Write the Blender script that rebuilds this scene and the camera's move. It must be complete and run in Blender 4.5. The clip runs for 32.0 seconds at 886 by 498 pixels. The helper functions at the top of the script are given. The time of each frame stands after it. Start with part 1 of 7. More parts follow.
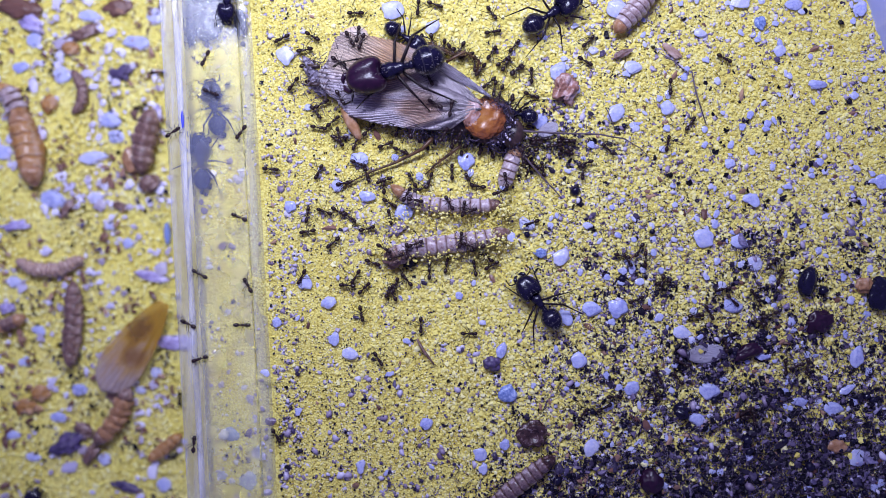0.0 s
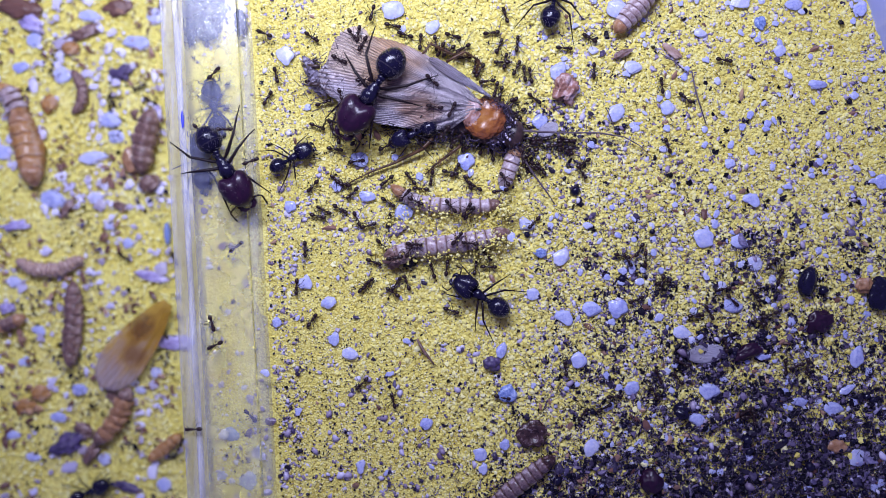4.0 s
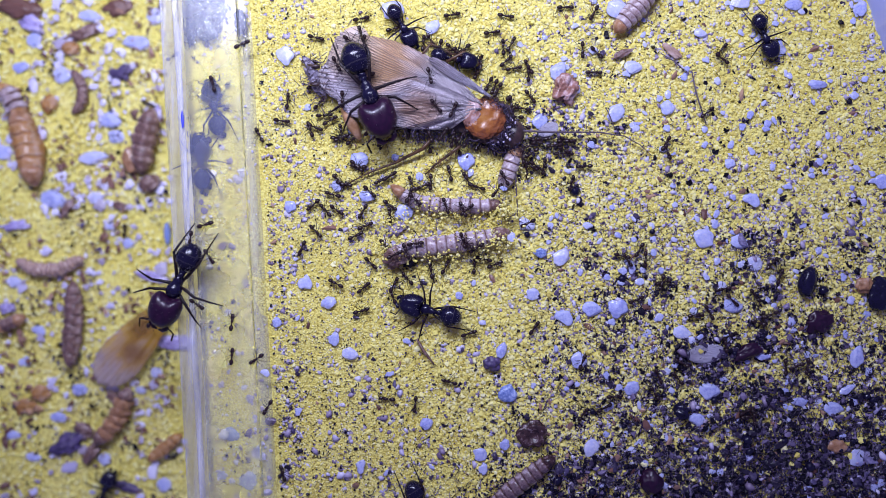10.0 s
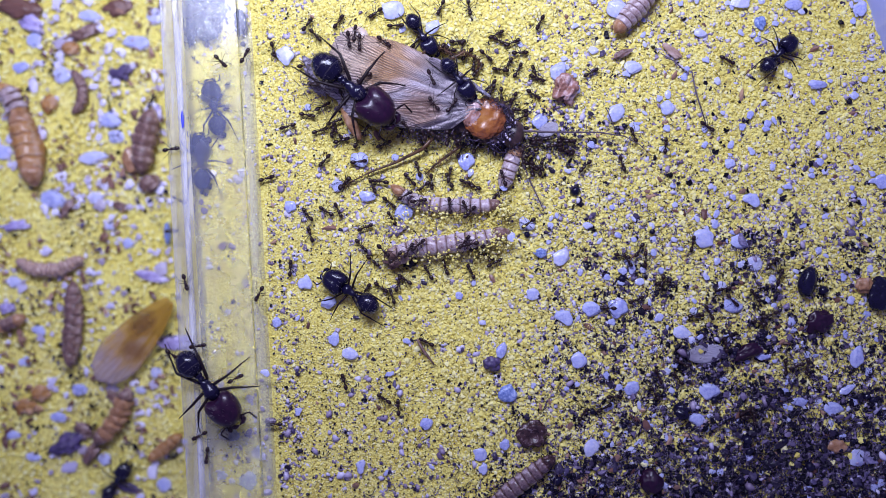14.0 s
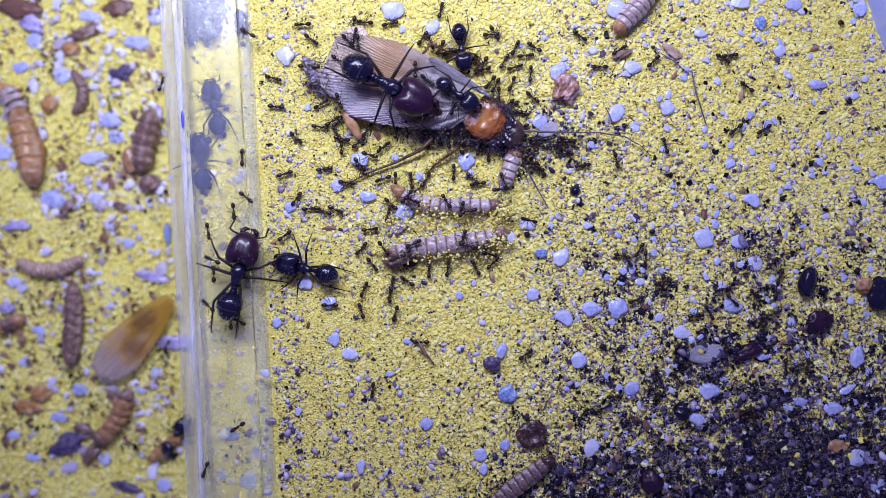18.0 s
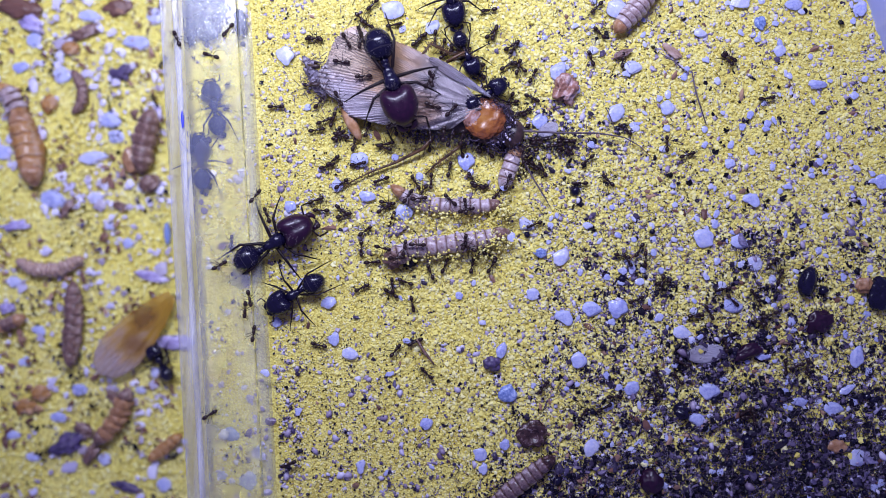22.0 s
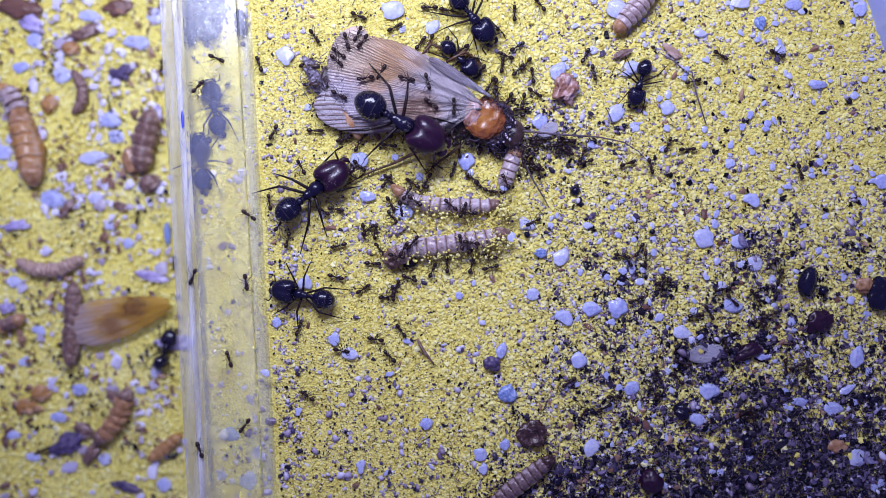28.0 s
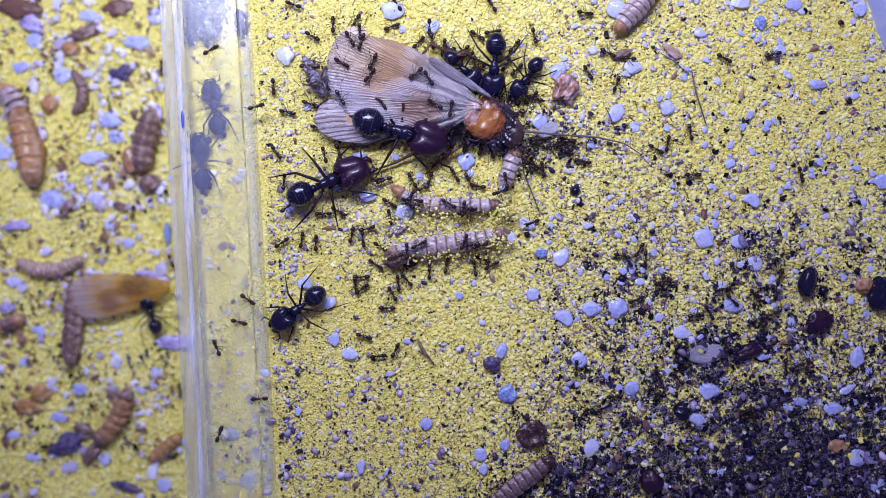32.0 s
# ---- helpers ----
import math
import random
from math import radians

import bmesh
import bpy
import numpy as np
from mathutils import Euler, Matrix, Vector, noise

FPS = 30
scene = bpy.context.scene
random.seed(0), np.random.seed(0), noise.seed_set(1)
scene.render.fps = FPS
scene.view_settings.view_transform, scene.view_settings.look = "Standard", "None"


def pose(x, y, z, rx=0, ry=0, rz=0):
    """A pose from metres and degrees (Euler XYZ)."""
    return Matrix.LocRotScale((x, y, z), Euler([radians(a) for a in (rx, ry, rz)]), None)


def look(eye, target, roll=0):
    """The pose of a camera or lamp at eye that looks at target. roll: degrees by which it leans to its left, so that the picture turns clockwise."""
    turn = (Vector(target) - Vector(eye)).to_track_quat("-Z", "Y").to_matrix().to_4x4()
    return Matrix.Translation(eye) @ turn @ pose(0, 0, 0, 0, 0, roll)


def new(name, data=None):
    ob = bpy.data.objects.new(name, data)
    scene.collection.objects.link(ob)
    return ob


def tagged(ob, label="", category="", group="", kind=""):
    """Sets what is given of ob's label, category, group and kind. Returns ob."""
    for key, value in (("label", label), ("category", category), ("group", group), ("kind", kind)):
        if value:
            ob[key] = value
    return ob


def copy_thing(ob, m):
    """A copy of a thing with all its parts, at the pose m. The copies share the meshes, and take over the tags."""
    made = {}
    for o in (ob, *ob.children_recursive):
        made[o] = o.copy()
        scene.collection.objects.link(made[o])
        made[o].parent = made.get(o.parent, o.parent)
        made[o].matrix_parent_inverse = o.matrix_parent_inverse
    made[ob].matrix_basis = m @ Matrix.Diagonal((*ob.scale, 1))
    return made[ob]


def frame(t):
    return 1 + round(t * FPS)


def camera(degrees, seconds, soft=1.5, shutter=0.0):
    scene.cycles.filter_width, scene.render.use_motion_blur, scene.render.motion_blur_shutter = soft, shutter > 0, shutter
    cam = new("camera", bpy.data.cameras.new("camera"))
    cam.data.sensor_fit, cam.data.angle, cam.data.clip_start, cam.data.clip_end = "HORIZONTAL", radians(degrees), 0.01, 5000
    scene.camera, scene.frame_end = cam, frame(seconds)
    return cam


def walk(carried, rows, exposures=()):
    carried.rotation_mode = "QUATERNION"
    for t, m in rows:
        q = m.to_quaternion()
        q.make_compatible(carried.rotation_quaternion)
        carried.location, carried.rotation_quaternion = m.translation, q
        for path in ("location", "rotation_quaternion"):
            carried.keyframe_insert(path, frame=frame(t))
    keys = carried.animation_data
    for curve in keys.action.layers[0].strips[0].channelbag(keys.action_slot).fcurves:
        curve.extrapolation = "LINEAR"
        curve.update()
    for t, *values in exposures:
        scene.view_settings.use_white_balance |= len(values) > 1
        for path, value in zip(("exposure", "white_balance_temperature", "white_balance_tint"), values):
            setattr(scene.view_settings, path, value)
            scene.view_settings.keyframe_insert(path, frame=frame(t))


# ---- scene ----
# A feeding tray of an ant colony, seen from straight above. Plan squares of 0.085 mm: u runs east, v runs south.
SQUARE = 0.085e-3
EYE = 0.1154
MM = 0.001
LOW = -16.0          # floor beyond the clear bar, mm
BAR = 2.2            # top of the clear bar, mm

cam = camera(60, 32.0, soft=0.2)
cam.data.dof.use_dof = True
cam.data.dof.focus_distance = EYE - 0.0018
cam.data.dof.aperture_fstop = 7.0
walk(cam, [(0, pose(0, 0, EYE)), (32, pose(0, 0, EYE))])

# ---- light: a bluish white LED lamp over the tray's north-west side, dim room around ----
world = bpy.data.worlds.new("world")
scene.world = world
world.use_nodes = True
world.node_tree.nodes["Background"].inputs[0].default_value = (0.40, 0.36, 1.0, 1)
world.node_tree.nodes["Background"].inputs[1].default_value = 0.31

lamp_data = bpy.data.lights.new("led_lamp", "AREA")
lamp_data.shape, lamp_data.size, lamp_data.size_y = "RECTANGLE", 0.11, 0.022
lamp_data.energy = 0.207
lamp_data.spread = radians(150)
lamp_data.color = (0.83, 0.875, 1.25)
lamp = new("led_lamp", lamp_data)
lamp.matrix_world = look((-0.020, 0.082, 0.116), (-0.015, 0.052, 0))
scene.view_settings.exposure = 0.0


def spot(u, v, h=0.0):
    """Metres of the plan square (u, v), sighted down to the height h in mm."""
    k = SQUARE * (1 - h * MM / EYE)
    return Vector(((u - 784) * k, (441 - v) * k, h * MM))


# ---- materials ----
def material(name, colour, rough=0.5, metal=0.0):
    m = bpy.data.materials.new(name)
    m.use_nodes = True
    b = m.node_tree.nodes["Principled BSDF"]
    b.inputs["Base Color"].default_value = (*colour, 1)
    b.inputs["Roughness"].default_value = rough
    b.inputs["Metallic"].default_value = metal
    return m


def node(m, kind, **given):
    n = m.node_tree.nodes.new(kind)
    for key, value in given.items():
        n.inputs[key].default_value = value
    return n


def link(m, a, b):
    m.node_tree.links.new(a, b)


def base(m):
    return m.node_tree.nodes["Principled BSDF"]


def ramp(m, stops):
    n = m.node_tree.nodes.new("ShaderNodeValToRGB")
    n.color_ramp.elements.remove(n.color_ramp.elements[0])
    n.color_ramp.elements[0].position = stops[0][0]
    n.color_ramp.elements[0].color = (*stops[0][1], 1)
    for at, colour in stops[1:]:
        n.color_ramp.elements.new(at).color = (*colour, 1)
    return n


def grainy(name, stops, scale, rough=0.5, bump=0.3, height=0.0001, source="noise", detail=6.0, mottle=0.35):
    """A surface whose colour runs over the stops by noise (source noise), per loose piece (island) or per object (object)."""
    m = material(name, (1, 1, 1), rough)
    place = m.node_tree.nodes.new("ShaderNodeTexCoord")
    tex = node(m, "ShaderNodeTexNoise", Scale=scale, Detail=detail, Roughness=0.65)
    link(m, place.outputs["Object"], tex.inputs["Vector"])
    r = ramp(m, stops)
    if source == "noise":
        link(m, tex.outputs["Fac"], r.inputs["Fac"])
    else:
        pick = m.node_tree.nodes.new("ShaderNodeNewGeometry" if source == "island" else "ShaderNodeObjectInfo")
        fac = pick.outputs["Random Per Island" if source == "island" else "Random"]
        mix = m.node_tree.nodes.new("ShaderNodeMath")
        mix.operation = "MULTIPLY_ADD"
        mix.inputs[1].default_value = mottle
        link(m, tex.outputs["Fac"], mix.inputs[0])
        sub = m.node_tree.nodes.new("ShaderNodeMath")
        sub.operation = "MULTIPLY_ADD"
        spread = 1.0 if source == "island" else 0.5
        sub.inputs[1].default_value, sub.inputs[2].default_value = spread, 0.5 - 0.5 * spread - 0.5 * mottle
        link(m, fac, sub.inputs[0])
        link(m, sub.outputs[0], mix.inputs[2])
        link(m, mix.outputs[0], r.inputs["Fac"])
    link(m, r.outputs["Color"], base(m).inputs["Base Color"])
    if bump:
        b = node(m, "ShaderNodeBump", Strength=bump, Distance=height)
        link(m, tex.outputs["Fac"], b.inputs["Height"])
        link(m, b.outputs["Normal"], base(m).inputs["Normal"])
    return m


def soil(name, low, mid, high):
    """Yellow gritty plaster: fine uneven grit with faint stains; its darker joints paint shade between grains."""
    m = material(name, mid, 0.85)
    base(m).inputs["Specular IOR Level"].default_value = 0.2
    place = m.node_tree.nodes.new("ShaderNodeTexCoord")
    sway = node(m, "ShaderNodeTexNoise", Scale=2600.0, Detail=3.0)
    stain = node(m, "ShaderNodeTexNoise", Scale=90.0, Detail=8.0, Roughness=0.7)
    for t in (sway, stain):
        link(m, place.outputs["Object"], t.inputs["Vector"])
    shift = m.node_tree.nodes.new("ShaderNodeVectorMath")
    shift.operation = "MULTIPLY_ADD"
    shift.inputs[1].default_value = (0.0005, 0.0005, 0.0005)
    link(m, sway.outputs["Color"], shift.inputs[0])
    link(m, place.outputs["Object"], shift.inputs[2])
    cells = node(m, "ShaderNodeTexVoronoi", Scale=3000.0)
    link(m, shift.outputs[0], cells.inputs["Vector"])
    tone = ramp(m, [(0.3, low), (0.5, mid), (0.75, high)])
    link(m, stain.outputs["Fac"], tone.inputs["Fac"])
    # Shade in the gaps between grains, multiplied into the colour.
    dip = ramp(m, [(0.35, (1, 1, 1)), (0.65, (0.80, 0.74, 0.55)), (0.9, (0.50, 0.42, 0.24))])
    link(m, cells.outputs["Distance"], dip.inputs["Fac"])
    mix = m.node_tree.nodes.new("ShaderNodeMix")
    mix.data_type, mix.blend_type = "RGBA", "MULTIPLY"
    mix.inputs["Factor"].default_value = 1.0
    link(m, tone.outputs["Color"], mix.inputs["A"])
    link(m, dip.outputs["Color"], mix.inputs["B"])
    link(m, mix.outputs["Result"], base(m).inputs["Base Color"])
    b = node(m, "ShaderNodeBump", Strength=0.8, Distance=0.0002)
    b.invert = True
    link(m, cells.outputs["Distance"], b.inputs["Height"])
    link(m, b.outputs["Normal"], base(m).inputs["Normal"])
    return m


def chitin(name, colour, rough=0.3, tint=None, coat=0.3, bump=0.7, shine=0.35):
    """Insect shell: dark, finely grained, under a thin gloss."""
    m = grainy(name, [(0.3, colour), (0.7, tint or tuple(c * 1.8 for c in colour))], 1700.0, rough, bump, 0.00013)
    base(m).inputs["Coat Weight"].default_value = coat
    base(m).inputs["Coat Roughness"].default_value = 0.09
    base(m).inputs["Specular IOR Level"].default_value = shine
    return m


def waxy(name, stops, scale, rough=0.35, scatter=0.25, source="noise", bump=0.3, mottle=0.35):
    """Milky stuff that lets some light in."""
    m = grainy(name, stops, scale, rough, bump, 0.0001, source, 6.0, mottle)
    base(m).inputs["Subsurface Weight"].default_value = scatter
    base(m).inputs["Subsurface Radius"].default_value = (0.6, 0.5, 0.6)
    base(m).inputs["Subsurface Scale"].default_value = 0.001
    return m


def wing_stuff(name, near, far, veins, clear, axis=0, count=42.0, hinge=0.004, mark=0.85, run_at=(0.1, 0.8), stains=()):
    """Thin membrane: colour runs from near to far along its length, fine raised veins, partly clear."""
    m = material(name, near, 0.55)
    place = m.node_tree.nodes.new("ShaderNodeTexCoord")
    parts = m.node_tree.nodes.new("ShaderNodeSeparateXYZ")
    link(m, place.outputs["Generated"], parts.inputs[0])
    run = ramp(m, [(run_at[0], near), (run_at[1], far)])
    noise_t = node(m, "ShaderNodeTexNoise", Scale=4.0, Detail=7.0)
    link(m, place.outputs["Generated"], noise_t.inputs["Vector"])
    add = m.node_tree.nodes.new("ShaderNodeMath")
    add.operation = "MULTIPLY_ADD"
    add.inputs[1].default_value, add.inputs[2].default_value = 1.2, -0.55
    link(m, noise_t.outputs["Fac"], add.inputs[0])
    plus = m.node_tree.nodes.new("ShaderNodeMath")
    link(m, parts.outputs[axis], plus.inputs[0])
    link(m, add.outputs[0], plus.inputs[1])
    link(m, plus.outputs[0], run.inputs["Fac"])
    own = m.node_tree.nodes.new("ShaderNodeSeparateXYZ")
    link(m, place.outputs["Object"], own.inputs[0])

    def sums(kind, x, y=None, z=None):
        n = m.node_tree.nodes.new("ShaderNodeMath")
        n.operation = kind
        for i, value in enumerate((x, y, z)):
            if value is not None:
                if isinstance(value, (int, float)):
                    n.inputs[i].default_value = value
                else:
                    link(m, value, n.inputs[i])
        return n.outputs[0]
    ray = sums("ARCTAN2", own.outputs[1], sums("ADD", own.outputs[0], hinge))
    wobble = sums("MULTIPLY_ADD", noise_t.outputs["Fac"], 0.05, ray)
    rib = sums("MULTIPLY", sums("SINE", sums("MULTIPLY", wobble, count * 4.8)), sums("MULTIPLY_ADD", noise_t.outputs["Fac"], 1.4, 0.35))
    cells = node(m, "ShaderNodeTexVoronoi", Scale=3000.0)
    cells.feature = "DISTANCE_TO_EDGE"
    link(m, place.outputs["Object"], cells.inputs["Vector"])
    net = ramp(m, [(0.02, (0.55, 0.55, 0.55)), (0.12, (0, 0, 0))])
    link(m, cells.outputs["Distance"], net.inputs["Fac"])
    bands = ramp(m, [(0.35, (0, 0, 0)), (0.95, (1, 1, 1))])
    link(m, rib, bands.inputs["Fac"])
    line = m.node_tree.nodes.new("ShaderNodeMix")
    line.data_type, line.blend_type = "RGBA", "SCREEN"
    line.inputs["Factor"].default_value = 0.8
    link(m, bands.outputs["Color"], line.inputs["A"])
    link(m, net.outputs["Color"], line.inputs["B"])
    mix = m.node_tree.nodes.new("ShaderNodeMix")
    mix.data_type = "RGBA"
    mix.inputs["B"].default_value = (*veins, 1)
    half = m.node_tree.nodes.new("ShaderNodeMath")
    half.operation = "MULTIPLY"
    half.inputs[1].default_value = mark
    link(m, line.outputs["Result"], half.inputs[0])
    link(m, half.outputs[0], mix.inputs["Factor"])
    tinted = run.outputs["Color"]
    for at, far, colour in stains:
        gap = m.node_tree.nodes.new("ShaderNodeVectorMath")
        gap.operation = "DISTANCE"
        gap.inputs[1].default_value = (at[0] * SQUARE, at[1] * SQUARE, 0)
        link(m, place.outputs["Object"], gap.inputs[0])
        edge = sums("MULTIPLY_ADD", noise_t.outputs["Fac"], 1.1, sums("MULTIPLY_ADD", gap.outputs["Value"], 1 / (far * SQUARE), -0.55))
        soak = ramp(m, [(0.45, (0.9, 0.9, 0.9)), (1.0, (0, 0, 0))])
        link(m, edge, soak.inputs["Fac"])
        dye = m.node_tree.nodes.new("ShaderNodeMix")
        dye.data_type = "RGBA"
        dye.inputs["B"].default_value = (*colour, 1)
        link(m, soak.outputs["Color"], dye.inputs["Factor"])
        link(m, tinted, dye.inputs["A"])
        tinted = dye.outputs["Result"]
    link(m, tinted, mix.inputs["A"])
    link(m, mix.outputs["Result"], base(m).inputs["Base Color"])
    base(m).inputs["Coat Weight"].default_value = 0.25
    base(m).inputs["Coat Roughness"].default_value = 0.2
    b = node(m, "ShaderNodeBump", Strength=1.0, Distance=0.0002)
    link(m, line.outputs["Result"], b.inputs["Height"])
    link(m, b.outputs["Normal"], base(m).inputs["Normal"])
    base(m).inputs["Alpha"].default_value = 1 - clear
    return m


YELLOW = soil("yellow_plaster", (0.76, 0.64, 0.15), (0.86, 0.78, 0.23), (0.90, 0.85, 0.38))
# Lighter copy of the plaster: missing light on the low floor put into colour.
PALE_YELLOW = soil("pale_yellow_plaster", (0.87, 0.77, 0.17), (0.93, 0.86, 0.26), (0.94, 0.90, 0.46))
GRIT = grainy("yellow_grains", [(0.0, (0.62, 0.50, 0.12)), (0.2, (0.84, 0.74, 0.18)), (0.65, (0.90, 0.82, 0.27)), (1.0, (0.92, 0.88, 0.50))], 5200.0, 0.85, 0.9, 0.00014, "island")
base(GRIT).inputs["Specular IOR Level"].default_value = 0.2
FLAKE = waxy("pale_flakes", [(0.0, (0.15, 0.10, 0.18)), (0.3, (0.42, 0.35, 0.50)), (0.7, (0.62, 0.57, 0.77)), (1.0, (0.78, 0.75, 0.91))], 1800.0, 0.3, 0.0, "island", 0.8)
# Violet-black crumbs; the palest stop puts lavender glints into the colour.
DARK = grainy("dark_refuse", [(0.0, (0.003, 0.003, 0.008)), (0.45, (0.012, 0.009, 0.022)), (0.75, (0.06, 0.045, 0.09)), (1.0, (0.24, 0.19, 0.32))], 2600.0, 0.22, 0.9, 0.00015, "island")
base(DARK).inputs["Specular IOR Level"].default_value = 0.25
MATTED = grainy("matted_scraps", [(0.0, (0.006, 0.005, 0.014)), (0.55, (0.03, 0.022, 0.05)), (0.8, (0.10, 0.08, 0.17)), (1.0, (0.34, 0.31, 0.50))], 2500.0, 0.22, 0.9, 0.0002, "island")
# Grains lightened likewise for the dimmer low floor.
PALE_GRIT = grainy("pale_yellow_grains", [(0.0, (0.66, 0.56, 0.12)), (0.4, (0.90, 0.84, 0.22)), (1.0, (0.93, 0.90, 0.48))], 2500.0, 0.85, 0.8, 0.00015, "island")
BROWN = grainy("brown_scraps", [(0.0, (0.10, 0.04, 0.03)), (0.5, (0.22, 0.11, 0.08)), (1.0, (0.42, 0.26, 0.17))], 1500.0, 0.4, 0.3, 0.0001, "island")
base(FLAKE).inputs["Transmission Weight"].default_value = 0.12
CRYSTAL = waxy("milky_crystal", [(0.1, (0.38, 0.41, 0.77)), (0.4, (0.53, 0.57, 0.90)), (0.7, (0.64, 0.66, 0.92)), (1.0, (0.80, 0.80, 0.96))], 2.6, 0.15, 0.15, "object", 0.8, 1.9)
base(CRYSTAL).inputs["Transmission Weight"].default_value = 0.1
base(CRYSTAL).inputs["Alpha"].default_value = 0.86
base(CRYSTAL).inputs["Subsurface Scale"].default_value = 0.0003
PALE = waxy("pale_crumbs", [(0.0, (0.36, 0.30, 0.38)), (0.5, (0.60, 0.57, 0.76)), (1.0, (0.78, 0.76, 0.92))], 900.0, 0.4, 0.0, "island")
BLUE = waxy("blue_grain", [(0.3, (0.09, 0.13, 0.34)), (0.5, (0.20, 0.27, 0.55)), (0.7, (0.55, 0.63, 0.88))], 2.6, 0.25, 0.1, "noise", 0.9)
# Blue-violet tints of the ant shells paint their sheen into the base colour.
BLACK = chitin("black_chitin", (0.003, 0.003, 0.014), 0.24, (0.010, 0.007, 0.032), 0.3, 0.45, 0.25)
MAROON = chitin("maroon_chitin", (0.009, 0.002, 0.014), 0.33, (0.030, 0.005, 0.026), 0.28, 0.5, 0.3)
MINOR = chitin("dark_brown_chitin", (0.009, 0.005, 0.008), 0.26, (0.036, 0.016, 0.016), 0.3, 0.5, 0.25)
GASTER = chitin("gaster_chitin", (0.003, 0.003, 0.014), 0.17, (0.008, 0.006, 0.028), 0.4, 0.5, 0.25)


def ringed(m):
    """Thin pale joints between the plates of the gaster."""
    nodes = m.node_tree.nodes
    place = next(n for n in nodes if n.type == "TEX_COORD")
    tone = next(n for n in nodes if n.type == "VALTORGB")
    cut = nodes.new("ShaderNodeSeparateXYZ")
    link(m, place.outputs["Generated"], cut.inputs[0])
    stops = []
    for at in (0.40, 0.68):
        stops += [(at - 0.018, (0, 0, 0)), (at, (1, 1, 1)), (at + 0.008, (0, 0, 0))]
    lines = ramp(m, stops)
    link(m, cut.outputs[0], lines.inputs["Fac"])
    mix = nodes.new("ShaderNodeMix")
    mix.data_type = "RGBA"
    mix.inputs["B"].default_value = (0.06, 0.05, 0.055, 1)
    link(m, lines.outputs["Color"], mix.inputs["Factor"])
    link(m, tone.outputs["Color"], mix.inputs["A"])
    link(m, mix.outputs["Result"], base(m).inputs["Base Color"])


ringed(GASTER)
LIMB = chitin("leg_chitin", (0.006, 0.004, 0.007), 0.4, (0.018, 0.009, 0.012), 0.05, 0.5, 0.15)
HAIR = material("pale_bristle", (0.22, 0.19, 0.20), 0.4)
WORM = waxy("mealworm_skin", [(0.28, (0.20, 0.11, 0.09)), (0.46, (0.42, 0.33, 0.34)), (0.7, (0.64, 0.57, 0.64))], 900.0, 0.24, 0.35, "noise", 1.0)
base(WORM).inputs["Specular IOR Level"].default_value = 0.45


def banded(m):
    """Dark hind and fore margin on each body ring."""
    nodes = m.node_tree.nodes
    place = next(n for n in nodes if n.type == "TEX_COORD")
    tone = next(n for n in nodes if n.type == "VALTORGB")
    cut = nodes.new("ShaderNodeSeparateXYZ")
    link(m, place.outputs["Generated"], cut.inputs[0])
    edge = ramp(m, [(0.04, (0.40, 0.30, 0.26)), (0.18, (1, 1, 1)), (0.76, (1, 1, 1)), (0.93, (0.45, 0.34, 0.28))])
    link(m, cut.outputs[0], edge.inputs["Fac"])
    mix = nodes.new("ShaderNodeMix")
    mix.data_type, mix.blend_type = "RGBA", "MULTIPLY"
    mix.inputs["Factor"].default_value = 1.0
    link(m, tone.outputs["Color"], mix.inputs["A"])
    link(m, edge.outputs["Color"], mix.inputs["B"])
    link(m, mix.outputs["Result"], base(m).inputs["Base Color"])


banded(WORM)
DEADWORM = waxy("dead_worm_skin", [(0.3, (0.07, 0.04, 0.05)), (0.5, (0.20, 0.13, 0.14)), (0.72, (0.50, 0.42, 0.48))], 1100.0, 0.24, 0.1, "noise", 1.0)
banded(DEADWORM)
WORM_TIP = waxy("amber_skin", [(0.3, (0.20, 0.09, 0.04)), (0.5, (0.38, 0.20, 0.10)), (0.7, (0.50, 0.34, 0.26))], 900.0, 0.3, 0.15, "noise", 0.8)
HUSK = waxy("brown_husk", [(0.3, (0.07, 0.04, 0.04)), (0.5, (0.20, 0.11, 0.09)), (0.72, (0.48, 0.38, 0.38))], 900.0, 0.4, 0.1, "noise", 0.9)
PALE_HUSK = waxy("orange_husk", [(0.28, (0.20, 0.07, 0.015)), (0.45, (0.46, 0.22, 0.06)), (0.62, (0.62, 0.40, 0.26)), (0.8, (0.76, 0.62, 0.62))], 480.0, 0.3, 0.2, "noise", 0.9)
base(PALE_HUSK).inputs["Alpha"].default_value = 0.8


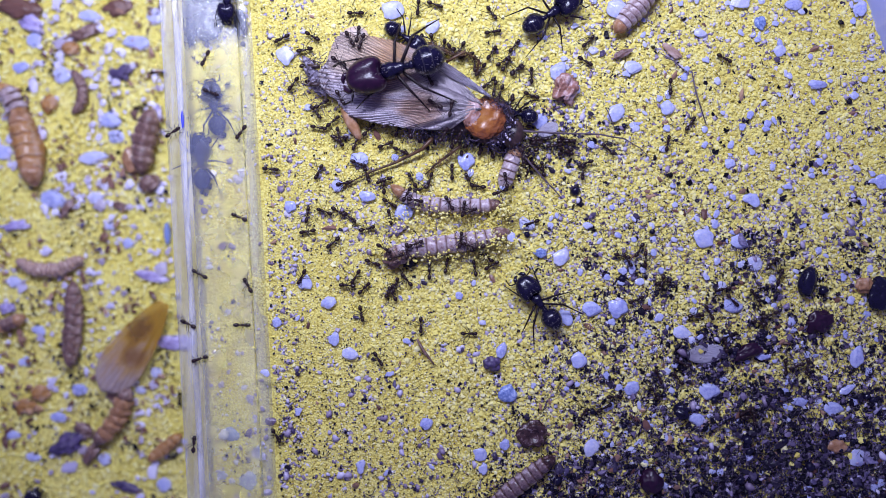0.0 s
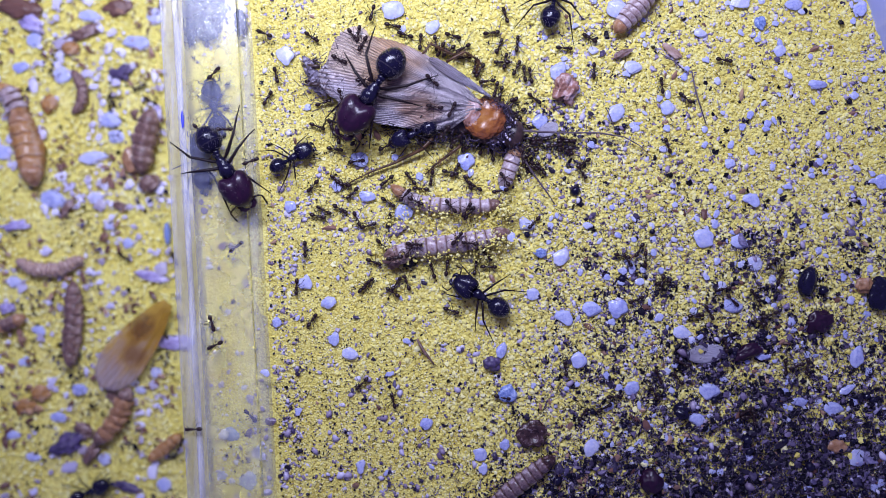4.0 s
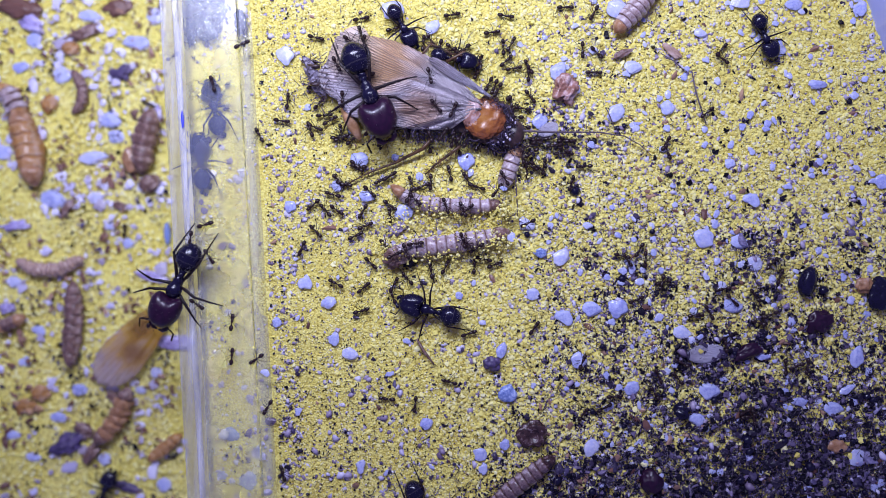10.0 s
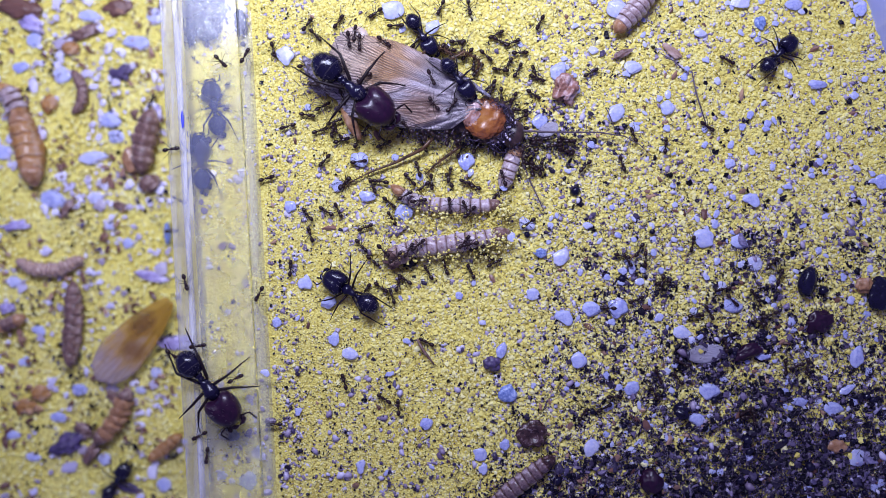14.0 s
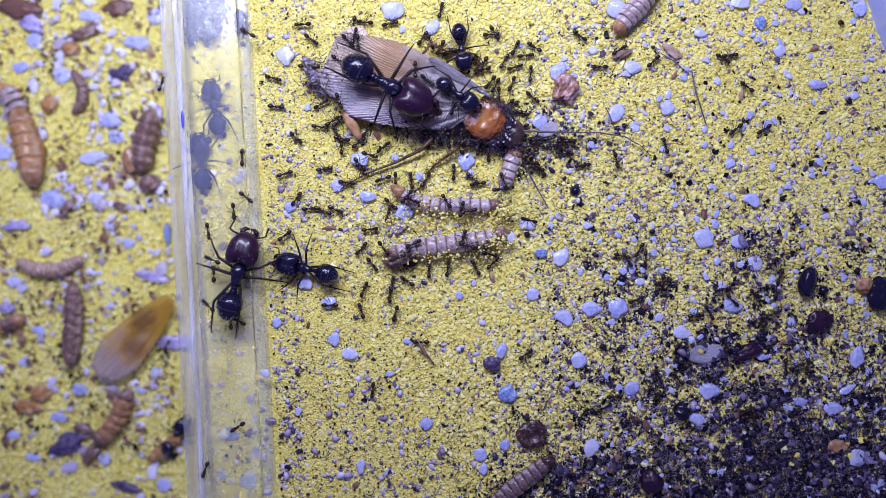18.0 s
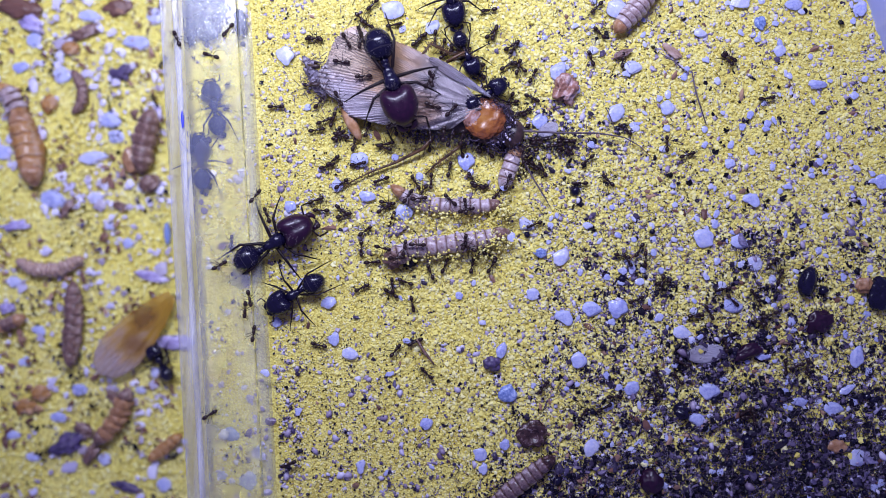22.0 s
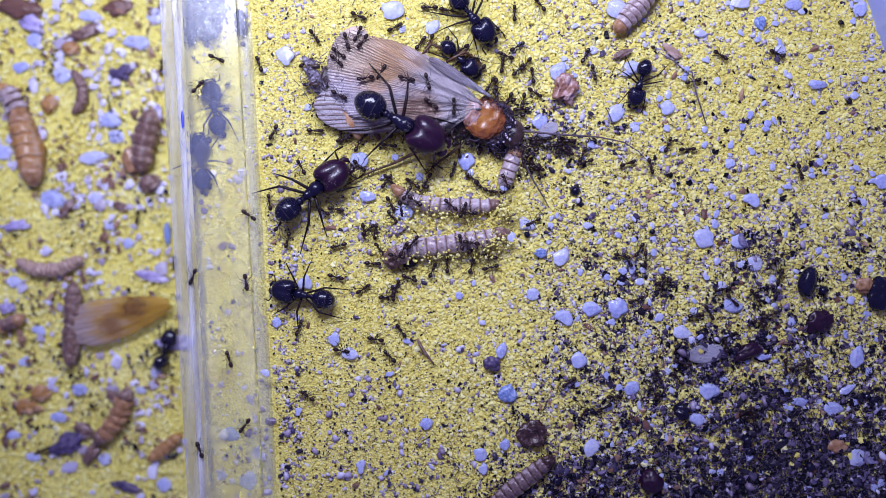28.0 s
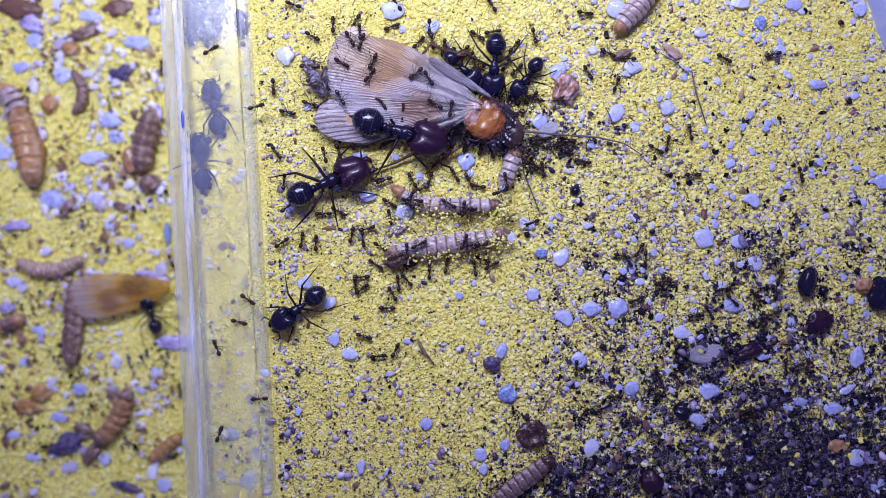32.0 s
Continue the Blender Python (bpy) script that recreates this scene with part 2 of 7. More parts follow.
def plate():
    """Orange shell, browner to its edge, with a pale worn margin."""
    m = waxy("pronotum_plate", [(0.05, (0.40, 0.17, 0.04)), (0.35, (0.30, 0.10, 0.02)), (0.55, (0.17, 0.05, 0.018)), (0.75, (0.09, 0.04, 0.03)), (1.0, (0.40, 0.31, 0.32))], 1700.0, 0.24, 0.05, "noise", 0.6)
    nodes = m.node_tree.nodes
    tex = next(n for n in nodes if n.type == "TEX_NOISE")
    tone = next(n for n in nodes if n.type == "VALTORGB")
    place = next(n for n in nodes if n.type == "TEX_COORD")
    flat = nodes.new("ShaderNodeVectorMath")
    flat.operation = "MULTIPLY"
    flat.inputs[1].default_value = (1, 1, 0)
    link(m, place.outputs["Generated"], flat.inputs[0])
    far = nodes.new("ShaderNodeVectorMath")
    far.operation = "DISTANCE"
    far.inputs[1].default_value = (0.46, 0.5, 0)
    link(m, flat.outputs[0], far.inputs[0])
    add = nodes.new("ShaderNodeMath")
    add.operation = "MULTIPLY_ADD"
    add.inputs[1].default_value = 1.0
    link(m, tex.outputs["Fac"], add.inputs[0])
    minus = nodes.new("ShaderNodeMath")
    minus.operation = "MULTIPLY_ADD"
    minus.inputs[1].default_value, minus.inputs[2].default_value = 1.1, -0.42
    link(m, far.outputs["Value"], minus.inputs[0])
    link(m, minus.outputs[0], add.inputs[2])
    link(m, add.outputs[0], tone.inputs["Fac"])
    base(m).inputs["Coat Weight"].default_value = 0.3
    base(m).inputs["Coat Roughness"].default_value = 0.1
    base(m).inputs["Specular IOR Level"].default_value = 0.3
    return m


PLATE = plate()
CAPSULE = waxy("head_capsule", [(0.3, (0.012, 0.007, 0.010)), (0.55, (0.06, 0.028, 0.028)), (0.75, (0.34, 0.25, 0.28))], 1500.0, 0.2, 0.0, "noise", 1.0)
SKIN = waxy("pink_skin", [(0.3, (0.10, 0.04, 0.03)), (0.5, (0.34, 0.17, 0.13)), (0.7, (0.62, 0.48, 0.50))], 800.0, 0.3, 0.2, "noise", 1.0)
ROACH = waxy("roach_body", [(0.3, (0.02, 0.012, 0.014)), (0.6, (0.07, 0.038, 0.036)), (0.8, (0.26, 0.20, 0.22))], 900.0, 0.35, 0.05)
LOBE = waxy("beige_lobe", [(0.3, (0.50, 0.32, 0.20)), (0.5, (0.64, 0.50, 0.38)), (0.75, (0.76, 0.68, 0.66))], 500.0, 0.35, 0.3, "noise", 0.8)
BELLY = waxy("tan_abdomen", [(0.3, (0.22, 0.09, 0.035)), (0.5, (0.46, 0.24, 0.11)), (0.75, (0.66, 0.46, 0.34))], 700.0, 0.3, 0.2, "noise", 1.0)
LEGS = grainy("roach_leg", [(0.3, (0.03, 0.013, 0.008)), (0.55, (0.10, 0.045, 0.018)), (0.75, (0.20, 0.10, 0.045))], 900.0, 0.35, 0.4)
FEELER = grainy("roach_feeler", [(0.3, (0.05, 0.035, 0.045)), (0.7, (0.15, 0.11, 0.14))], 2500.0, 0.5, 0.3)
FOREWING = wing_stuff("forewing_membrane", (0.50, 0.48, 0.62), (0.36, 0.30, 0.36), (0.06, 0.04, 0.05), 0.04, 0, 60)
HINDWING = wing_stuff("hindwing_membrane", (0.58, 0.40, 0.28), (0.64, 0.57, 0.62), (0.16, 0.09, 0.08), 0.22, 0, 46)
FAN_WING = wing_stuff("fan_membrane", (0.76, 0.68, 0.74), (0.68, 0.60, 0.68), (0.11, 0.07, 0.08), 0.06, 0, 66, 0.0, 0.60, (0.35, 0.95), (((180, -92), 88, (0.62, 0.35, 0.14)), ((235, -98), 64, (0.76, 0.59, 0.44)), ((110, 0), 45, (0.50, 0.30, 0.21))))
base(FAN_WING).inputs["Roughness"].default_value = 0.38
AMBER = wing_stuff("amber_wing", (0.70, 0.38, 0.03), (0.62, 0.48, 0.46), (0.36, 0.18, 0.08), 0.40, 0, 30, 0.004, 0.28, (0.5, 0.95), (((70, -8), 38, (0.26, 0.10, 0.02)), ((120, 14), 30, (0.34, 0.15, 0.06))))
SCRAP_WING = wing_stuff("clear_wing", (0.66, 0.61, 0.78), (0.76, 0.72, 0.88), (0.46, 0.42, 0.58), 0.4, 0, 24, 0.004, 0.3)
TRAY = waxy("tray_plastic", [(0.3, (0.40, 0.45, 0.80)), (0.7, (0.46, 0.50, 0.84))], 60.0, 0.3, 0.2, "noise", 0.05)


def clear_plastic():
    m = material("clear_acrylic", (0.59, 0.59, 0.44), 0.06)
    b = base(m)
    b.inputs["Transmission Weight"].default_value = 1.0
    b.inputs["IOR"].default_value = 1.3
    b.inputs["Specular IOR Level"].default_value = 0.0
    place = m.node_tree.nodes.new("ShaderNodeTexCoord")
    smear = node(m, "ShaderNodeTexNoise", Scale=220.0, Detail=6.0)
    link(m, place.outputs["Object"], smear.inputs["Vector"])
    r = ramp(m, [(0.4, (0.22, 0.22, 0.22)), (0.75, (0.34, 0.34, 0.34))])
    link(m, smear.outputs["Fac"], r.inputs["Fac"])
    link(m, r.outputs["Color"], b.inputs["Roughness"])
    bump = node(m, "ShaderNodeBump", Strength=0.12, Distance=0.0003)
    link(m, smear.outputs["Fac"], bump.inputs["Height"])
    link(m, bump.outputs["Normal"], b.inputs["Normal"])
    return m


ACRYLIC = clear_plastic()


def frosted(name, dark, light, solid, scale):
    """Acrylic edge or film: dark and pale streaks along its length, partly clear."""
    m = material(name, light, 0.18)
    place = m.node_tree.nodes.new("ShaderNodeTexCoord")
    squeeze = m.node_tree.nodes.new("ShaderNodeMapping")
    squeeze.inputs["Scale"].default_value = (1.0, 0.06, 1.0)
    squeeze.inputs["Rotation"].default_value = (0, 0, radians(-3.2))
    link(m, place.outputs["Object"], squeeze.inputs["Vector"])
    tex = node(m, "ShaderNodeTexNoise", Scale=scale, Detail=5.0, Roughness=0.6)
    link(m, squeeze.outputs["Vector"], tex.inputs["Vector"])
    tone = ramp(m, [(0.35, dark), (0.65, light)])
    link(m, tex.outputs["Fac"], tone.inputs["Fac"])
    link(m, tone.outputs["Color"], base(m).inputs["Base Color"])
    fade = ramp(m, [(0.3, (solid * 0.5,) * 3), (0.7, (solid,) * 3)])
    link(m, tex.outputs["Fac"], fade.inputs["Fac"])
    link(m, fade.outputs["Color"], base(m).inputs["Alpha"])
    b = node(m, "ShaderNodeBump", Strength=0.6, Distance=0.0003)
    link(m, tex.outputs["Fac"], b.inputs["Height"])
    link(m, b.outputs["Normal"], base(m).inputs["Normal"])
    base(m).inputs["Coat Weight"].default_value = 0.5
    return m


# Pale streaks put the rim's highlights into its colour.
STREAKED = frosted("streaked_edge", (0.26, 0.26, 0.30), (0.70, 0.71, 0.84), 0.42, 900.0)
BLUE_MARK = grainy("blue_streak", [(0.3, (0.02, 0.03, 0.55)), (0.7, (0.06, 0.08, 0.8))], 900.0, 0.4, 0.2)
# Thin bluish grey sheet: the bar's haze put into a colour.
HAZE = frosted("haze_film", (0.26, 0.28, 0.44), (0.54, 0.56, 0.74), 0.16, 260.0)
# Dark blue of the reflection at the bar's north end, as a colour.
NAVY = waxy("navy_reflection", [(0.35, (0.004, 0.006, 0.035)), (0.6, (0.014, 0.02, 0.09)), (0.8, (0.10, 0.12, 0.28))], 1500.0, 0.4, 0.0, "noise", 0.4)
base(NAVY).inputs["Specular IOR Level"].default_value = 0.08
# Shell of the ants under the bar, its bluish haze put into the colour.
NAVY_SHELL = material("hazed_shell", (0.010, 0.013, 0.08), 0.45)
base(NAVY_SHELL).inputs["Specular IOR Level"].default_value = 0.16
LAVENDER = waxy("lavender_skin", [(0.3, (0.16, 0.10, 0.26)), (0.5, (0.42, 0.36, 0.62)), (0.72, (0.66, 0.62, 0.84))], 800.0, 0.3, 0.2, "noise", 0.8)
TUFT = waxy("grey_tuft", [(0.3, (0.05, 0.04, 0.06)), (0.5, (0.20, 0.17, 0.24)), (0.7, (0.50, 0.46, 0.56))], 1500.0, 0.4, 0.0, "noise", 1.0)
TAN_SKIN = waxy("tan_skin", [(0.3, (0.26, 0.14, 0.10)), (0.5, (0.44, 0.30, 0.24)), (0.75, (0.62, 0.50, 0.48))], 500.0, 0.28, 0.2, "noise", 0.5)
PURPLE = waxy("purple_crumb", [(0.3, (0.03, 0.02, 0.06)), (0.7, (0.14, 0.10, 0.22))], 900.0, 0.4, 0.0, "noise", 0.8)
SEAM = frosted("glue_seam", (0.20, 0.21, 0.24), (0.48, 0.49, 0.46), 0.5, 500.0)


# ---- mesh helpers ----
def finish(name, bm, mat, smooth=True):
    me = bpy.data.meshes.new(name)
    bm.normal_update()
    bm.to_mesh(me)
    bm.free()
    me.materials.append(mat)
    if smooth:
        me.shade_smooth()
    else:
        me.shade_flat()
    return me


def part(name, bm, mat, parent, label="", m=None, smooth=True):
    ob = new(name, finish(name, bm, mat, smooth) if isinstance(bm, bmesh.types.BMesh) else bm)
    ob.parent = parent
    if m is not None:
        ob.matrix_basis = m
    if label:
        ob["label"] = label
    return ob


def blob(half, at=(0, 0, 0), sub=2, shape=None, bm=None):
    """A rounded lump of the given half sizes; shape(p) may move the points of the unit ball first."""
    bm = bm or bmesh.new()
    made = bmesh.ops.create_icosphere(bm, subdivisions=sub, radius=1)["verts"]
    for w in made:
        p = shape(w.co.copy()) if shape else w.co
        w.co = Vector((p.x * half[0] + at[0], p.y * half[1] + at[1], p.z * half[2] + at[2]))
    return bm


def tube(points, radii, sides=6, bm=None):
    """A round tapered rod through the points."""
    bm = bm or bmesh.new()
    points = [Vector(p) for p in points]
    rings = []
    for i, p in enumerate(points):
        way = (points[min(i + 1, len(points) - 1)] - points[max(i - 1, 0)]).normalized()
        side = way.cross(Vector((0, 0, 1)))
        side = side.normalized() if side.length > 1e-3 else Vector((1, 0, 0))
        up = side.cross(way)
        rings.append([bm.verts.new(p + radii[i] * (math.cos(a) * side + math.sin(a) * up)) for a in (2 * math.pi * k / sides for k in range(sides))])
    for a, b in zip(rings, rings[1:]):
        for k in range(sides):
            bm.faces.new((a[k], a[(k + 1) % sides], b[(k + 1) % sides], b[k]))
    bm.faces.new(rings[0][::-1])
    bm.faces.new(rings[-1])
    return bm


ICO_V = [(0, 0, -1), (0.72, -0.53, -0.45), (-0.28, -0.85, -0.45), (-0.89, 0, -0.45), (-0.28, 0.85, -0.45), (0.72, 0.53, -0.45),
         (0.28, -0.85, 0.45), (-0.72, -0.53, 0.45), (-0.72, 0.53, 0.45), (0.28, 0.85, 0.45), (0.89, 0, 0.45), (0, 0, 1)]
ICO_F = [(0, 1, 2), (1, 0, 5), (0, 2, 3), (0, 3, 4), (0, 4, 5), (1, 5, 10), (2, 1, 6), (3, 2, 7), (4, 3, 8), (5, 4, 9),
         (1, 10, 6), (2, 6, 7), (3, 7, 8), (4, 8, 9), (5, 9, 10), (6, 10, 11), (7, 6, 11), (8, 7, 11), (9, 8, 11), (10, 9, 11)]
OCT_V = [(1, 0, 0), (0, 1, 0), (-1, 0, 0), (0, -1, 0), (0, 0, 1), (0, 0, -1)]
OCT_F = [(0, 1, 4), (1, 2, 4), (2, 3, 4), (3, 0, 4), (1, 0, 5), (2, 1, 5), (3, 2, 5), (0, 3, 5)]
rng = np.random.default_rng(7)


def heap(name, centres, halves, mat, jitter=0.25, shape=None, faces=None, tilt=0.0, soft=False):
    """One mesh of many loose lumps: centres (n, 3) and half sizes (n, 3) in metres, each turned at random."""
    v0, f0 = np.array(shape or ICO_V, float), np.array(faces or ICO_F, int)
    n, k = len(centres), len(v0)
    p = v0[None] * (1 + rng.uniform(-jitter, jitter, (n, k, 1)))
    p = p * halves[:, None, :]
    lean = rng.normal(0, tilt, n) if tilt else np.zeros(n)
    c, s = np.cos(lean)[:, None], np.sin(lean)[:, None]
    p = np.stack((p[..., 0] * c - p[..., 2] * s, p[..., 1], p[..., 0] * s + p[..., 2] * c), -1)
    a = rng.uniform(0, 2 * math.pi, n)
    c, s = np.cos(a)[:, None], np.sin(a)[:, None]
    p = np.stack((p[..., 0] * c - p[..., 1] * s, p[..., 0] * s + p[..., 1] * c, p[..., 2]), -1) + centres[:, None, :]
    f = (f0[None] + (np.arange(n) * k)[:, None, None]).reshape(-1, 3)
    me = bpy.data.meshes.new(name)
    me.vertices.add(n * k)
    me.vertices.foreach_set("co", p.reshape(-1))
    me.loops.add(f.size)
    me.loops.foreach_set("vertex_index", f.reshape(-1).astype(np.int32))
    me.polygons.add(len(f))
    me.polygons.foreach_set("loop_start", np.arange(0, f.size, 3, dtype=np.int32))
    me.update(calc_edges=True)
    me.validate()
    me.materials.append(mat)
    if soft:
        me.shade_smooth()
    else:
        me.shade_flat()
    return new(name, me)


def spots(uv, h):
    """The same as spot() for arrays."""
    k = SQUARE * (1 - h * MM / EYE)
    return np.stack(((uv[:, 0] - 784) * k, (441 - uv[:, 1]) * k, h * MM + 0 * uv[:, 0]), -1)


def bar_west(v):
    return 290 + 0.057 * v


def bar_east(v):
    return 441 + 0.055 * v


def strewn(n, box, keep, seed):
    """Up to n plan squares in the box (u0, v0, u1, v1), kept with the chance keep(u, v)."""
    r = np.random.default_rng(seed)
    uv = np.stack((r.uniform(box[0], box[2], n), r.uniform(box[1], box[3], n)), -1)
    return uv[r.uniform(0, 1, n) < keep(uv[:, 0], uv[:, 1])]


def smooth(x, a, b):
    t = np.clip((x - a) / (b - a), 0, 1)
    return t * t * (3 - 2 * t)


def patchy(u, v, seed):
    """Uneven patches, -1 to 1, about fifty squares wide."""
    a = np.sin(u / 27 + 2.1 * np.sin(v / 39 + seed)) * np.sin(v / 24 + 1.7 * np.sin(u / 33 + 2 * seed))
    b = np.sin(u / 11 + 1.5 * np.sin(v / 17 + seed)) * np.sin(v / 12 + 1.9 * np.sin(u / 14 - seed))
    return 0.65 * a + 0.35 * b


def refuse(u, v):
    """How thick the colony's refuse lies, 0 to 1: a heap in the south-east corner with bare patches in it."""
    s = ((u - 850) * 520 + (v - 900) * 600) / 794
    s = s + 42 * (np.sin(u / 41 + v / 67) + np.sin(u / 29 - v / 53 + 2) + np.sin(v / 23 + u / 71 + 1))
    s = s + 60 * np.sin(u / 13 + v / 21) * np.sin(v / 14 - u / 24 + 1)
    core = smooth(1 - np.sqrt(((u - 1400) / 230) ** 2 + ((v - 890) / 150) ** 2), 0.0, 0.4) + 0.45 * np.exp(-((u - 965) / 90) ** 2 - ((v - 850) / 60) ** 2)
    bare = smooth(u, 1340, 1460) * (1 - smooth(v, 600, 780))
    holes = smooth(patchy(u, v, 3.0), 0.0, 0.3) * (1 - 0.5 * core)
    return np.clip((0.72 * smooth(s, -70, 190) * (1 - 0.75 * holes) + 0.65 * core) * (1 - 0.75 * bare), 0, 1)


def litter(u, v):
    """Thinner litter east of the prey."""
    north = smooth(u, 1080, 1300) * (1 - smooth(v, 320, 440))
    return (1 - 0.6 * north) * smooth(u, 880, 1120) * (0.35 + 0.65 * smooth(v, 150, 420)) * (1 - 0.55 * smooth(u, 1380, 1500) * (1 - smooth(v, 380, 460)))


def rise(u, v):
    """Height in mm of the plaster floor."""
    return 0.25 * noise.noise((u / 120, v / 120, 0)) + 0.12 * noise.noise((u / 37, v / 37, 3)) + 0.9 * float(refuse(u, v)) - 0.35


def rises(uv):
    return np.array([0.25 * noise.noise((u / 120, v / 120, 0)) + 0.12 * noise.noise((u / 37, v / 37, 3)) for u, v in uv]) + 0.9 * refuse(uv[:, 0], uv[:, 1]) - 0.35


# ---- setting ----
def ground():
    bm = bmesh.new()
    grid = []
    for j in range(82):
        row = []
        for i in range(118):
            v = -290 + j * 18
            u = bar_west(v) + 36 + i * (1620 - bar_west(v) - 36) / 117
            row.append(bm.verts.new(spot(u, v) + Vector((0, 0, rise(u, v) * MM))))
        grid.append(row)
    for a, b in zip(grid, grid[1:]):
        for i in range(117):
            bm.faces.new((a[i], b[i], b[i + 1], a[i + 1]))
    edge = [e for e in bm.edges if e.is_boundary]
    low = bmesh.ops.extrude_edge_only(bm, edges=edge)["geom"]
    for w in low:
        if isinstance(w, bmesh.types.BMVert):
            w.co.z = -0.013
    return tagged(new("ground", finish("ground", bm, YELLOW)), "yellow gritty plaster floor of the feeding tray", "ground", kind="structure")


def low_floor():
    bm = bmesh.new()
    grid = []
    for j in range(41):
        row = []
        for i in range(31):
            u, v = -330 + i * 24, -340 + j * 38
            z = 0.5 * noise.noise((u / 90, v / 90, 5)) + 0.2 * noise.noise((u / 30, v / 30, 8))
            row.append(bm.verts.new(spot(u, v, LOW) + Vector((0, 0, (z - 0.3) * MM))))
        grid.append(row)
    for a, b in zip(grid, grid[1:]):
        for i in range(30):
            bm.faces.new((a[i], b[i], b[i + 1], a[i + 1]))
    return tagged(new("floor", finish("floor", bm, PALE_YELLOW)), "yellow plaster floor beyond the clear bar", "floor", kind="structure")


def prism(corners, z0, z1, mat, name, bevel=0.0):
    bm = bmesh.new()
    top = [bm.verts.new(Vector((p.x, p.y, z1))) for p in corners]
    low = [bm.verts.new(Vector((p.x, p.y, z0))) for p in corners]
    n = len(corners)
    bm.faces.new(top)
    bm.faces.new(low[::-1])
    for i in range(n):
        bm.faces.new((low[i], low[(i + 1) % n], top[(i + 1) % n], top[i]))
    bmesh.ops.recalc_face_normals(bm, faces=bm.faces)
    if bevel:
        bmesh.ops.bevel(bm, geom=[e for e in bm.edges if abs(e.verts[0].co.z - z1) < 1e-6 and abs(e.verts[1].co.z - z1) < 1e-6], offset=bevel, segments=4, affect="EDGES", profile=0.5)
    return finish(name, bm, mat, False)


def clear_bar():
    """The clear acrylic bar that parts the two floors: a block with a thicker, streaked rim on its west side."""
    bar = tagged(new("clear_bar"), "clear acrylic divider bar with a streaked rim", "divider")
    def strip(name, west, east, z0, z1, mat, label="", bevel=0.0003):
        line = [spot(bar_west(v) + west if side else bar_east(v) + east, v, 0) for side, v in ((1, -262), (1, 1130), (0, 1130), (0, -262))]
        if west >= 0 and east >= 500:
            line = [spot(bar_west(v) + (west if side else east - 500), v, 0) for side, v in ((1, -262), (1, 1130), (0, 1130), (0, -262))]
        if west <= -500:
            line = [spot(bar_east(v) + (west + 1000 if side else east), v, 0) for side, v in ((1, -262), (1, 1130), (0, 1130), (0, -262))]
        ob = part(name, prism(line, z0 * MM, z1 * MM, mat, name, bevel), mat, bar, label)
        ob.visible_shadow = False
        return ob
    strip("block", 40, -18, 1.3, BAR, ACRYLIC, "", 0.0)
    strip("haze_film", 40, -18, BAR + 0.01, BAR + 0.05, HAZE, "thin sheet that paints the haze over the bar", 0.0)
    strip("rim", 0, 540, LOW, BAR - 0.1, STREAKED, "whitish rim with highlights painted as streaks", 0.0001)
    # Raised pale bead stands in for the bevel's highlight line.
    strip("edge_highlight", 22, 533, BAR - 0.2, BAR + 0.3, STREAKED, "pale bead added as the rim's bright highlight", 0.0003)
    strip("seam", -1000 - 18, 1, -0.3, BAR - 0.1, SEAM, "dull glue seam along the foot", 0.0004)
    part("ink_mark", blob((2.4 * SQUARE, 16 * SQUARE, 1.5 * SQUARE), sub=2), BLUE_MARK, bar, "short bright blue mark", Matrix.Translation(spot(323, 212, BAR + 0.3)) @ Matrix.Rotation(radians(3), 4, "Z"))
    # Lumps added in the shape of a dark blue reflection.
    for u, v, half in ((352, 22, (24, 40)), (382, 12, (18, 30)), (368, 56, (20, 18)), (338, 60, (9, 22)), (425, 40, (10, 22))):
        part("dark_stain", blob((half[0] * SQUARE, half[1] * SQUARE, 3 * SQUARE), sub=4, shape=lambda p: p * (1 + 0.35 * noise.noise(p * 3 + Vector((u, v, 0))))), NAVY, bar, "dark blue reflection built as a lump under the bar", Matrix.Translation(spot(u, v, 0.75)))
    return bar


def tray_wall():
    """The tray's rounded plastic wall: it follows the north, east and south sides of the floor."""
    line = [(-330, -340), (330, -340), (400, -320), (460, -275), (520, -262), (1400, -262), (1450, -240), (1492, -170), (1513, -80), (1526, 0), (1542, 55), (1562, 105), (1590, 190), (1612, 300), (1616, 1140), (-330, 1140), (-330, -340)]
    bm = bmesh.new()
    rows = []
    for u, v in line:
        p = spot(u, v, 0)
        out = Vector((p.x, p.y, 0)).normalized() * 0.002
        rows.append([bm.verts.new(Vector((p.x, p.y, -0.0135))), bm.verts.new(Vector((p.x, p.y, 0.005)) + out * 0.6), bm.verts.new(Vector((p.x, p.y, 0.005)) + 2 * out), bm.verts.new(Vector((p.x, p.y, -0.0135)) + out)])
    for a, b in zip(rows, rows[1:]):
        for i in range(4):
            bm.faces.new((a[i], b[i], b[(i + 1) % 4], a[(i + 1) % 4]))
    bmesh.ops.recalc_face_normals(bm, faces=bm.faces)
    return tagged(new("tray_wall", finish("tray_wall", bm, TRAY, False)), "bluish translucent plastic wall of the tray", "wall", kind="structure")


ground()
low_floor()
clear_bar()
tray_wall()


# ---- loose litter that nobody could count ----
def stuff(ob, label, category):
    return tagged(ob, label, category, kind="stuff")


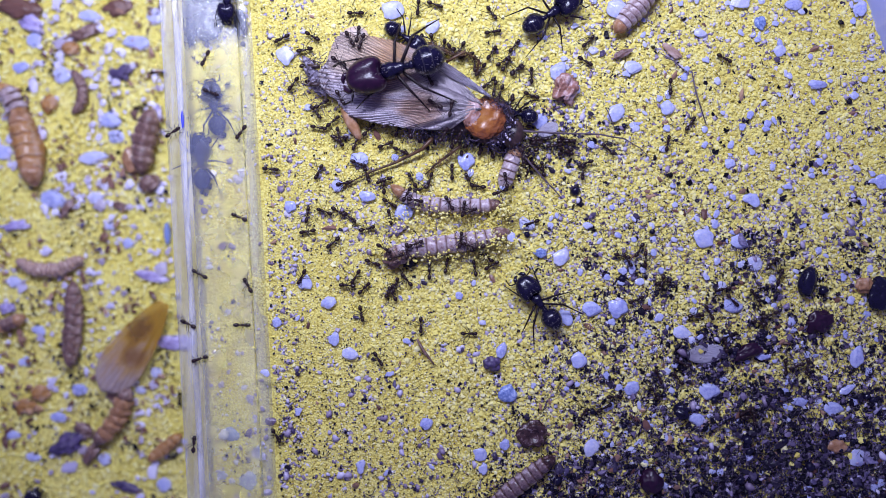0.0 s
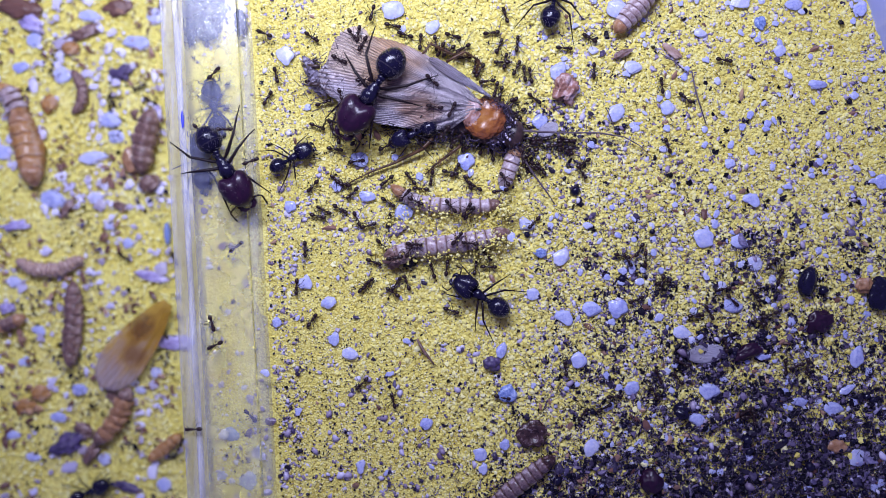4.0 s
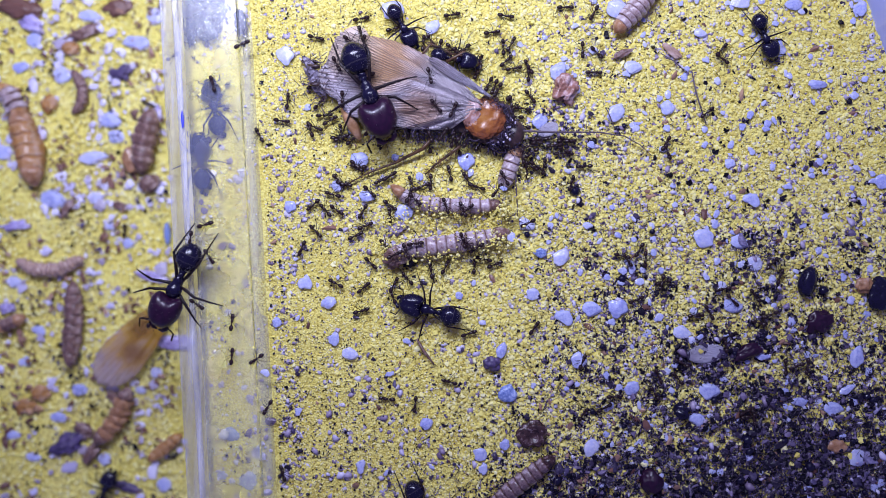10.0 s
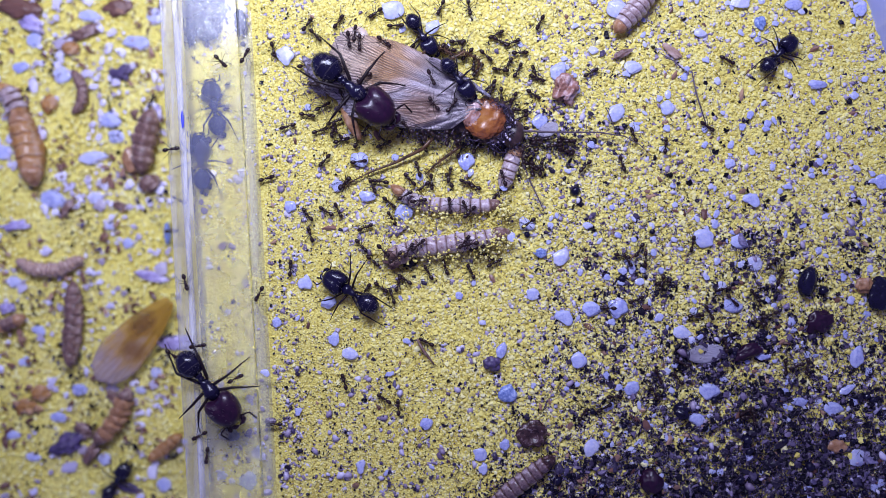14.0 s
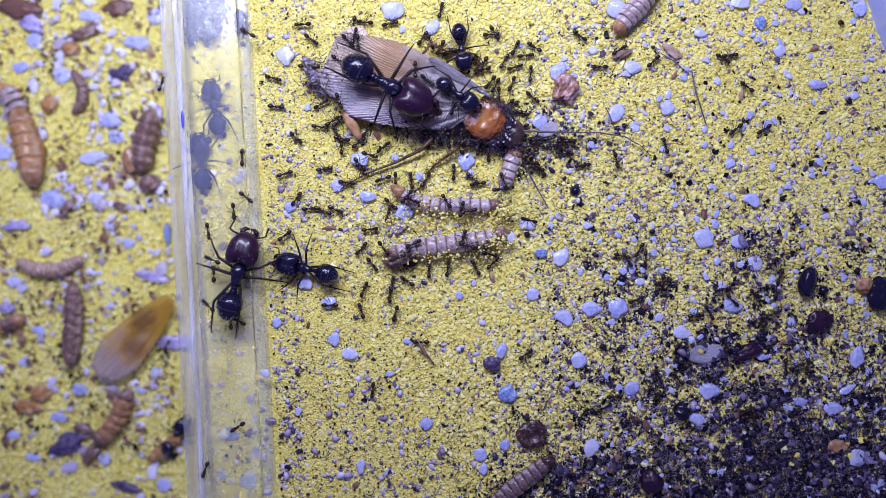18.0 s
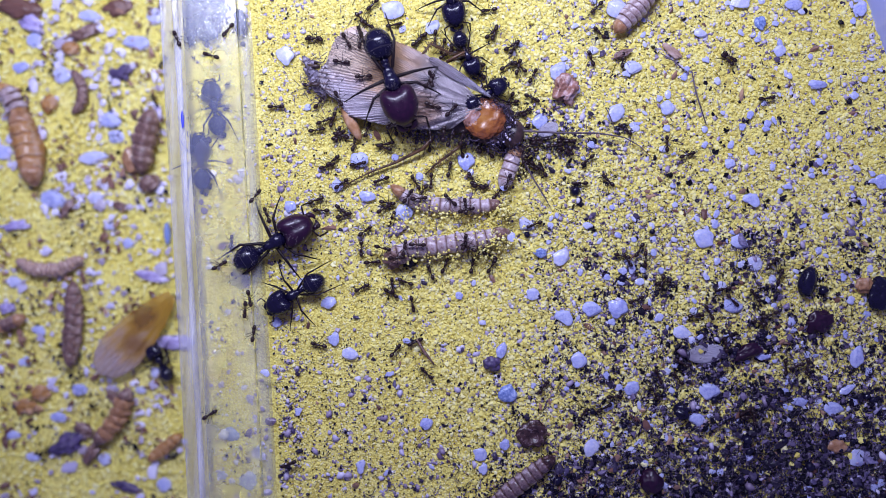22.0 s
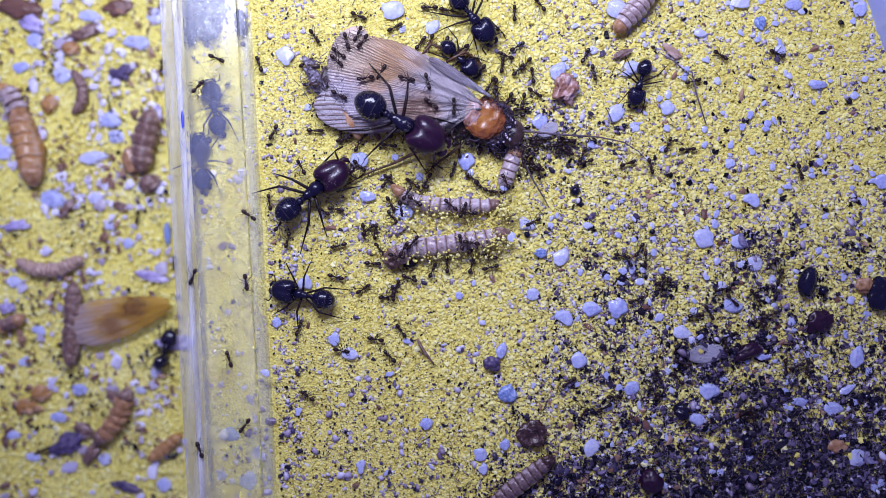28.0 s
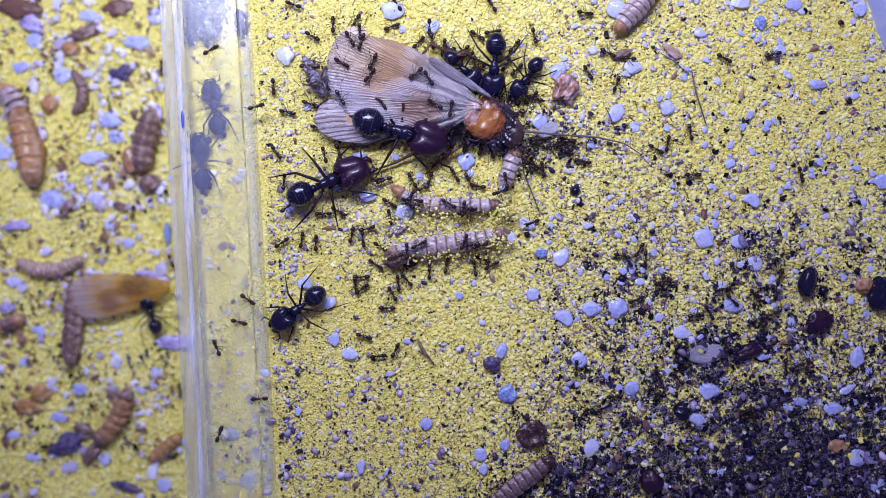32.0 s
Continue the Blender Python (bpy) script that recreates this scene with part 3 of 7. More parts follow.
def strew_litter():
    east = (430, -40, 1600, 930)
    on_floor = lambda u, v: (u > bar_east(v) + 8).astype(float)
    # yellow grit: fine in the north-west, rounded granules in the south and east
    coarse = lambda u, v: smooth(u + 0.3 * np.minimum(0, v - 300) - 0.4 * np.maximum(0, v - 470), 520, 840) * (1 - 0.65 * smooth(u, 1080, 1280) * (1 - smooth(v, 260, 420)))
    uv = strewn(120000, east, lambda u, v: on_floor(u, v) * (0.75 - 0.65 * coarse(u, v)) * (1 - 0.7 * refuse(u, v)), 1)
    size = rng.uniform(1.2, 2.4, len(uv)) * SQUARE
    z = rises(uv) + rng.uniform(-0.05, 0.11, len(uv))
    stuff(heap("yellow_grit", spots(uv, 0) + np.stack((0 * z, 0 * z, z * MM), -1), np.stack((size * 1.1, size, size * 0.7), -1), GRIT, 0.35, OCT_V, OCT_F, 0.5), "loose fine yellow grit over the tray floor", "grit")
    uv = strewn(125000, east, lambda u, v: on_floor(u, v) * (0.06 + 0.80 * coarse(u, v)) * (1 - 0.62 * refuse(u, v)), 21)
    size = np.clip(rng.lognormal(0.72, 0.38, len(uv)), 1.0, 4.8) * SQUARE
    z = rises(uv) + rng.uniform(-0.08, 0.17, len(uv)) + 0.05 * refuse(uv[:, 0], uv[:, 1])
    stuff(heap("yellow_granules", spots(uv, 0) + np.stack((0 * z, 0 * z, z * MM), -1), np.stack((size * 1.15, size, size * 0.6), -1), GRIT, 0.45, tilt=0.6), "crumbly yellow granules over the tray floor", "grit")
    # pale flakes
    far_side = lambda u: smooth(u, 840, 1040)
    uv = strewn(46000, east, lambda u, v: on_floor(u, v) * (0.02 + (0.24 - 0.13 * (1 - far_side(u)) * (1 - smooth(v, 330, 430))) * smooth(patchy(u, v, 2.0), 0.1, 0.5) + far_side(u) * (0.15 + 0.30 * smooth(patchy(u, v, 8.0), -0.2, 0.5)) * (1 - 0.6 * smooth(u, 1060, 1220) * (1 - smooth(v, 220, 400))) + (0.09 + 0.19 * far_side(u)) * smooth(v, 560, 780) * smooth(patchy(u, v, 4.0), -0.3, 0.5) + 0.2 * litter(u, v) * (1 - 0.6 * refuse(u, v)) + 0.34 * np.exp(-((u - 640) / 110) ** 2 - ((v - 390) / 70) ** 2) + 0.4 * np.exp(-((u - 790) / 130) ** 2 - ((v - 405) / 60) ** 2) + 0.22 * np.exp(-((u - 500) / 40) ** 2)), 2)
    size = np.clip(rng.lognormal(0.98, 0.5, len(uv)), 1.0, 6) * SQUARE
    z = rises(uv) + rng.uniform(-0.02, 0.11, len(uv)) + 0.15 * refuse(uv[:, 0], uv[:, 1])
    stuff(heap("pale_flakes", spots(uv, 0) + np.stack((0 * z, 0 * z, z * MM), -1), np.stack((size * 1.1, size * rng.uniform(0.5, 1.1, len(uv)), size * 0.25), -1), FLAKE, 0.6, tilt=0.25, soft=True), "pale lavender crumbs scattered over the floor", "crumbs")
    # dark refuse
    uv = strewn(84000, east, lambda u, v: on_floor(u, v) * (0.008 + 0.008 * far_side(u) + (0.04 + 0.05 * far_side(u)) * smooth(v, 600, 800) * (0.4 + smooth(patchy(u, v, 1.0), -0.1, 0.5)) + 0.75 * litter(u, v) * (0.35 + 0.65 * smooth(v, 280, 480)) * smooth(patchy(u, v, 5.0), 0.05, 0.5) + 0.8 * refuse(u, v) + (0.05 + 0.09 * smooth(v, 350, 500)) * np.exp(-((u - 490) / 30) ** 2) + 0.22 * np.exp(-((u - 960) / 55) ** 2 - ((v - 262) / 35) ** 2)), 3)
    size = np.clip(rng.lognormal(0.75, 0.6, len(uv)), 0.8, 7) * (0.72 + 0.36 * smooth(uv[:, 0], 700, 1000)) * SQUARE
    z = rises(uv) + rng.uniform(0.02, 0.25, len(uv)) + 0.35 * refuse(uv[:, 0], uv[:, 1])
    stuff(heap("dark_refuse", spots(uv, 0) + np.stack((0 * z, 0 * z, z * MM), -1), np.stack((size, size * rng.uniform(0.4, 0.9, len(uv)), size * 0.5), -1), DARK, 0.6, tilt=0.5), "black crumbs of colony refuse", "refuse")
    # fine dark dust between the granules, thickened southward to imitate fading light
    uv = strewn(90000, east, lambda u, v: on_floor(u, v) * (0.03 + 0.50 * litter(u, v) * (0.4 + 0.6 * smooth(v, 250, 450)) * (0.4 + smooth(patchy(u, v, 5.0), -0.1, 0.4)) + (0.12 + 0.42 * far_side(u)) * smooth(v, 480, 800) * (0.35 + smooth(patchy(u, v, 6.0), -0.2, 0.4)) + 0.05 * smooth(v, 150, 300) + 0.6 * refuse(u, v)) * (1 - 0.45 * smooth(u, 1200, 1420)), 41)
    size = rng.uniform(0.7, 1.9, len(uv)) * SQUARE
    z = rises(uv) + rng.uniform(0.06, 0.28, len(uv)) + 0.2 * refuse(uv[:, 0], uv[:, 1])
    stuff(heap("dark_dust", spots(uv, 0) + np.stack((0 * z, 0 * z, z * MM), -1), np.stack((size * 1.3, size, size * 0.7), -1), DARK, 0.5, OCT_V, OCT_F, 0.6), "fine dark dust between the yellow granules, denser southward for fading light", "refuse")
    # thin dark bits: shed legs and feelers
    uv = strewn(32000, east, lambda u, v: on_floor(u, v) * (0.015 + 0.08 * smooth(v, 600, 800) + 0.24 * litter(u, v) + 0.8 * refuse(u, v)), 4)
    long = rng.uniform(3, 11, len(uv)) * SQUARE
    z = rises(uv) + rng.uniform(0.1, 0.4, len(uv)) + 0.35 * refuse(uv[:, 0], uv[:, 1])
    stuff(heap("shed_legs", spots(uv, 0) + np.stack((0 * z, 0 * z, z * MM), -1), np.stack((long, 0 * long + 0.55 * SQUARE, 0 * long + 0.55 * SQUARE), -1), DARK, 0.2, tilt=0.25), "thin black shed insect legs", "debris")
    # brown scraps
    uv = strewn(2600, east, lambda u, v: on_floor(u, v) * (0.05 + 0.3 * litter(u, v) + 0.35 * refuse(u, v)), 5)
    size = np.clip(rng.lognormal(1.5, 0.5, len(uv)), 2, 12) * SQUARE
    z = rises(uv) + rng.uniform(0.05, 0.25, len(uv)) + 0.3 * refuse(uv[:, 0], uv[:, 1])
    stuff(heap("brown_scraps", spots(uv, 0) + np.stack((0 * z, 0 * z, z * MM), -1), np.stack((size, size * 0.5, size * 0.35), -1), BROWN, 0.4, tilt=0.4), "brown scraps of insect shell", "debris")
    # clumps and matted scraps on the refuse heap
    uv = strewn(1000, east, lambda u, v: on_floor(u, v) * 0.8 * smooth(refuse(u, v), 0.25, 0.7) * (np.sin(u / 31 + v / 40) * np.sin(v / 27 - u / 45 + 2) > 0.05), 31)
    size = np.clip(rng.lognormal(1.3, 0.35, len(uv)), 2.0, 7) * SQUARE
    z = rises(uv) + rng.uniform(0.2, 0.45, len(uv)) + 0.25 * refuse(uv[:, 0], uv[:, 1])
    stuff(heap("yellow_clumps", spots(uv, 0) + np.stack((0 * z, 0 * z, z * MM), -1), np.stack((size * 1.2, size, size * 0.6), -1), GRIT, 0.5, tilt=0.4), "yellow clumps of grit in the refuse heap", "grit")
    uv = strewn(1200, east, lambda u, v: on_floor(u, v) * 0.9 * smooth(refuse(u, v), 0.3, 0.8), 32)
    size = np.clip(rng.lognormal(2.0, 0.4, len(uv)), 3.5, 17) * SQUARE
    z = rises(uv) + rng.uniform(0.15, 0.5, len(uv)) + 0.25 * refuse(uv[:, 0], uv[:, 1])
    stuff(heap("matted_scraps", spots(uv, 0) + np.stack((0 * z, 0 * z, z * MM), -1), np.stack((size, size * 0.6, size * 0.3), -1), MATTED, 0.5, tilt=0.35), "dark purple matted scraps of the refuse heap", "refuse")
    # bits of dead ants and pale chips in the refuse
    uv = strewn(1500, east, lambda u, v: on_floor(u, v) * (0.30 * litter(u, v) * smooth(patchy(u, v, 5.0), 0.1, 0.4) + 0.75 * refuse(u, v) * smooth(patchy(u, v, 7.0), -0.3, 0.4)), 33)
    size = np.clip(rng.lognormal(1.55, 0.35, len(uv)), 2.5, 9) * SQUARE
    z = rises(uv) + rng.uniform(0.2, 0.6, len(uv)) + 0.35 * refuse(uv[:, 0], uv[:, 1])
    stuff(heap("ant_remains", spots(uv, 0) + np.stack((0 * z, 0 * z, z * MM), -1), np.stack((size * 1.2, size, size * 0.9), -1), BLACK, 0.14, tilt=0.5, soft=True), "glossy black heads and bodies of dead ants in the refuse", "refuse")
    uv = strewn(2600, east, lambda u, v: on_floor(u, v) * (0.5 * refuse(u, v) + 0.25 * litter(u, v)) * smooth(patchy(u, v, 11.0), -0.1, 0.5), 34)
    size = np.clip(rng.lognormal(1.35, 0.5, len(uv)), 2, 10) * SQUARE
    z = rises(uv) + rng.uniform(0.3, 0.65, len(uv)) + 0.35 * refuse(uv[:, 0], uv[:, 1])
    stuff(heap("pale_chips", spots(uv, 0) + np.stack((0 * z, 0 * z, z * MM), -1), np.stack((size * 1.2, size * 0.7, size * 0.4), -1), FLAKE, 0.45, tilt=0.4, soft=True), "pale lavender chips in the refuse", "crumbs")
    # clusters of chewed crumbs and pale chips on the open grit and by the cockroach's head
    open_grit = lambda u, v: smooth(v, 480, 620) * (u > 480) * smooth(1060 - u, 0, 200)
    uv = strewn(14000, east, lambda u, v: on_floor(u, v) * 0.4 * open_grit(u, v) * smooth(patchy(u, v, 17.0), 0.15, 0.5), 51)
    size = np.clip(rng.lognormal(0.95, 0.45, len(uv)), 1.2, 6) * SQUARE
    z = rises(uv) + rng.uniform(0.1, 0.35, len(uv))
    stuff(heap("matted_scraps", spots(uv, 0) + np.stack((0 * z, 0 * z, z * MM), -1), np.stack((size * 1.2, size * 0.8, size * 0.6), -1), MATTED, 0.5, tilt=0.5), "dark purple chewed crumbs in clusters on the grit", "refuse")
    uv = np.concatenate((rng.normal((965, 255), (36, 38), (120, 2)), rng.normal((1030, 245), (45, 22), (90, 2)), rng.normal((975, 205), (34, 20), (70, 2))))
    size = np.clip(rng.lognormal(0.9, 0.45, len(uv)), 1.2, 5) * SQUARE
    z = rises(uv) + rng.uniform(0.1, 0.4, len(uv))
    stuff(heap("matted_scraps", spots(uv, 0) + np.stack((0 * z, 0 * z, z * MM), -1), np.stack((size * 1.2, size * 0.8, size * 0.6), -1), MATTED, 0.5, tilt=0.5), "dark chewed crumbs round the cockroach's head", "refuse")
    uv = uv[::3] + rng.normal(0, 6, uv[::3].shape)
    size = np.clip(rng.lognormal(1.2, 0.5, len(uv)), 1.5, 7) * SQUARE
    z = rises(uv) + rng.uniform(0.1, 0.35, len(uv))
    stuff(heap("pale_chips", spots(uv, 0) + np.stack((0 * z, 0 * z, z * MM), -1), np.stack((size * 1.1, size * 0.8, size * 0.35), -1), FLAKE, 0.45, tilt=0.3, soft=True), "pale lavender chips round the cockroach's head", "crumbs")
    uv = strewn(8000, east, lambda u, v: on_floor(u, v) * 0.35 * open_grit(u, v) * smooth(patchy(u + 14, v - 8, 17.0), 0.05, 0.5), 52)
    size = np.clip(rng.lognormal(1.3, 0.5, len(uv)), 1.5, 8) * SQUARE
    z = rises(uv) + rng.uniform(0.1, 0.3, len(uv))
    stuff(heap("pale_chips", spots(uv, 0) + np.stack((0 * z, 0 * z, z * MM), -1), np.stack((size * 1.1, size * 0.8, size * 0.35), -1), FLAKE, 0.45, tilt=0.3, soft=True), "pale lavender chips in clusters on the grit", "crumbs")
    # pale bristles sticking out of the refuse
    uv = strewn(4500, east, lambda u, v: on_floor(u, v) * 0.5 * smooth(refuse(u, v), 0.4, 1.0), 16)
    long = rng.uniform(6, 20, len(uv)) * SQUARE
    z = rises(uv) + rng.uniform(0.5, 1.2, len(uv)) + 0.2 * refuse(uv[:, 0], uv[:, 1])
    stuff(heap("bristles", spots(uv, 0) + np.stack((0 * z, 0 * z, z * MM), -1), np.stack((long, 0 * long + 0.35 * SQUARE, 0 * long + 0.35 * SQUARE), -1), FEELER, 0.2, tilt=0.3), "thin greyish bristles in the refuse heap", "debris")
    # dust under the clear bar
    uv = strewn(1500, (330, -40, 490, 930), lambda u, v: ((u > bar_west(v) + 44) & (u < bar_east(v) - 3)) * (0.25 + 0.5 * smooth(v, 620, 840) + 0.6 * (v < 60)), 14)
    size = np.clip(rng.lognormal(0.95, 0.6, len(uv)), 1, 10) * SQUARE
    stuff(heap("pale_flakes", spots(uv, -0.14), np.stack((size, size * 0.8, size * 0.3), -1), FLAKE, 0.35), "pale dust under the clear bar", "crumbs")
    # The specks crowd at the north end to fill out the painted reflection.
    uv = strewn(5200, (330, -40, 490, 930), lambda u, v: ((u > bar_west(v) + 44) & (u < bar_east(v) - 3)) * (0.008 + 0.03 * smooth(v, 620, 840) + 0.85 * np.exp(-((u - 372) / 38) ** 2 - ((v - 20) / 34) ** 2) + 0.5 * np.exp(-((u - 390) / 15) ** 2 - ((v - 215) / 28) ** 2) + 0.5 * np.exp(-((u - 362) / 12) ** 2 - ((v - 318) / 30) ** 2)), 15)
    size = np.clip(rng.lognormal(1.0, 0.6, len(uv)), 1, 7) * SQUARE
    stuff(heap("dark_refuse", spots(uv, -0.14), np.stack((size, size * 0.8, size * 0.3), -1), DARK, 0.35), "dark specks under the clear bar", "refuse")
    # grit spilt over the larvae
    r = np.random.default_rng(13)
    for u, v, su, sv, n, top in ((752, 362, 12, 8, 110, 2.2), (892, 372, 12, 13, 240, 2.6), (866, 424, 18, 10, 260, 2.8), (770, 450, 70, 9, 220, 2.3), (800, 380, 50, 6, 120, 2.0), (760, 424, 50, 5, 40, 2.9), (915, 300, 9, 16, 60, 1.6), (705, 400, 22, 8, 70, 1.0), (760, 395, 60, 8, 120, 0.9)):
        uv = np.stack((r.normal(u, su, n), r.normal(v, sv, n)), -1)
        size = r.uniform(1.1, 2.7, n) * SQUARE
        stuff(heap("yellow_grit", spots(uv, 0) + np.stack((0 * size, 0 * size, r.uniform(0.2, top, n) * MM), -1), np.stack((size, size, size * 0.9), -1), GRIT, 0.5, tilt=0.6), "yellow grit spilt on the mealworms", "grit")
    # fringe of shed legs and dark crumbs along the cockroach's sides
    r = np.random.default_rng(12)
    k = r.uniform(0, 1, 900) ** 0.7
    uv = np.stack((700 + 220 * k + r.normal(0, 5, 900), 228 + 36 * k + 6 * np.sin(k * 9) + r.normal(0, 7, 900)), -1)
    long = r.uniform(4, 13, 900) * SQUARE
    stuff(heap("shed_legs", (spots(uv, 0) + np.stack((0 * k, 0 * k, r.uniform(0.3, 2.6, 900) * MM), -1))[:260], np.stack((long, 0 * long + 0.6 * SQUARE, 0 * long + 0.6 * SQUARE), -1)[:260], DARK, 0.2, tilt=0.5), "dark fringe of torn legs by the cockroach", "debris")
    uv = np.stack((710 + 210 * k + r.normal(0, 6, 900), 228 + 38 * k + 6 * np.sin(k * 7) + r.normal(0, 7, 900)), -1)
    size = r.uniform(2, 6, 900) * SQUARE
    stuff(heap("dark_refuse", (spots(uv, 0) + np.stack((0 * k, 0 * k, r.uniform(0.2, 2.0, 900) * MM), -1))[:210], (np.stack((size, size * 0.7, size * 0.6), -1) * 0.6)[:210], DARK, 0.45, tilt=0.6), "dark chewed crumbs under the cockroach", "refuse")
    a = r.uniform(-2.2, 1.6, 420)
    uv = np.stack((868 + (36 + r.normal(0, 6, 420)) * np.cos(a), 218 + (34 + r.normal(0, 6, 420)) * np.sin(a)), -1)
    stuff(heap("shed_legs", spots(uv, 3.1)[:230], np.stack((long[:420] * 0.8, 0 * a + 0.5 * SQUARE, 0 * a + 0.5 * SQUARE), -1)[:230], DARK, 0.2, tilt=0.5), "dark torn bristles round the cockroach's pronotum", "debris")
    uv = np.stack((868 + (38 + r.normal(0, 5, 420)) * np.cos(a), 220 + (36 + r.normal(0, 5, 420)) * np.sin(a)), -1)[:22]
    stuff(heap("pale_flakes", spots(uv, 3.1), np.stack((size[:22] * 0.6, size[:22] * 0.4, size[:22] * 0.3), -1), FLAKE, 0.45, tilt=0.6), "pale shreds chewed off the cockroach", "crumbs")
    uv = np.stack((575 + r.normal(0, 20, 900), 145 + r.normal(0, 20, 900)), -1)
    uv, k, long = uv[:200], k[:200], long[:200]
    stuff(heap("tail_fluff", spots(uv, 0) + np.stack((0 * k, 0 * k, r.uniform(0.3, 2.4, 200) * MM), -1), np.stack((long, 0 * long + 0.8 * SQUARE, 0 * long + 0.6 * SQUARE), -1), FEELER, 0.3, tilt=0.7), "dark frayed bristles at the cockroach's tail", "debris")
    # the low floor in the west
    west = (-120, -80, 345, 960)
    off_bar = lambda u, v: (u < bar_west(v) - 4).astype(float)
    clump = lambda u, v: np.array([0.5 + 0.9 * noise.noise((a / 75, b / 75, 21)) for a, b in zip(u, v)]).clip(0, 1)
    uv = strewn(3600, west, lambda u, v: off_bar(u, v) * (0.6 + 0.5 * (1 - smooth(v, 300, 460))) * smooth(clump(u, v), 0.2, 0.9), 6)
    size = np.clip(rng.lognormal(1.35, 0.6, len(uv)), 1.5, 15) * SQUARE
    stuff(heap("pale_flakes_west", spots(uv, LOW + 0.35), np.stack((size, size * 0.75, size * 0.2), -1), PALE, 0.55, tilt=0.12), "pale lavender crumbs beyond the bar", "crumbs").name = "pale_flakes"
    uv = strewn(15000, west, lambda u, v: off_bar(u, v) * 0.5 * smooth(clump(u + 500, v), 0.4, 1.0), 8)
    size = np.clip(rng.lognormal(0.8, 0.55, len(uv)), 1.0, 7) * SQUARE
    stuff(heap("dark_refuse", spots(uv, LOW + 0.4), np.stack((size, size * 0.6, size * 0.5), -1), DARK, 0.4, tilt=0.4), "dark crumbs beyond the bar", "refuse")
    uv = strewn(4200, west, lambda u, v: off_bar(u, v) * 0.6 * smooth(clump(u, v + 700), 0.3, 0.9), 9)
    size = np.clip(rng.lognormal(1.5, 0.5, len(uv)), 2, 12) * SQUARE
    stuff(heap("brown_scraps", spots(uv, LOW + 0.4), np.stack((size, size * 0.5, size * 0.35), -1), BROWN, 0.4, tilt=0.4), "brown shell scraps beyond the bar", "debris")
    uv = strewn(9000, west, lambda u, v: off_bar(u, v), 10)
    size = rng.uniform(2.2, 4.5, len(uv)) * SQUARE
    stuff(heap("yellow_grit", spots(uv, LOW + 0.0), np.stack((size, size * 0.85, size * 0.6), -1), PALE_GRIT, 0.3), "yellow grit beyond the bar", "grit")


strew_litter()


# ---- heights on which things stand ----
HINGE = (856, 190)
FAN_TOP = 3.3
FAN_TURN = (130, 135, 144, 152, 162, 174, 183, 190, 200, 212)
FAN_LONG = (60, 124, 206, 288, 290, 272, 236, 168, 106, 66)


def fan_height(k):
    """Height in mm of the spread wing at the share k of its radius."""
    return FAN_TOP - 1.2 * k ** 3


def on_roach(u, v):
    du, dv = u - 735, v - 178
    x, y = du * 0.963 + dv * 0.269, -du * 0.269 + dv * 0.963
    d = (x / 185) ** 2 + (y / 58) ** 2
    body = 2.6 * math.sqrt(1 - d ** 4) if d < 1 else 0.0
    du, dv = u - HINGE[0], HINGE[1] - v
    turn = math.degrees(math.atan2(dv, du)) % 360
    if FAN_TURN[0] < turn < FAN_TURN[-1]:
        k = math.hypot(du, dv) / float(np.interp(turn, FAN_TURN, FAN_LONG))
        if k < 1.04:
            return max(body, fan_height(min(k, 1)) + 0.15)
    return max(body, 3.7 if math.hypot(u - 860, v - 212) < 36 else 0.0)


WORM_LINES = [([(699, 334), (722, 352), (752, 362), (800, 366), (850, 366), (884, 362)], 14), ([(688, 452), (730, 440), (790, 433), (845, 425), (893, 412)], 17), ([(914, 266), (904, 290), (890, 330)], 15)]


def on_worm(u, v):
    best = 0.0
    for line, r in WORM_LINES:
        for (a, b), (c, d) in zip(line, line[1:]):
            k = max(0.0, min(1.0, ((u - a) * (c - a) + (v - b) * (d - b)) / ((c - a) ** 2 + (d - b) ** 2)))
            far = math.hypot(u - a - k * (c - a), v - b - k * (d - b))
            if far < r:
                best = max(best, 0.085 * (0.85 * r + math.sqrt(r * r - far * far)))
    return best


def support(u, v):
    """Height in mm of what lies under the plan square (u, v)."""
    if u < bar_west(v) - 2:
        return LOW + 0.1
    if u < bar_east(v) + 4:
        return BAR + (0.5 if u < bar_west(v) + 12 else 0.0)
    return max(on_roach(u, v), on_worm(u, v), rise(u, v) + 0.14 + 0.35 * float(refuse(u, v)))


# ---- milky grains, one by one ----
def crystal_mesh(seed):
    r = random.Random(seed)
    bm = bmesh.new()
    bmesh.ops.create_icosphere(bm, subdivisions=3, radius=1)
    cuts = [(Vector((r.uniform(-1, 1), r.uniform(-1, 1), r.uniform(-0.6, 0.9))).normalized(), r.uniform(0.55, 0.85)) for _ in range(9)]
    for w in bm.verts:
        for way, far in cuts:
            over = w.co.dot(way) - far
            if over > 0:
                w.co -= way * over * 0.8
        w.co *= 1 + 0.22 * noise.noise(w.co * 1.6 + Vector((seed, 0, 0))) + 0.07 * noise.noise(w.co * 4.5 + Vector((0, seed, 0)))
        w.co.z *= 0.5
    return finish("crystal", bm, CRYSTAL)


CRYSTALS = [crystal_mesh(k) for k in range(14)]


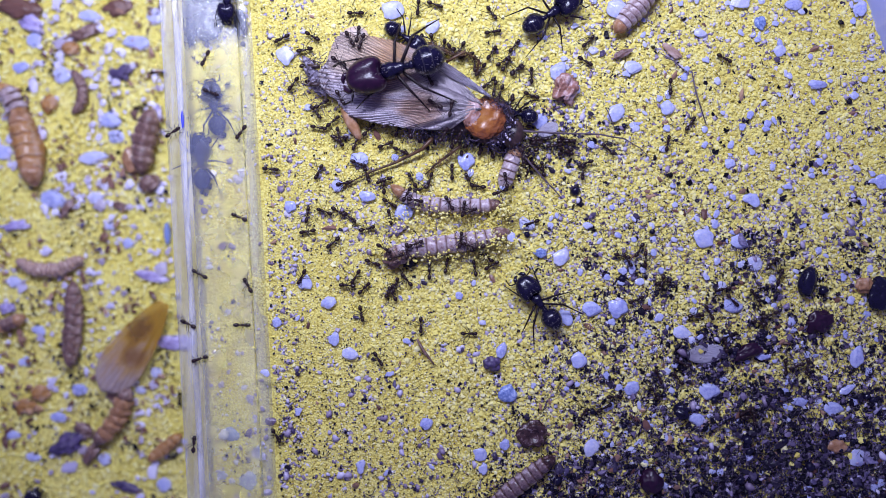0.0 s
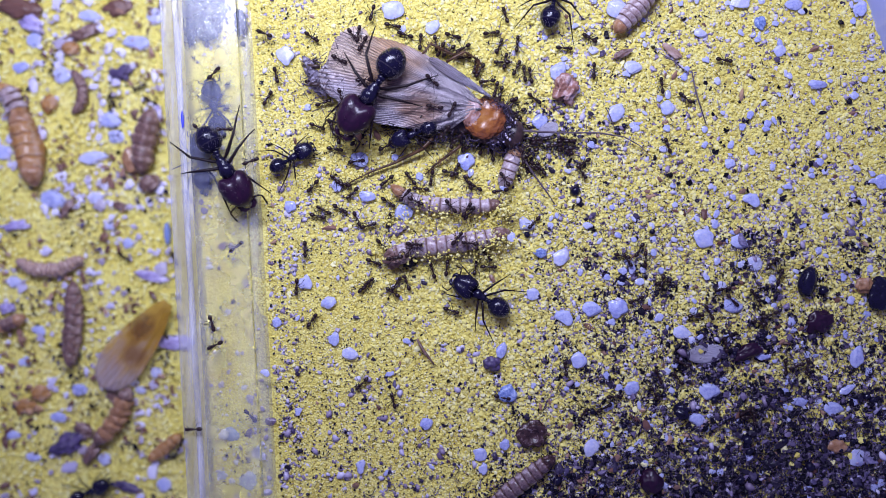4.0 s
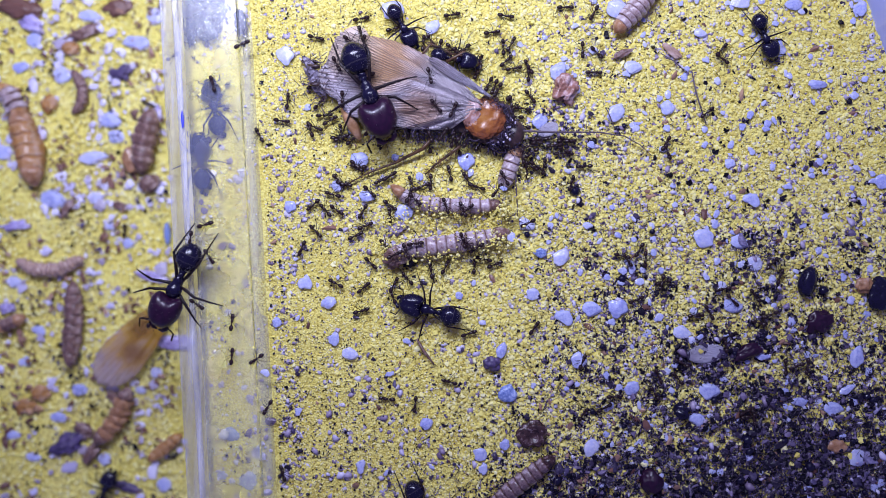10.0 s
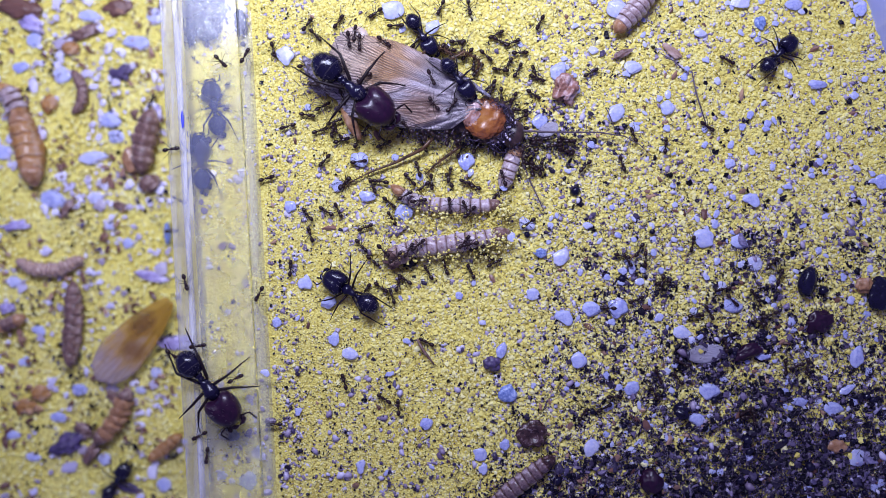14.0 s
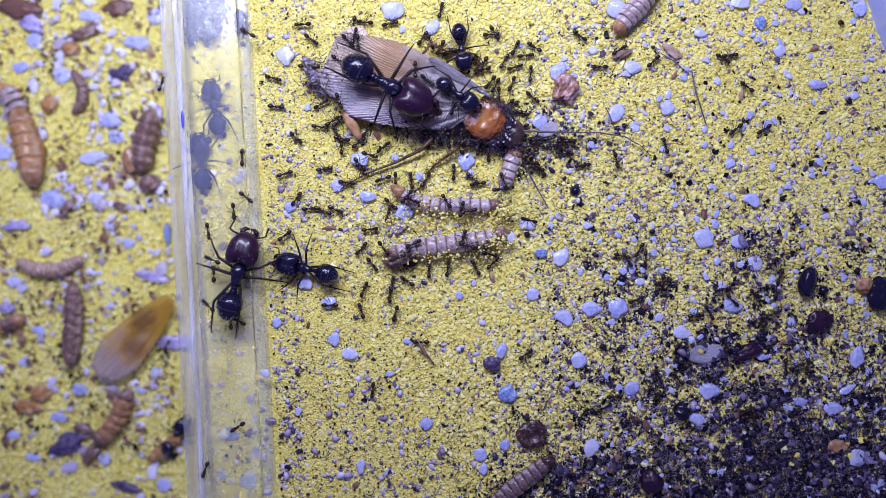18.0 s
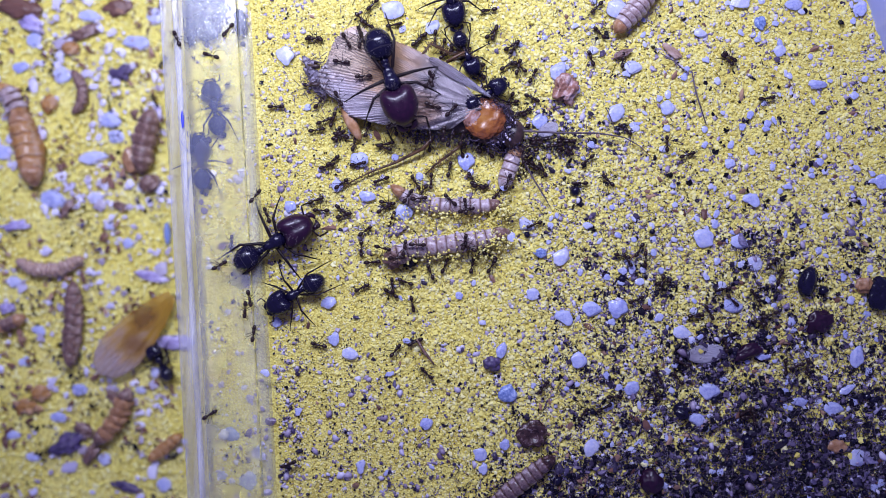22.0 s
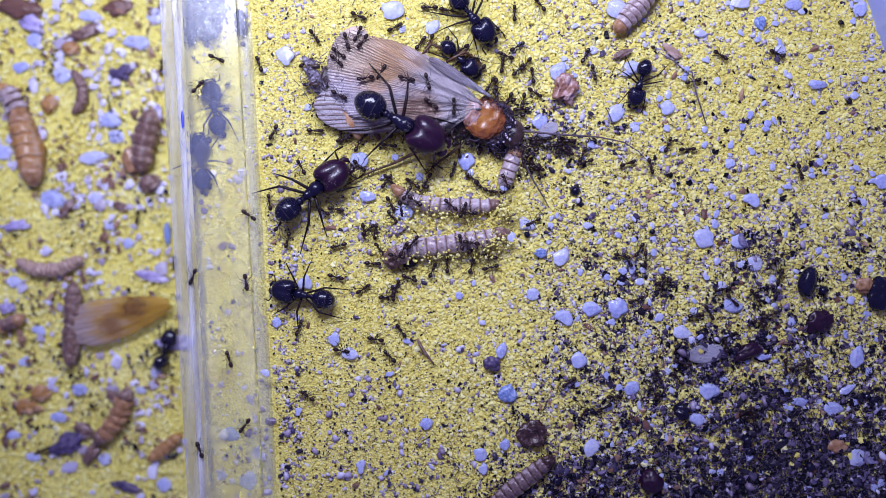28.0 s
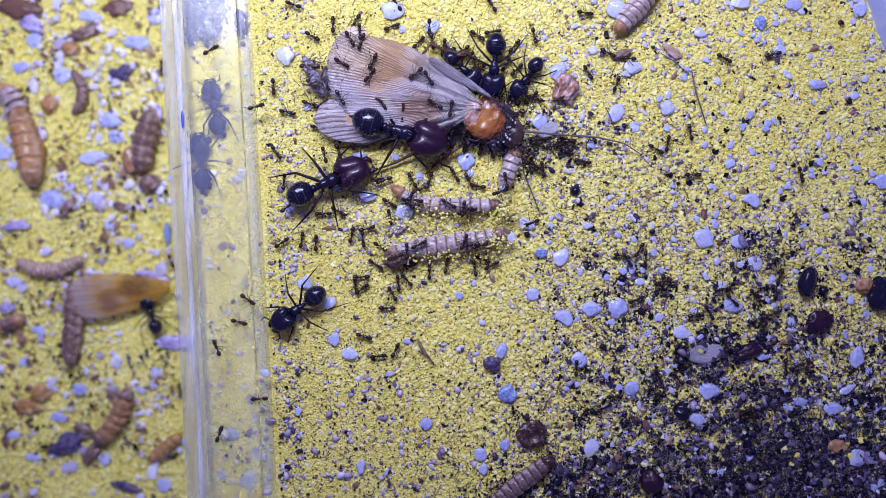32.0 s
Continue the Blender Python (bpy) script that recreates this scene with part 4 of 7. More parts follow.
def crystals():
    r = random.Random(4)
    rows = ["695 18 22 .8 10;767 48 15 .9 60;503 100 17 1 30;635 282 17 .95 15;597 328 12 1 0;648 348 16 .8 0;711 373 17 .8 60;512 366 12 .9 0;823 287 17 .9 20;541 500 14 1 0",
            "581 535 16 .7 20;591 600 12 1 0;620 628 15 .9 0;489 570 10 1 0;753 750 14 .8 30;638 825 14 .65 80;850 805 13 1 0;893 787 11 .9 0;855 830 10 1 0;1046 793 17 .9 60",
            "889 620 15 .75 80;1023 637 17 .9 0;1000 562 18 .95 0;1047 548 17 .9 0;1091 547 20 .85 10;995 455 17 .95 70;943 521 13 .9 0;930 397 17 .7 150;1120 120 16 .85 0;1090 198 18 .85 60",
            "1180 190 15 .9 0;990 125 18 .9 70;1247 424 23 .75 155;1310 430 17 .9 0;1335 467 16 .9 0;1332 354 17 .9 0;1298 543 18 .9 0;1208 591 17 .9 0;1118 686 15 .9 45;1255 693 19 .95 0",
            "1233 742 15 .9 0;1518 632 20 .7 80;1475 725 18 .8 0;1415 711 15 .6 0;1515 813 19 .8 60;1350 632 14 .55 0;1310 5 18 .7 0;1405 8 16 .7 0;1095 15 21 .9 0;1562 320 16 .9 0;1522 15 15 .9 0",
            "955 215 16 .8 40;470 660 9 .9 0;1380 90 13 .8 30;1445 150 18 .6 0;1240 60 12 .8 0;1290 290 11 .8 0;1500 690 16 .5 30;1050 90 9 .9 0;905 420 9 .9 0;1040 400 9 .8 0;1175 265 9 .8 0;1395 330 9 .7 0"]
    for row in ";".join(rows).split(";"):
        u, v, s, k, a = (float(x) for x in row.split())
        ob = tagged(new("crystal", r.choice(CRYSTALS)), "milky white crystal grain lying on the grit", "grain", "milky grains")
        h = support(u, v) if on_roach(u, v) == 0 else 0.2
        ob.matrix_basis = Matrix.Translation(spot(u, v, h + s * 0.015)) @ Matrix.Rotation(radians(a), 4, "Z") @ Matrix.Diagonal((s * SQUARE, s * k * SQUARE, s * 0.42 * SQUARE, 1))
    west = ["95 355 27 .85 0;170 352 16 .9 0;240 75 29 .6 0;195 215 24 .8 0;165 280 30 .5 10;108 132 22 .8 0;60 70 18 .9 0;205 242 18 .8 0;185 812 15 .9 0;290 857 17 .9 0;3 270 20 .9 0",
            "160 30 24 .6 0;275 28 20 .9 0;35 120 18 .8 20;70 585 16 .8 0;140 690 18 .7 0;105 740 18 .7 0;60 810 16 .7 0;25 500 16 .8 0;225 430 14 .8 0;195 400 12 .8 0;275 660 14 .8 0;45 640 14 .8 0;20 770 18 .7 0;250 690 12 .7 0"]
    for row in ";".join(west).split(";"):
        u, v, s, k, a = (float(x) for x in row.split())
        ob = tagged(new("crystal", r.choice(CRYSTALS)), "milky white crystal grain beyond the bar", "grain", "milky grains")
        ob.matrix_basis = Matrix.Translation(spot(u, v, LOW + 0.25)) @ Matrix.Rotation(radians(a), 4, "Z") @ Matrix.Diagonal((s * SQUARE, s * k * SQUARE, s * 0.3 * SQUARE, 1))
    for u, v, s, k, a in ((410, 770, 17, 0.9, 0), (440, 850, 20, 0.8, 0), (455, 800, 12, 0.9, 0), (395, 840, 10, 0.9, 0)):
        ob = tagged(new("crystal", r.choice(CRYSTALS)), "milky crystal grain under the clear bar", "grain", "milky grains")
        ob.matrix_basis = Matrix.Translation(spot(u, v, -0.35)) @ Matrix.Diagonal((s * SQUARE, s * k * SQUARE, s * 0.3 * SQUARE, 1))
    for u, v, s, k, a, label in ((898, 696, 21, 0.8, 20, "slate blue chip of stone"), (1346, 40, 15, 0.75, 110, "dark blue oval grain"), (957, 447, 13, 0.8, 0, "dark slate grain")):
        ob = tagged(new("stone_chip", crystal_mesh(int(u))), label + " on the grit", "stone chip")
        ob.data.materials[0] = BLUE
        ob.matrix_basis = Matrix.Translation(spot(u, v, support(u, v) + 0.3)) @ Matrix.Rotation(radians(a), 4, "Z") @ Matrix.Diagonal((s * SQUARE, s * k * SQUARE, s * 0.6 * SQUARE, 1))


crystals()


# ---- worms, husks and scraps ----
def barrel(r, length, flat=0.85):
    """One body ring of a larva, along x, with a rounded shoulder."""
    return tube([(-0.56 * length, 0, 0), (-0.5 * length, 0, 0), (-0.2 * length, 0, 0), (0.25 * length, 0, 0), (0.46 * length, 0, 0), (0.56 * length, 0, 0)],
                [0.80 * r, 0.93 * r, 0.985 * r, r, 0.98 * r, 0.84 * r], 20)


def mealworm(line, radius, count, label, h=0.0, ring=WORM, tip=WORM_TIP, name="mealworm", taper=0.55, last=None):
    """A larva of count body rings along the plan line, radius in plan squares, lying at the height h."""
    pts = [spot(u, v, h if h <= LOW else rise(u, v) + 0.1) + Vector((0, 0, radius * SQUARE * 0.85)) for u, v in line]
    lens = [0.0]
    for a, b in zip(pts, pts[1:]):
        lens.append(lens[-1] + (b - a).length)

    def along(s):
        for i in range(len(pts) - 1):
            if s <= lens[i + 1] or i == len(pts) - 2:
                k = (s - lens[i]) / (lens[i + 1] - lens[i])
                return pts[i].lerp(pts[i + 1], k)
    worm = tagged(new(name), label, "larva")
    worm.location = Vector((pts[0].x, pts[0].y, h * MM))
    step = lens[-1] / count
    for i in range(count):
        a, b = along(i * step), along((i + 1) * step)
        x = (i + 0.5) / count
        r = radius * SQUARE * (1 - taper * abs(2 * x - 1) ** 4)
        end = i in (0, count - 1)
        way = (b - a).to_track_quat("X", "Z").to_matrix().to_4x4()
        m = Matrix.Translation((a + b) / 2 - worm.location) @ way
        if end:
            w = -1 if i == 0 else 1
            bm = tube([(-w * 0.5 * step, 0, 0), (0, 0, 0), (w * 0.45 * step, 0, 0), (w * 0.8 * step, 0, -0.1 * r), (w * 1.0 * step, 0, -0.2 * r)], [1.25 * r, 1.15 * r, 0.85 * r, 0.5 * r, 0.12 * r], 14)
        else:
            bm = barrel(r, step)
        for w in bm.verts:
            w.co += Vector((0, w.co.y, w.co.z)) * ((0.36 if h <= LOW else 0.16) * noise.noise(w.co / (0.55 * r) + Vector((i * 7, radius, 0))) + 0.07 * noise.noise(w.co / (0.2 * r) + Vector((i, 0, radius))))
        part("head" if i == 0 else "tail" if end else "body_ring", bm, ring if not end else tip if i == 0 else last or tip, worm, "amber tip" if end and not last else "", m)
    return worm


def larvae():
    mealworm([(699, 334), (722, 352), (752, 362), (800, 366), (850, 366), (884, 362)], 14, 11, "half-eaten pale mealworm with an amber tail on the grit", last=HUSK)
    mealworm([(688, 452), (730, 440), (790, 433), (845, 425), (893, 412)], 17, 12, "pale mealworm corpse, its head end chewed open", 0, WORM, HUSK)
    mealworm([(914, 266), (904, 290), (890, 330)], 15, 5, "short pale piece of a mealworm beside the cockroach", last=WORM)
    mealworm([(1088, 58), (1110, 34), (1136, 4), (1165, -40)], 19, 11, "pale ringed mealworm at the tray's edge", 0, WORM, WORM_TIP)
    mealworm([(862, 900), (905, 862), (945, 832), (975, 808)], 16, 10, "brown ringed dead mealworm in the refuse", 0.4, DEADWORM, CAPSULE)
    mealworm([(38, 462), (70, 478), (110, 478), (150, 458)], 14, 15, "curved tan mealworm beyond the bar", LOW, TAN_SKIN, TAN_SKIN)
    mealworm([(178, 775), (205, 755), (222, 720), (232, 690)], 19, 7, "amber brown mealworm skin beyond the bar", LOW, WORM_TIP, HUSK)
    mealworm([(135, 505), (138, 550), (135, 600), (130, 640)], 18, 8, "straight brown mealworm skin beyond the bar", LOW, HUSK, HUSK)
    mealworm([(135, 130), (150, 155), (150, 185), (135, 200)], 11, 8, "thin greyish curled larva skin beyond the bar", LOW, HUSK, HUSK)
    mealworm([(258, 300), (262, 250), (275, 205)], 22, 5, "brown chewed larva husk beyond the bar", LOW, HUSK, HUSK)
    mealworm([(270, 810), (290, 795), (320, 770)], 12, 5, "pale orange larva skin beyond the bar", LOW, PALE_HUSK, PALE_HUSK)
    mealworm([(0, 580), (22, 572), (45, 562)], 14, 4, "reddish brown larva skin beyond the bar", LOW, HUSK, WORM_TIP)


larvae()


def lump(name, u, v, half, turn, mat, label, category, h=0.0, seed=0, rough=0.25, hollow=False):
    """A crumpled piece of shell of half sizes in plan squares."""
    def shape(p):
        q = p * (1 + rough * noise.noise(p * 1.7 + Vector((seed, 0, 0))) + 0.4 * rough * noise.noise(p * 5 + Vector((0, seed, 0))))
        if hollow and q.z > 0.2 and (q.x ** 2 + q.y ** 2) < 0.3:
            q.z -= 0.9 * (1 - (q.x ** 2 + q.y ** 2) / 0.3)
        return q
    ob = tagged(new(name, finish(name, blob([s * SQUARE for s in half], sub=4, shape=shape), mat)), label, category)
    if h > LOW:
        h = support(u, v) if on_roach(u, v) == 0 and on_worm(u, v) == 0 else h
    ob.matrix_basis = Matrix.Translation(spot(u, v, h) + Vector((0, 0, half[2] * SQUARE * 0.7))) @ Matrix.Rotation(radians(turn), 4, "Z")
    return ob


def husks():
    mealworm([(44, 205), (54, 240), (64, 280), (70, 322)], 26, 6, "large pale orange pupa husk beyond the bar", LOW, PALE_HUSK, WORM_TIP, "pupa_husk")
    mealworm([(8, 158), (32, 182), (46, 212)], 20, 5, "crumpled pale pupa skin beyond the bar", LOW, WORM, PALE_HUSK, "pupa_husk")
    lump("shell_scrap", 15, 165, (30, 12, 10), 10, WORM_TIP, "curved amber shell piece beyond the bar", "shell", LOW, 3)
    lump("shell_scrap", 128, 88, (17, 14, 10), 0, PALE_HUSK, "small orange shell piece beyond the bar", "shell", LOW, 4)
    lump("shell_scrap", 90, 185, (18, 15, 10), 70, PALE_HUSK, "round orange brown husk beyond the bar", "shell", LOW, 5)
    lump("husk", 268, 325, (22, 18, 14), 30, HUSK, "dark red brown husk beyond the bar", "husk", LOW, 6)
    lump("husk", 235, 285, (16, 28, 12), 10, WORM_TIP, "upright amber husk beyond the bar", "husk", LOW, 7)
    lump("shell_scrap", 75, 695, (20, 16, 10), 0, PALE_HUSK, "amber blurred shell beyond the bar", "shell", LOW, 8)
    lump("husk", 165, 800, (22, 12, 12), 60, HUSK, "dark brown husk beyond the bar", "husk", LOW, 10, 0.5)
    lump("shell_scrap", 35, 15, (45, 18, 8), -10, BROWN, "dark scrap of shell in the floor's corner", "shell", LOW, 11, 0.5)
    lump("seed_husk", 298, 414, (7, 23, 7), 4, BLUE, "dark bluish seed beside the clear bar", "seed", LOW, 12, 0.1)
    lump("seed_husk", 210, 15, (26, 17, 4), 10, BROWN, "dark crumbs beyond the bar", "refuse", LOW, 13, 0.5)
    lump("shed_skin", 998, 160, (20, 26, 12), -25, SKIN, "brown crumpled shed skin on the grit", "husk", 0, 21, 0.6, True)
    lump("shed_skin", 942, 768, (26, 25, 11), 20, CAPSULE, "brown hollow head capsule in the litter", "husk", 0.2, 22, 0.28, True)
    lump("beetle_shell", 1424, 500, (15, 27, 13), -12, BLACK, "glossy black beetle wing case in the refuse", "shell", 0.8, 23, 0.12)
    lump("beetle_shell", 1447, 570, (23, 18, 10), 20, MAROON, "dark beetle fragment in the refuse", "shell", 0.8, 24, 0.4)
    lump("beetle_shell", 1554, 520, (25, 30, 15), -20, BLACK, "glossy black beetle remains at the wall", "shell", 0.8, 25, 0.25)
    lump("shell_scrap", 1526, 505, (15, 13, 9), 10, WORM_TIP, "amber shell piece beside the beetle remains", "shell", 0.8, 54, 0.3)
    lump("beetle_shell", 1150, 850, (19, 22, 14), 30, MAROON, "dark round beetle head in the refuse", "shell", 0.9, 26, 0.2)
    lump("husk", 1205, 728, (12, 14, 9), 30, BLACK, "black ant remains in the litter", "husk", 0.8, 27, 0.4)
    lump("husk", 1480, 790, (15, 11, 4), 0, WORM_TIP, "amber husk in the refuse", "husk", 1.2, 28, 0.3)
    lump("husk", 1322, 622, (26, 12, 8), 25, MAROON, "red brown shell piece in the litter", "shell", 0.8, 29, 0.35)
    lump("husk", 1100, 97, (18, 6, 5), 25, HUSK, "thin brown shell piece on the grit", "shell", 0.1, 30, 0.3)
    lump("crumb", 870, 642, (15, 13, 8), -20, PURPLE, "dark purple crumb on the grit", "crumb", 0.1, 34, 0.4)
    lump("husk", 1190, 92, (20, 7, 2.5), -40, TAN_SKIN, "pale brown leafy husk on the grit", "husk", 0.1, 35, 0.4)
    lump("chewed_head", 702, 456, (20, 15, 13), 20, HUSK, "dark chewed head end of a mealworm", "husk", 0.4, 41, 0.7, True)
    lump("chewed_head", 722, 462, (14, 10, 9), -30, DARK, "dark torn scrap by the mealworm", "husk", 0.2, 42, 0.7)
    lump("wing_bud", 705, 405, (17, 9, 4), 40, FLAKE, "pale torn wing bud on the grit", "wing", 0.2, 43, 0.6)
    lump("wing_bud", 718, 378, (15, 11, 4), 60, CRYSTAL, "pale clear flake by the mealworm", "flake", 0.2, 44, 0.4)
    for u, v, half, turn, mat, label in ((150, 60, (34, 10, 7), 20, HUSK, "torn brown skin beyond the bar"), (60, 45, (24, 14, 8), -30, LAVENDER, "crumpled lavender skin beyond the bar"),
                                         (215, 130, (22, 12, 7), 15, PURPLE, "dark purple crumb beyond the bar"), (200, 700, (16, 9, 6), -60, HUSK, "brown torn husk beyond the bar"),
                                         (120, 785, (30, 16, 9), 25, PURPLE, "dark purple clump beyond the bar"), (150, 760, (18, 12, 8), -40, HUSK, "dark brown clump beyond the bar"),
                                         (275, 215, (14, 26, 8), -12, LAVENDER, "lavender shred of skin beyond the bar"), (255, 270, (10, 30, 8), -20, PALE_HUSK, "amber shred of husk beyond the bar"),
                                         (215, 365, (14, 8, 5), -30, HUSK, "small brown husk beyond the bar"), (120, 370, (9, 22, 6), -30, HUSK, "narrow brown husk beyond the bar"),
                                         (30, 400, (26, 9, 6), 10, LAVENDER, "pale shred of skin beyond the bar"), (225, 860, (26, 9, 6), -20, PURPLE, "dark scrap beyond the bar"),
                                         (50, 720, (24, 14, 6), 0, PALE_HUSK, "thin amber husk beyond the bar"), (15, 545, (14, 10, 6), 0, LAVENDER, "pale scrap beyond the bar")):
        lump("husk_shred", u, v, half, turn, mat, label, "husk", LOW, u + v, 0.65)
    lump("wing_bud", 270, 489, (34, 10, 4), -14, LAVENDER, "pale lavender torn wing bud beside the bar", "wing", LOW, 51, 0.3)
    lump("wing_bud", 312, 606, (36, 14, 5), -4, LAVENDER, "purple lavender shed skin beside the bar", "wing", LOW, 52, 0.4)
    lump("tail_tuft", 558, 138, (11, 30, 7), 28, TUFT, "grey matted tuft at the cockroach's tail", "tuft", 0.3, 53, 0.7)
    # twigs and shed legs
    for line, r, mat, label in (([(1224, 125), (1232, 165), (1250, 222)], 1.6, FEELER, "thin grey shed feeler on the grit"),
                                ([(738, 600), (750, 622), (768, 645)], 3.0, HUSK, "thin curved brown shell strip"),
                                ([(1072, 190), (1080, 208), (1088, 228)], 1.2, FEELER, "thin dark shed leg on a crystal"),
                                ([(1170, 95), (1195, 110), (1215, 130)], 1.2, FEELER, "thin pale fibre on the grit"),
                                ([(1290, 440), (1340, 452), (1420, 470)], 0.9, FEELER, "thin fibre over the refuse")):
        ob = tagged(new("shed_strip", finish("shed_strip", tube([spot(u, v, support(u, v) + 0.5) for u, v in line], [r * SQUARE * k for k in (0.7, 1, 0.5)], 6), mat)), label, "debris")
    # scraps of wing
    for u, v, half, turn, label in ((1250, 626, (34, 17), 8, "pale clear scrap of wing in the refuse"), (970, 230, (20, 12), 30, "pale wing scrap by the cockroach's head")):
        bm = bmesh.new()
        bmesh.ops.create_grid(bm, x_segments=10, y_segments=6, size=1)
        for w in bm.verts:
            r = max(abs(w.co.x), abs(w.co.y))
            q = w.co / max(w.co.length, 1e-6) * r
            w.co = Vector((q.x * half[0] * SQUARE, q.y * half[1] * SQUARE, 0.0002 * noise.noise(q * 2)))
        bmesh.ops.solidify(bm, geom=bm.faces[:], thickness=0.00008)
        ob = tagged(new("wing_scrap", finish("wing_scrap", bm, SCRAP_WING)), label, "wing")
        ob.matrix_basis = Matrix.Translation(spot(u, v, support(u, v) + 0.6)) @ Matrix.Rotation(radians(turn), 4, "Z")


def crumbs():
    """The larger pale crumbs, each lying loose on the grit."""
    r = random.Random(31)
    n = 0
    while n < 300:
        u, v = r.uniform(470, 1560), r.uniform(0, 880)
        thick = 0.10 + max(0.9 * float(litter(u, v)), 0.6 * float(smooth(u, 860, 1060))) * (1 - 0.5 * float(refuse(u, v)))
        if u < bar_east(v) + 14 or on_roach(u, v) > 0 or r.random() > thick:
            continue
        n += 1
        w = r.uniform(4.5, 9.0)
        ob = tagged(new("crumb", r.choice(CRYSTALS)), "small pale lavender crumb on the grit", "crumb", "pale crumbs")
        ob.matrix_basis = Matrix.Translation(spot(u, v, support(u, v) + 0.06)) @ Matrix.Rotation(r.uniform(0, 6.3), 4, "Z") @ Matrix.Diagonal((w * SQUARE, w * r.uniform(0.55, 1) * SQUARE, w * 0.36 * SQUARE, 1))


crumbs()
husks()


# ---- the dead cockroach ----
def wing_mesh(name, length, wide, mat, arch, skew=0.0, fan=1.0, thick=0.00008):
    """A wing along +x from its hinge at the origin: narrow at the hinge, broad and round at the tip; sizes in plan squares."""
    bm = bmesh.new()
    rows = []
    n, k = 28, 16
    for i in range(n + 1):
        x = i / n
        w = wide * (0.16 + 0.84 * math.sin(min(x * 1.25, 1.0) * math.pi / 2) ** fan) * math.sqrt(max(0.0, 1 - max(0, (x - 0.62) / 0.38) ** 2.4))
        w *= 1 + 0.05 * noise.noise((x * 14, wide, 2)) + 0.03 * noise.noise((x * 40, wide, 5))
        row = []
        for j in range(k + 1):
            y = 2 * j / k - 1
            z = arch * (1 - y * y) + 1.2 * noise.noise((x * 9, y * 4, 1)) + 0.5 * math.sin(y * 40)
            row.append(bm.verts.new(Vector((x * length, y * w + skew * wide * math.sin(x * 2.2), z)) * SQUARE))
        rows.append(row)
    for a, b in zip(rows, rows[1:]):
        for j in range(k):
            bm.faces.new((a[j], b[j], b[j + 1], a[j + 1]))
    bmesh.ops.remove_doubles(bm, verts=bm.verts, dist=1e-7)
    bmesh.ops.recalc_face_normals(bm, faces=bm.faces)
    bmesh.ops.solidify(bm, geom=bm.faces[:], thickness=thick)
    return finish(name, bm, mat)


def fan_wing():
    """The spread wing: a pleated fan about its hinge, laid with the hinge at the origin and pointing along +x."""
    bm = bmesh.new()
    n, k = 300, 26
    rows = []
    for i in range(n + 1):
        turn = FAN_TURN[0] + (FAN_TURN[-1] - FAN_TURN[0]) * i / n
        long = float(np.interp(turn, FAN_TURN, FAN_LONG)) * (1 + 0.02 * noise.noise((turn * 0.5, 0, 3)) + 0.012 * noise.noise((turn * 2.5, 0, 7)))
        row = []
        for j in range(k + 1):
            f = 0.06 + 0.94 * j / k
            a = radians(turn - 180)
            pleat = (0.09 * math.sin(turn * 5.2) + 0.22 * math.sin(turn * 0.62 + 1)) * min(1.0, 1.6 * f) + 0.34 * noise.noise((f * 6, turn / 7, 1)) - 0.22 * abs(noise.noise((f * 11, turn / 4, 6)))
            h = fan_height(f) + pleat
            q = SQUARE * (1 - h * MM / EYE)
            row.append(bm.verts.new((f * long * math.cos(a) * q, f * long * math.sin(a) * q, (h - FAN_TOP) * MM)))
        rows.append(row)
    for a, b in zip(rows, rows[1:]):
        for j in range(k):
            bm.faces.new((a[j], a[j + 1], b[j + 1], b[j]))
    bmesh.ops.recalc_face_normals(bm, faces=bm.faces)
    bmesh.ops.solidify(bm, geom=bm.faces[:], thickness=0.00006)
    return finish("hindwing", bm, FAN_WING)


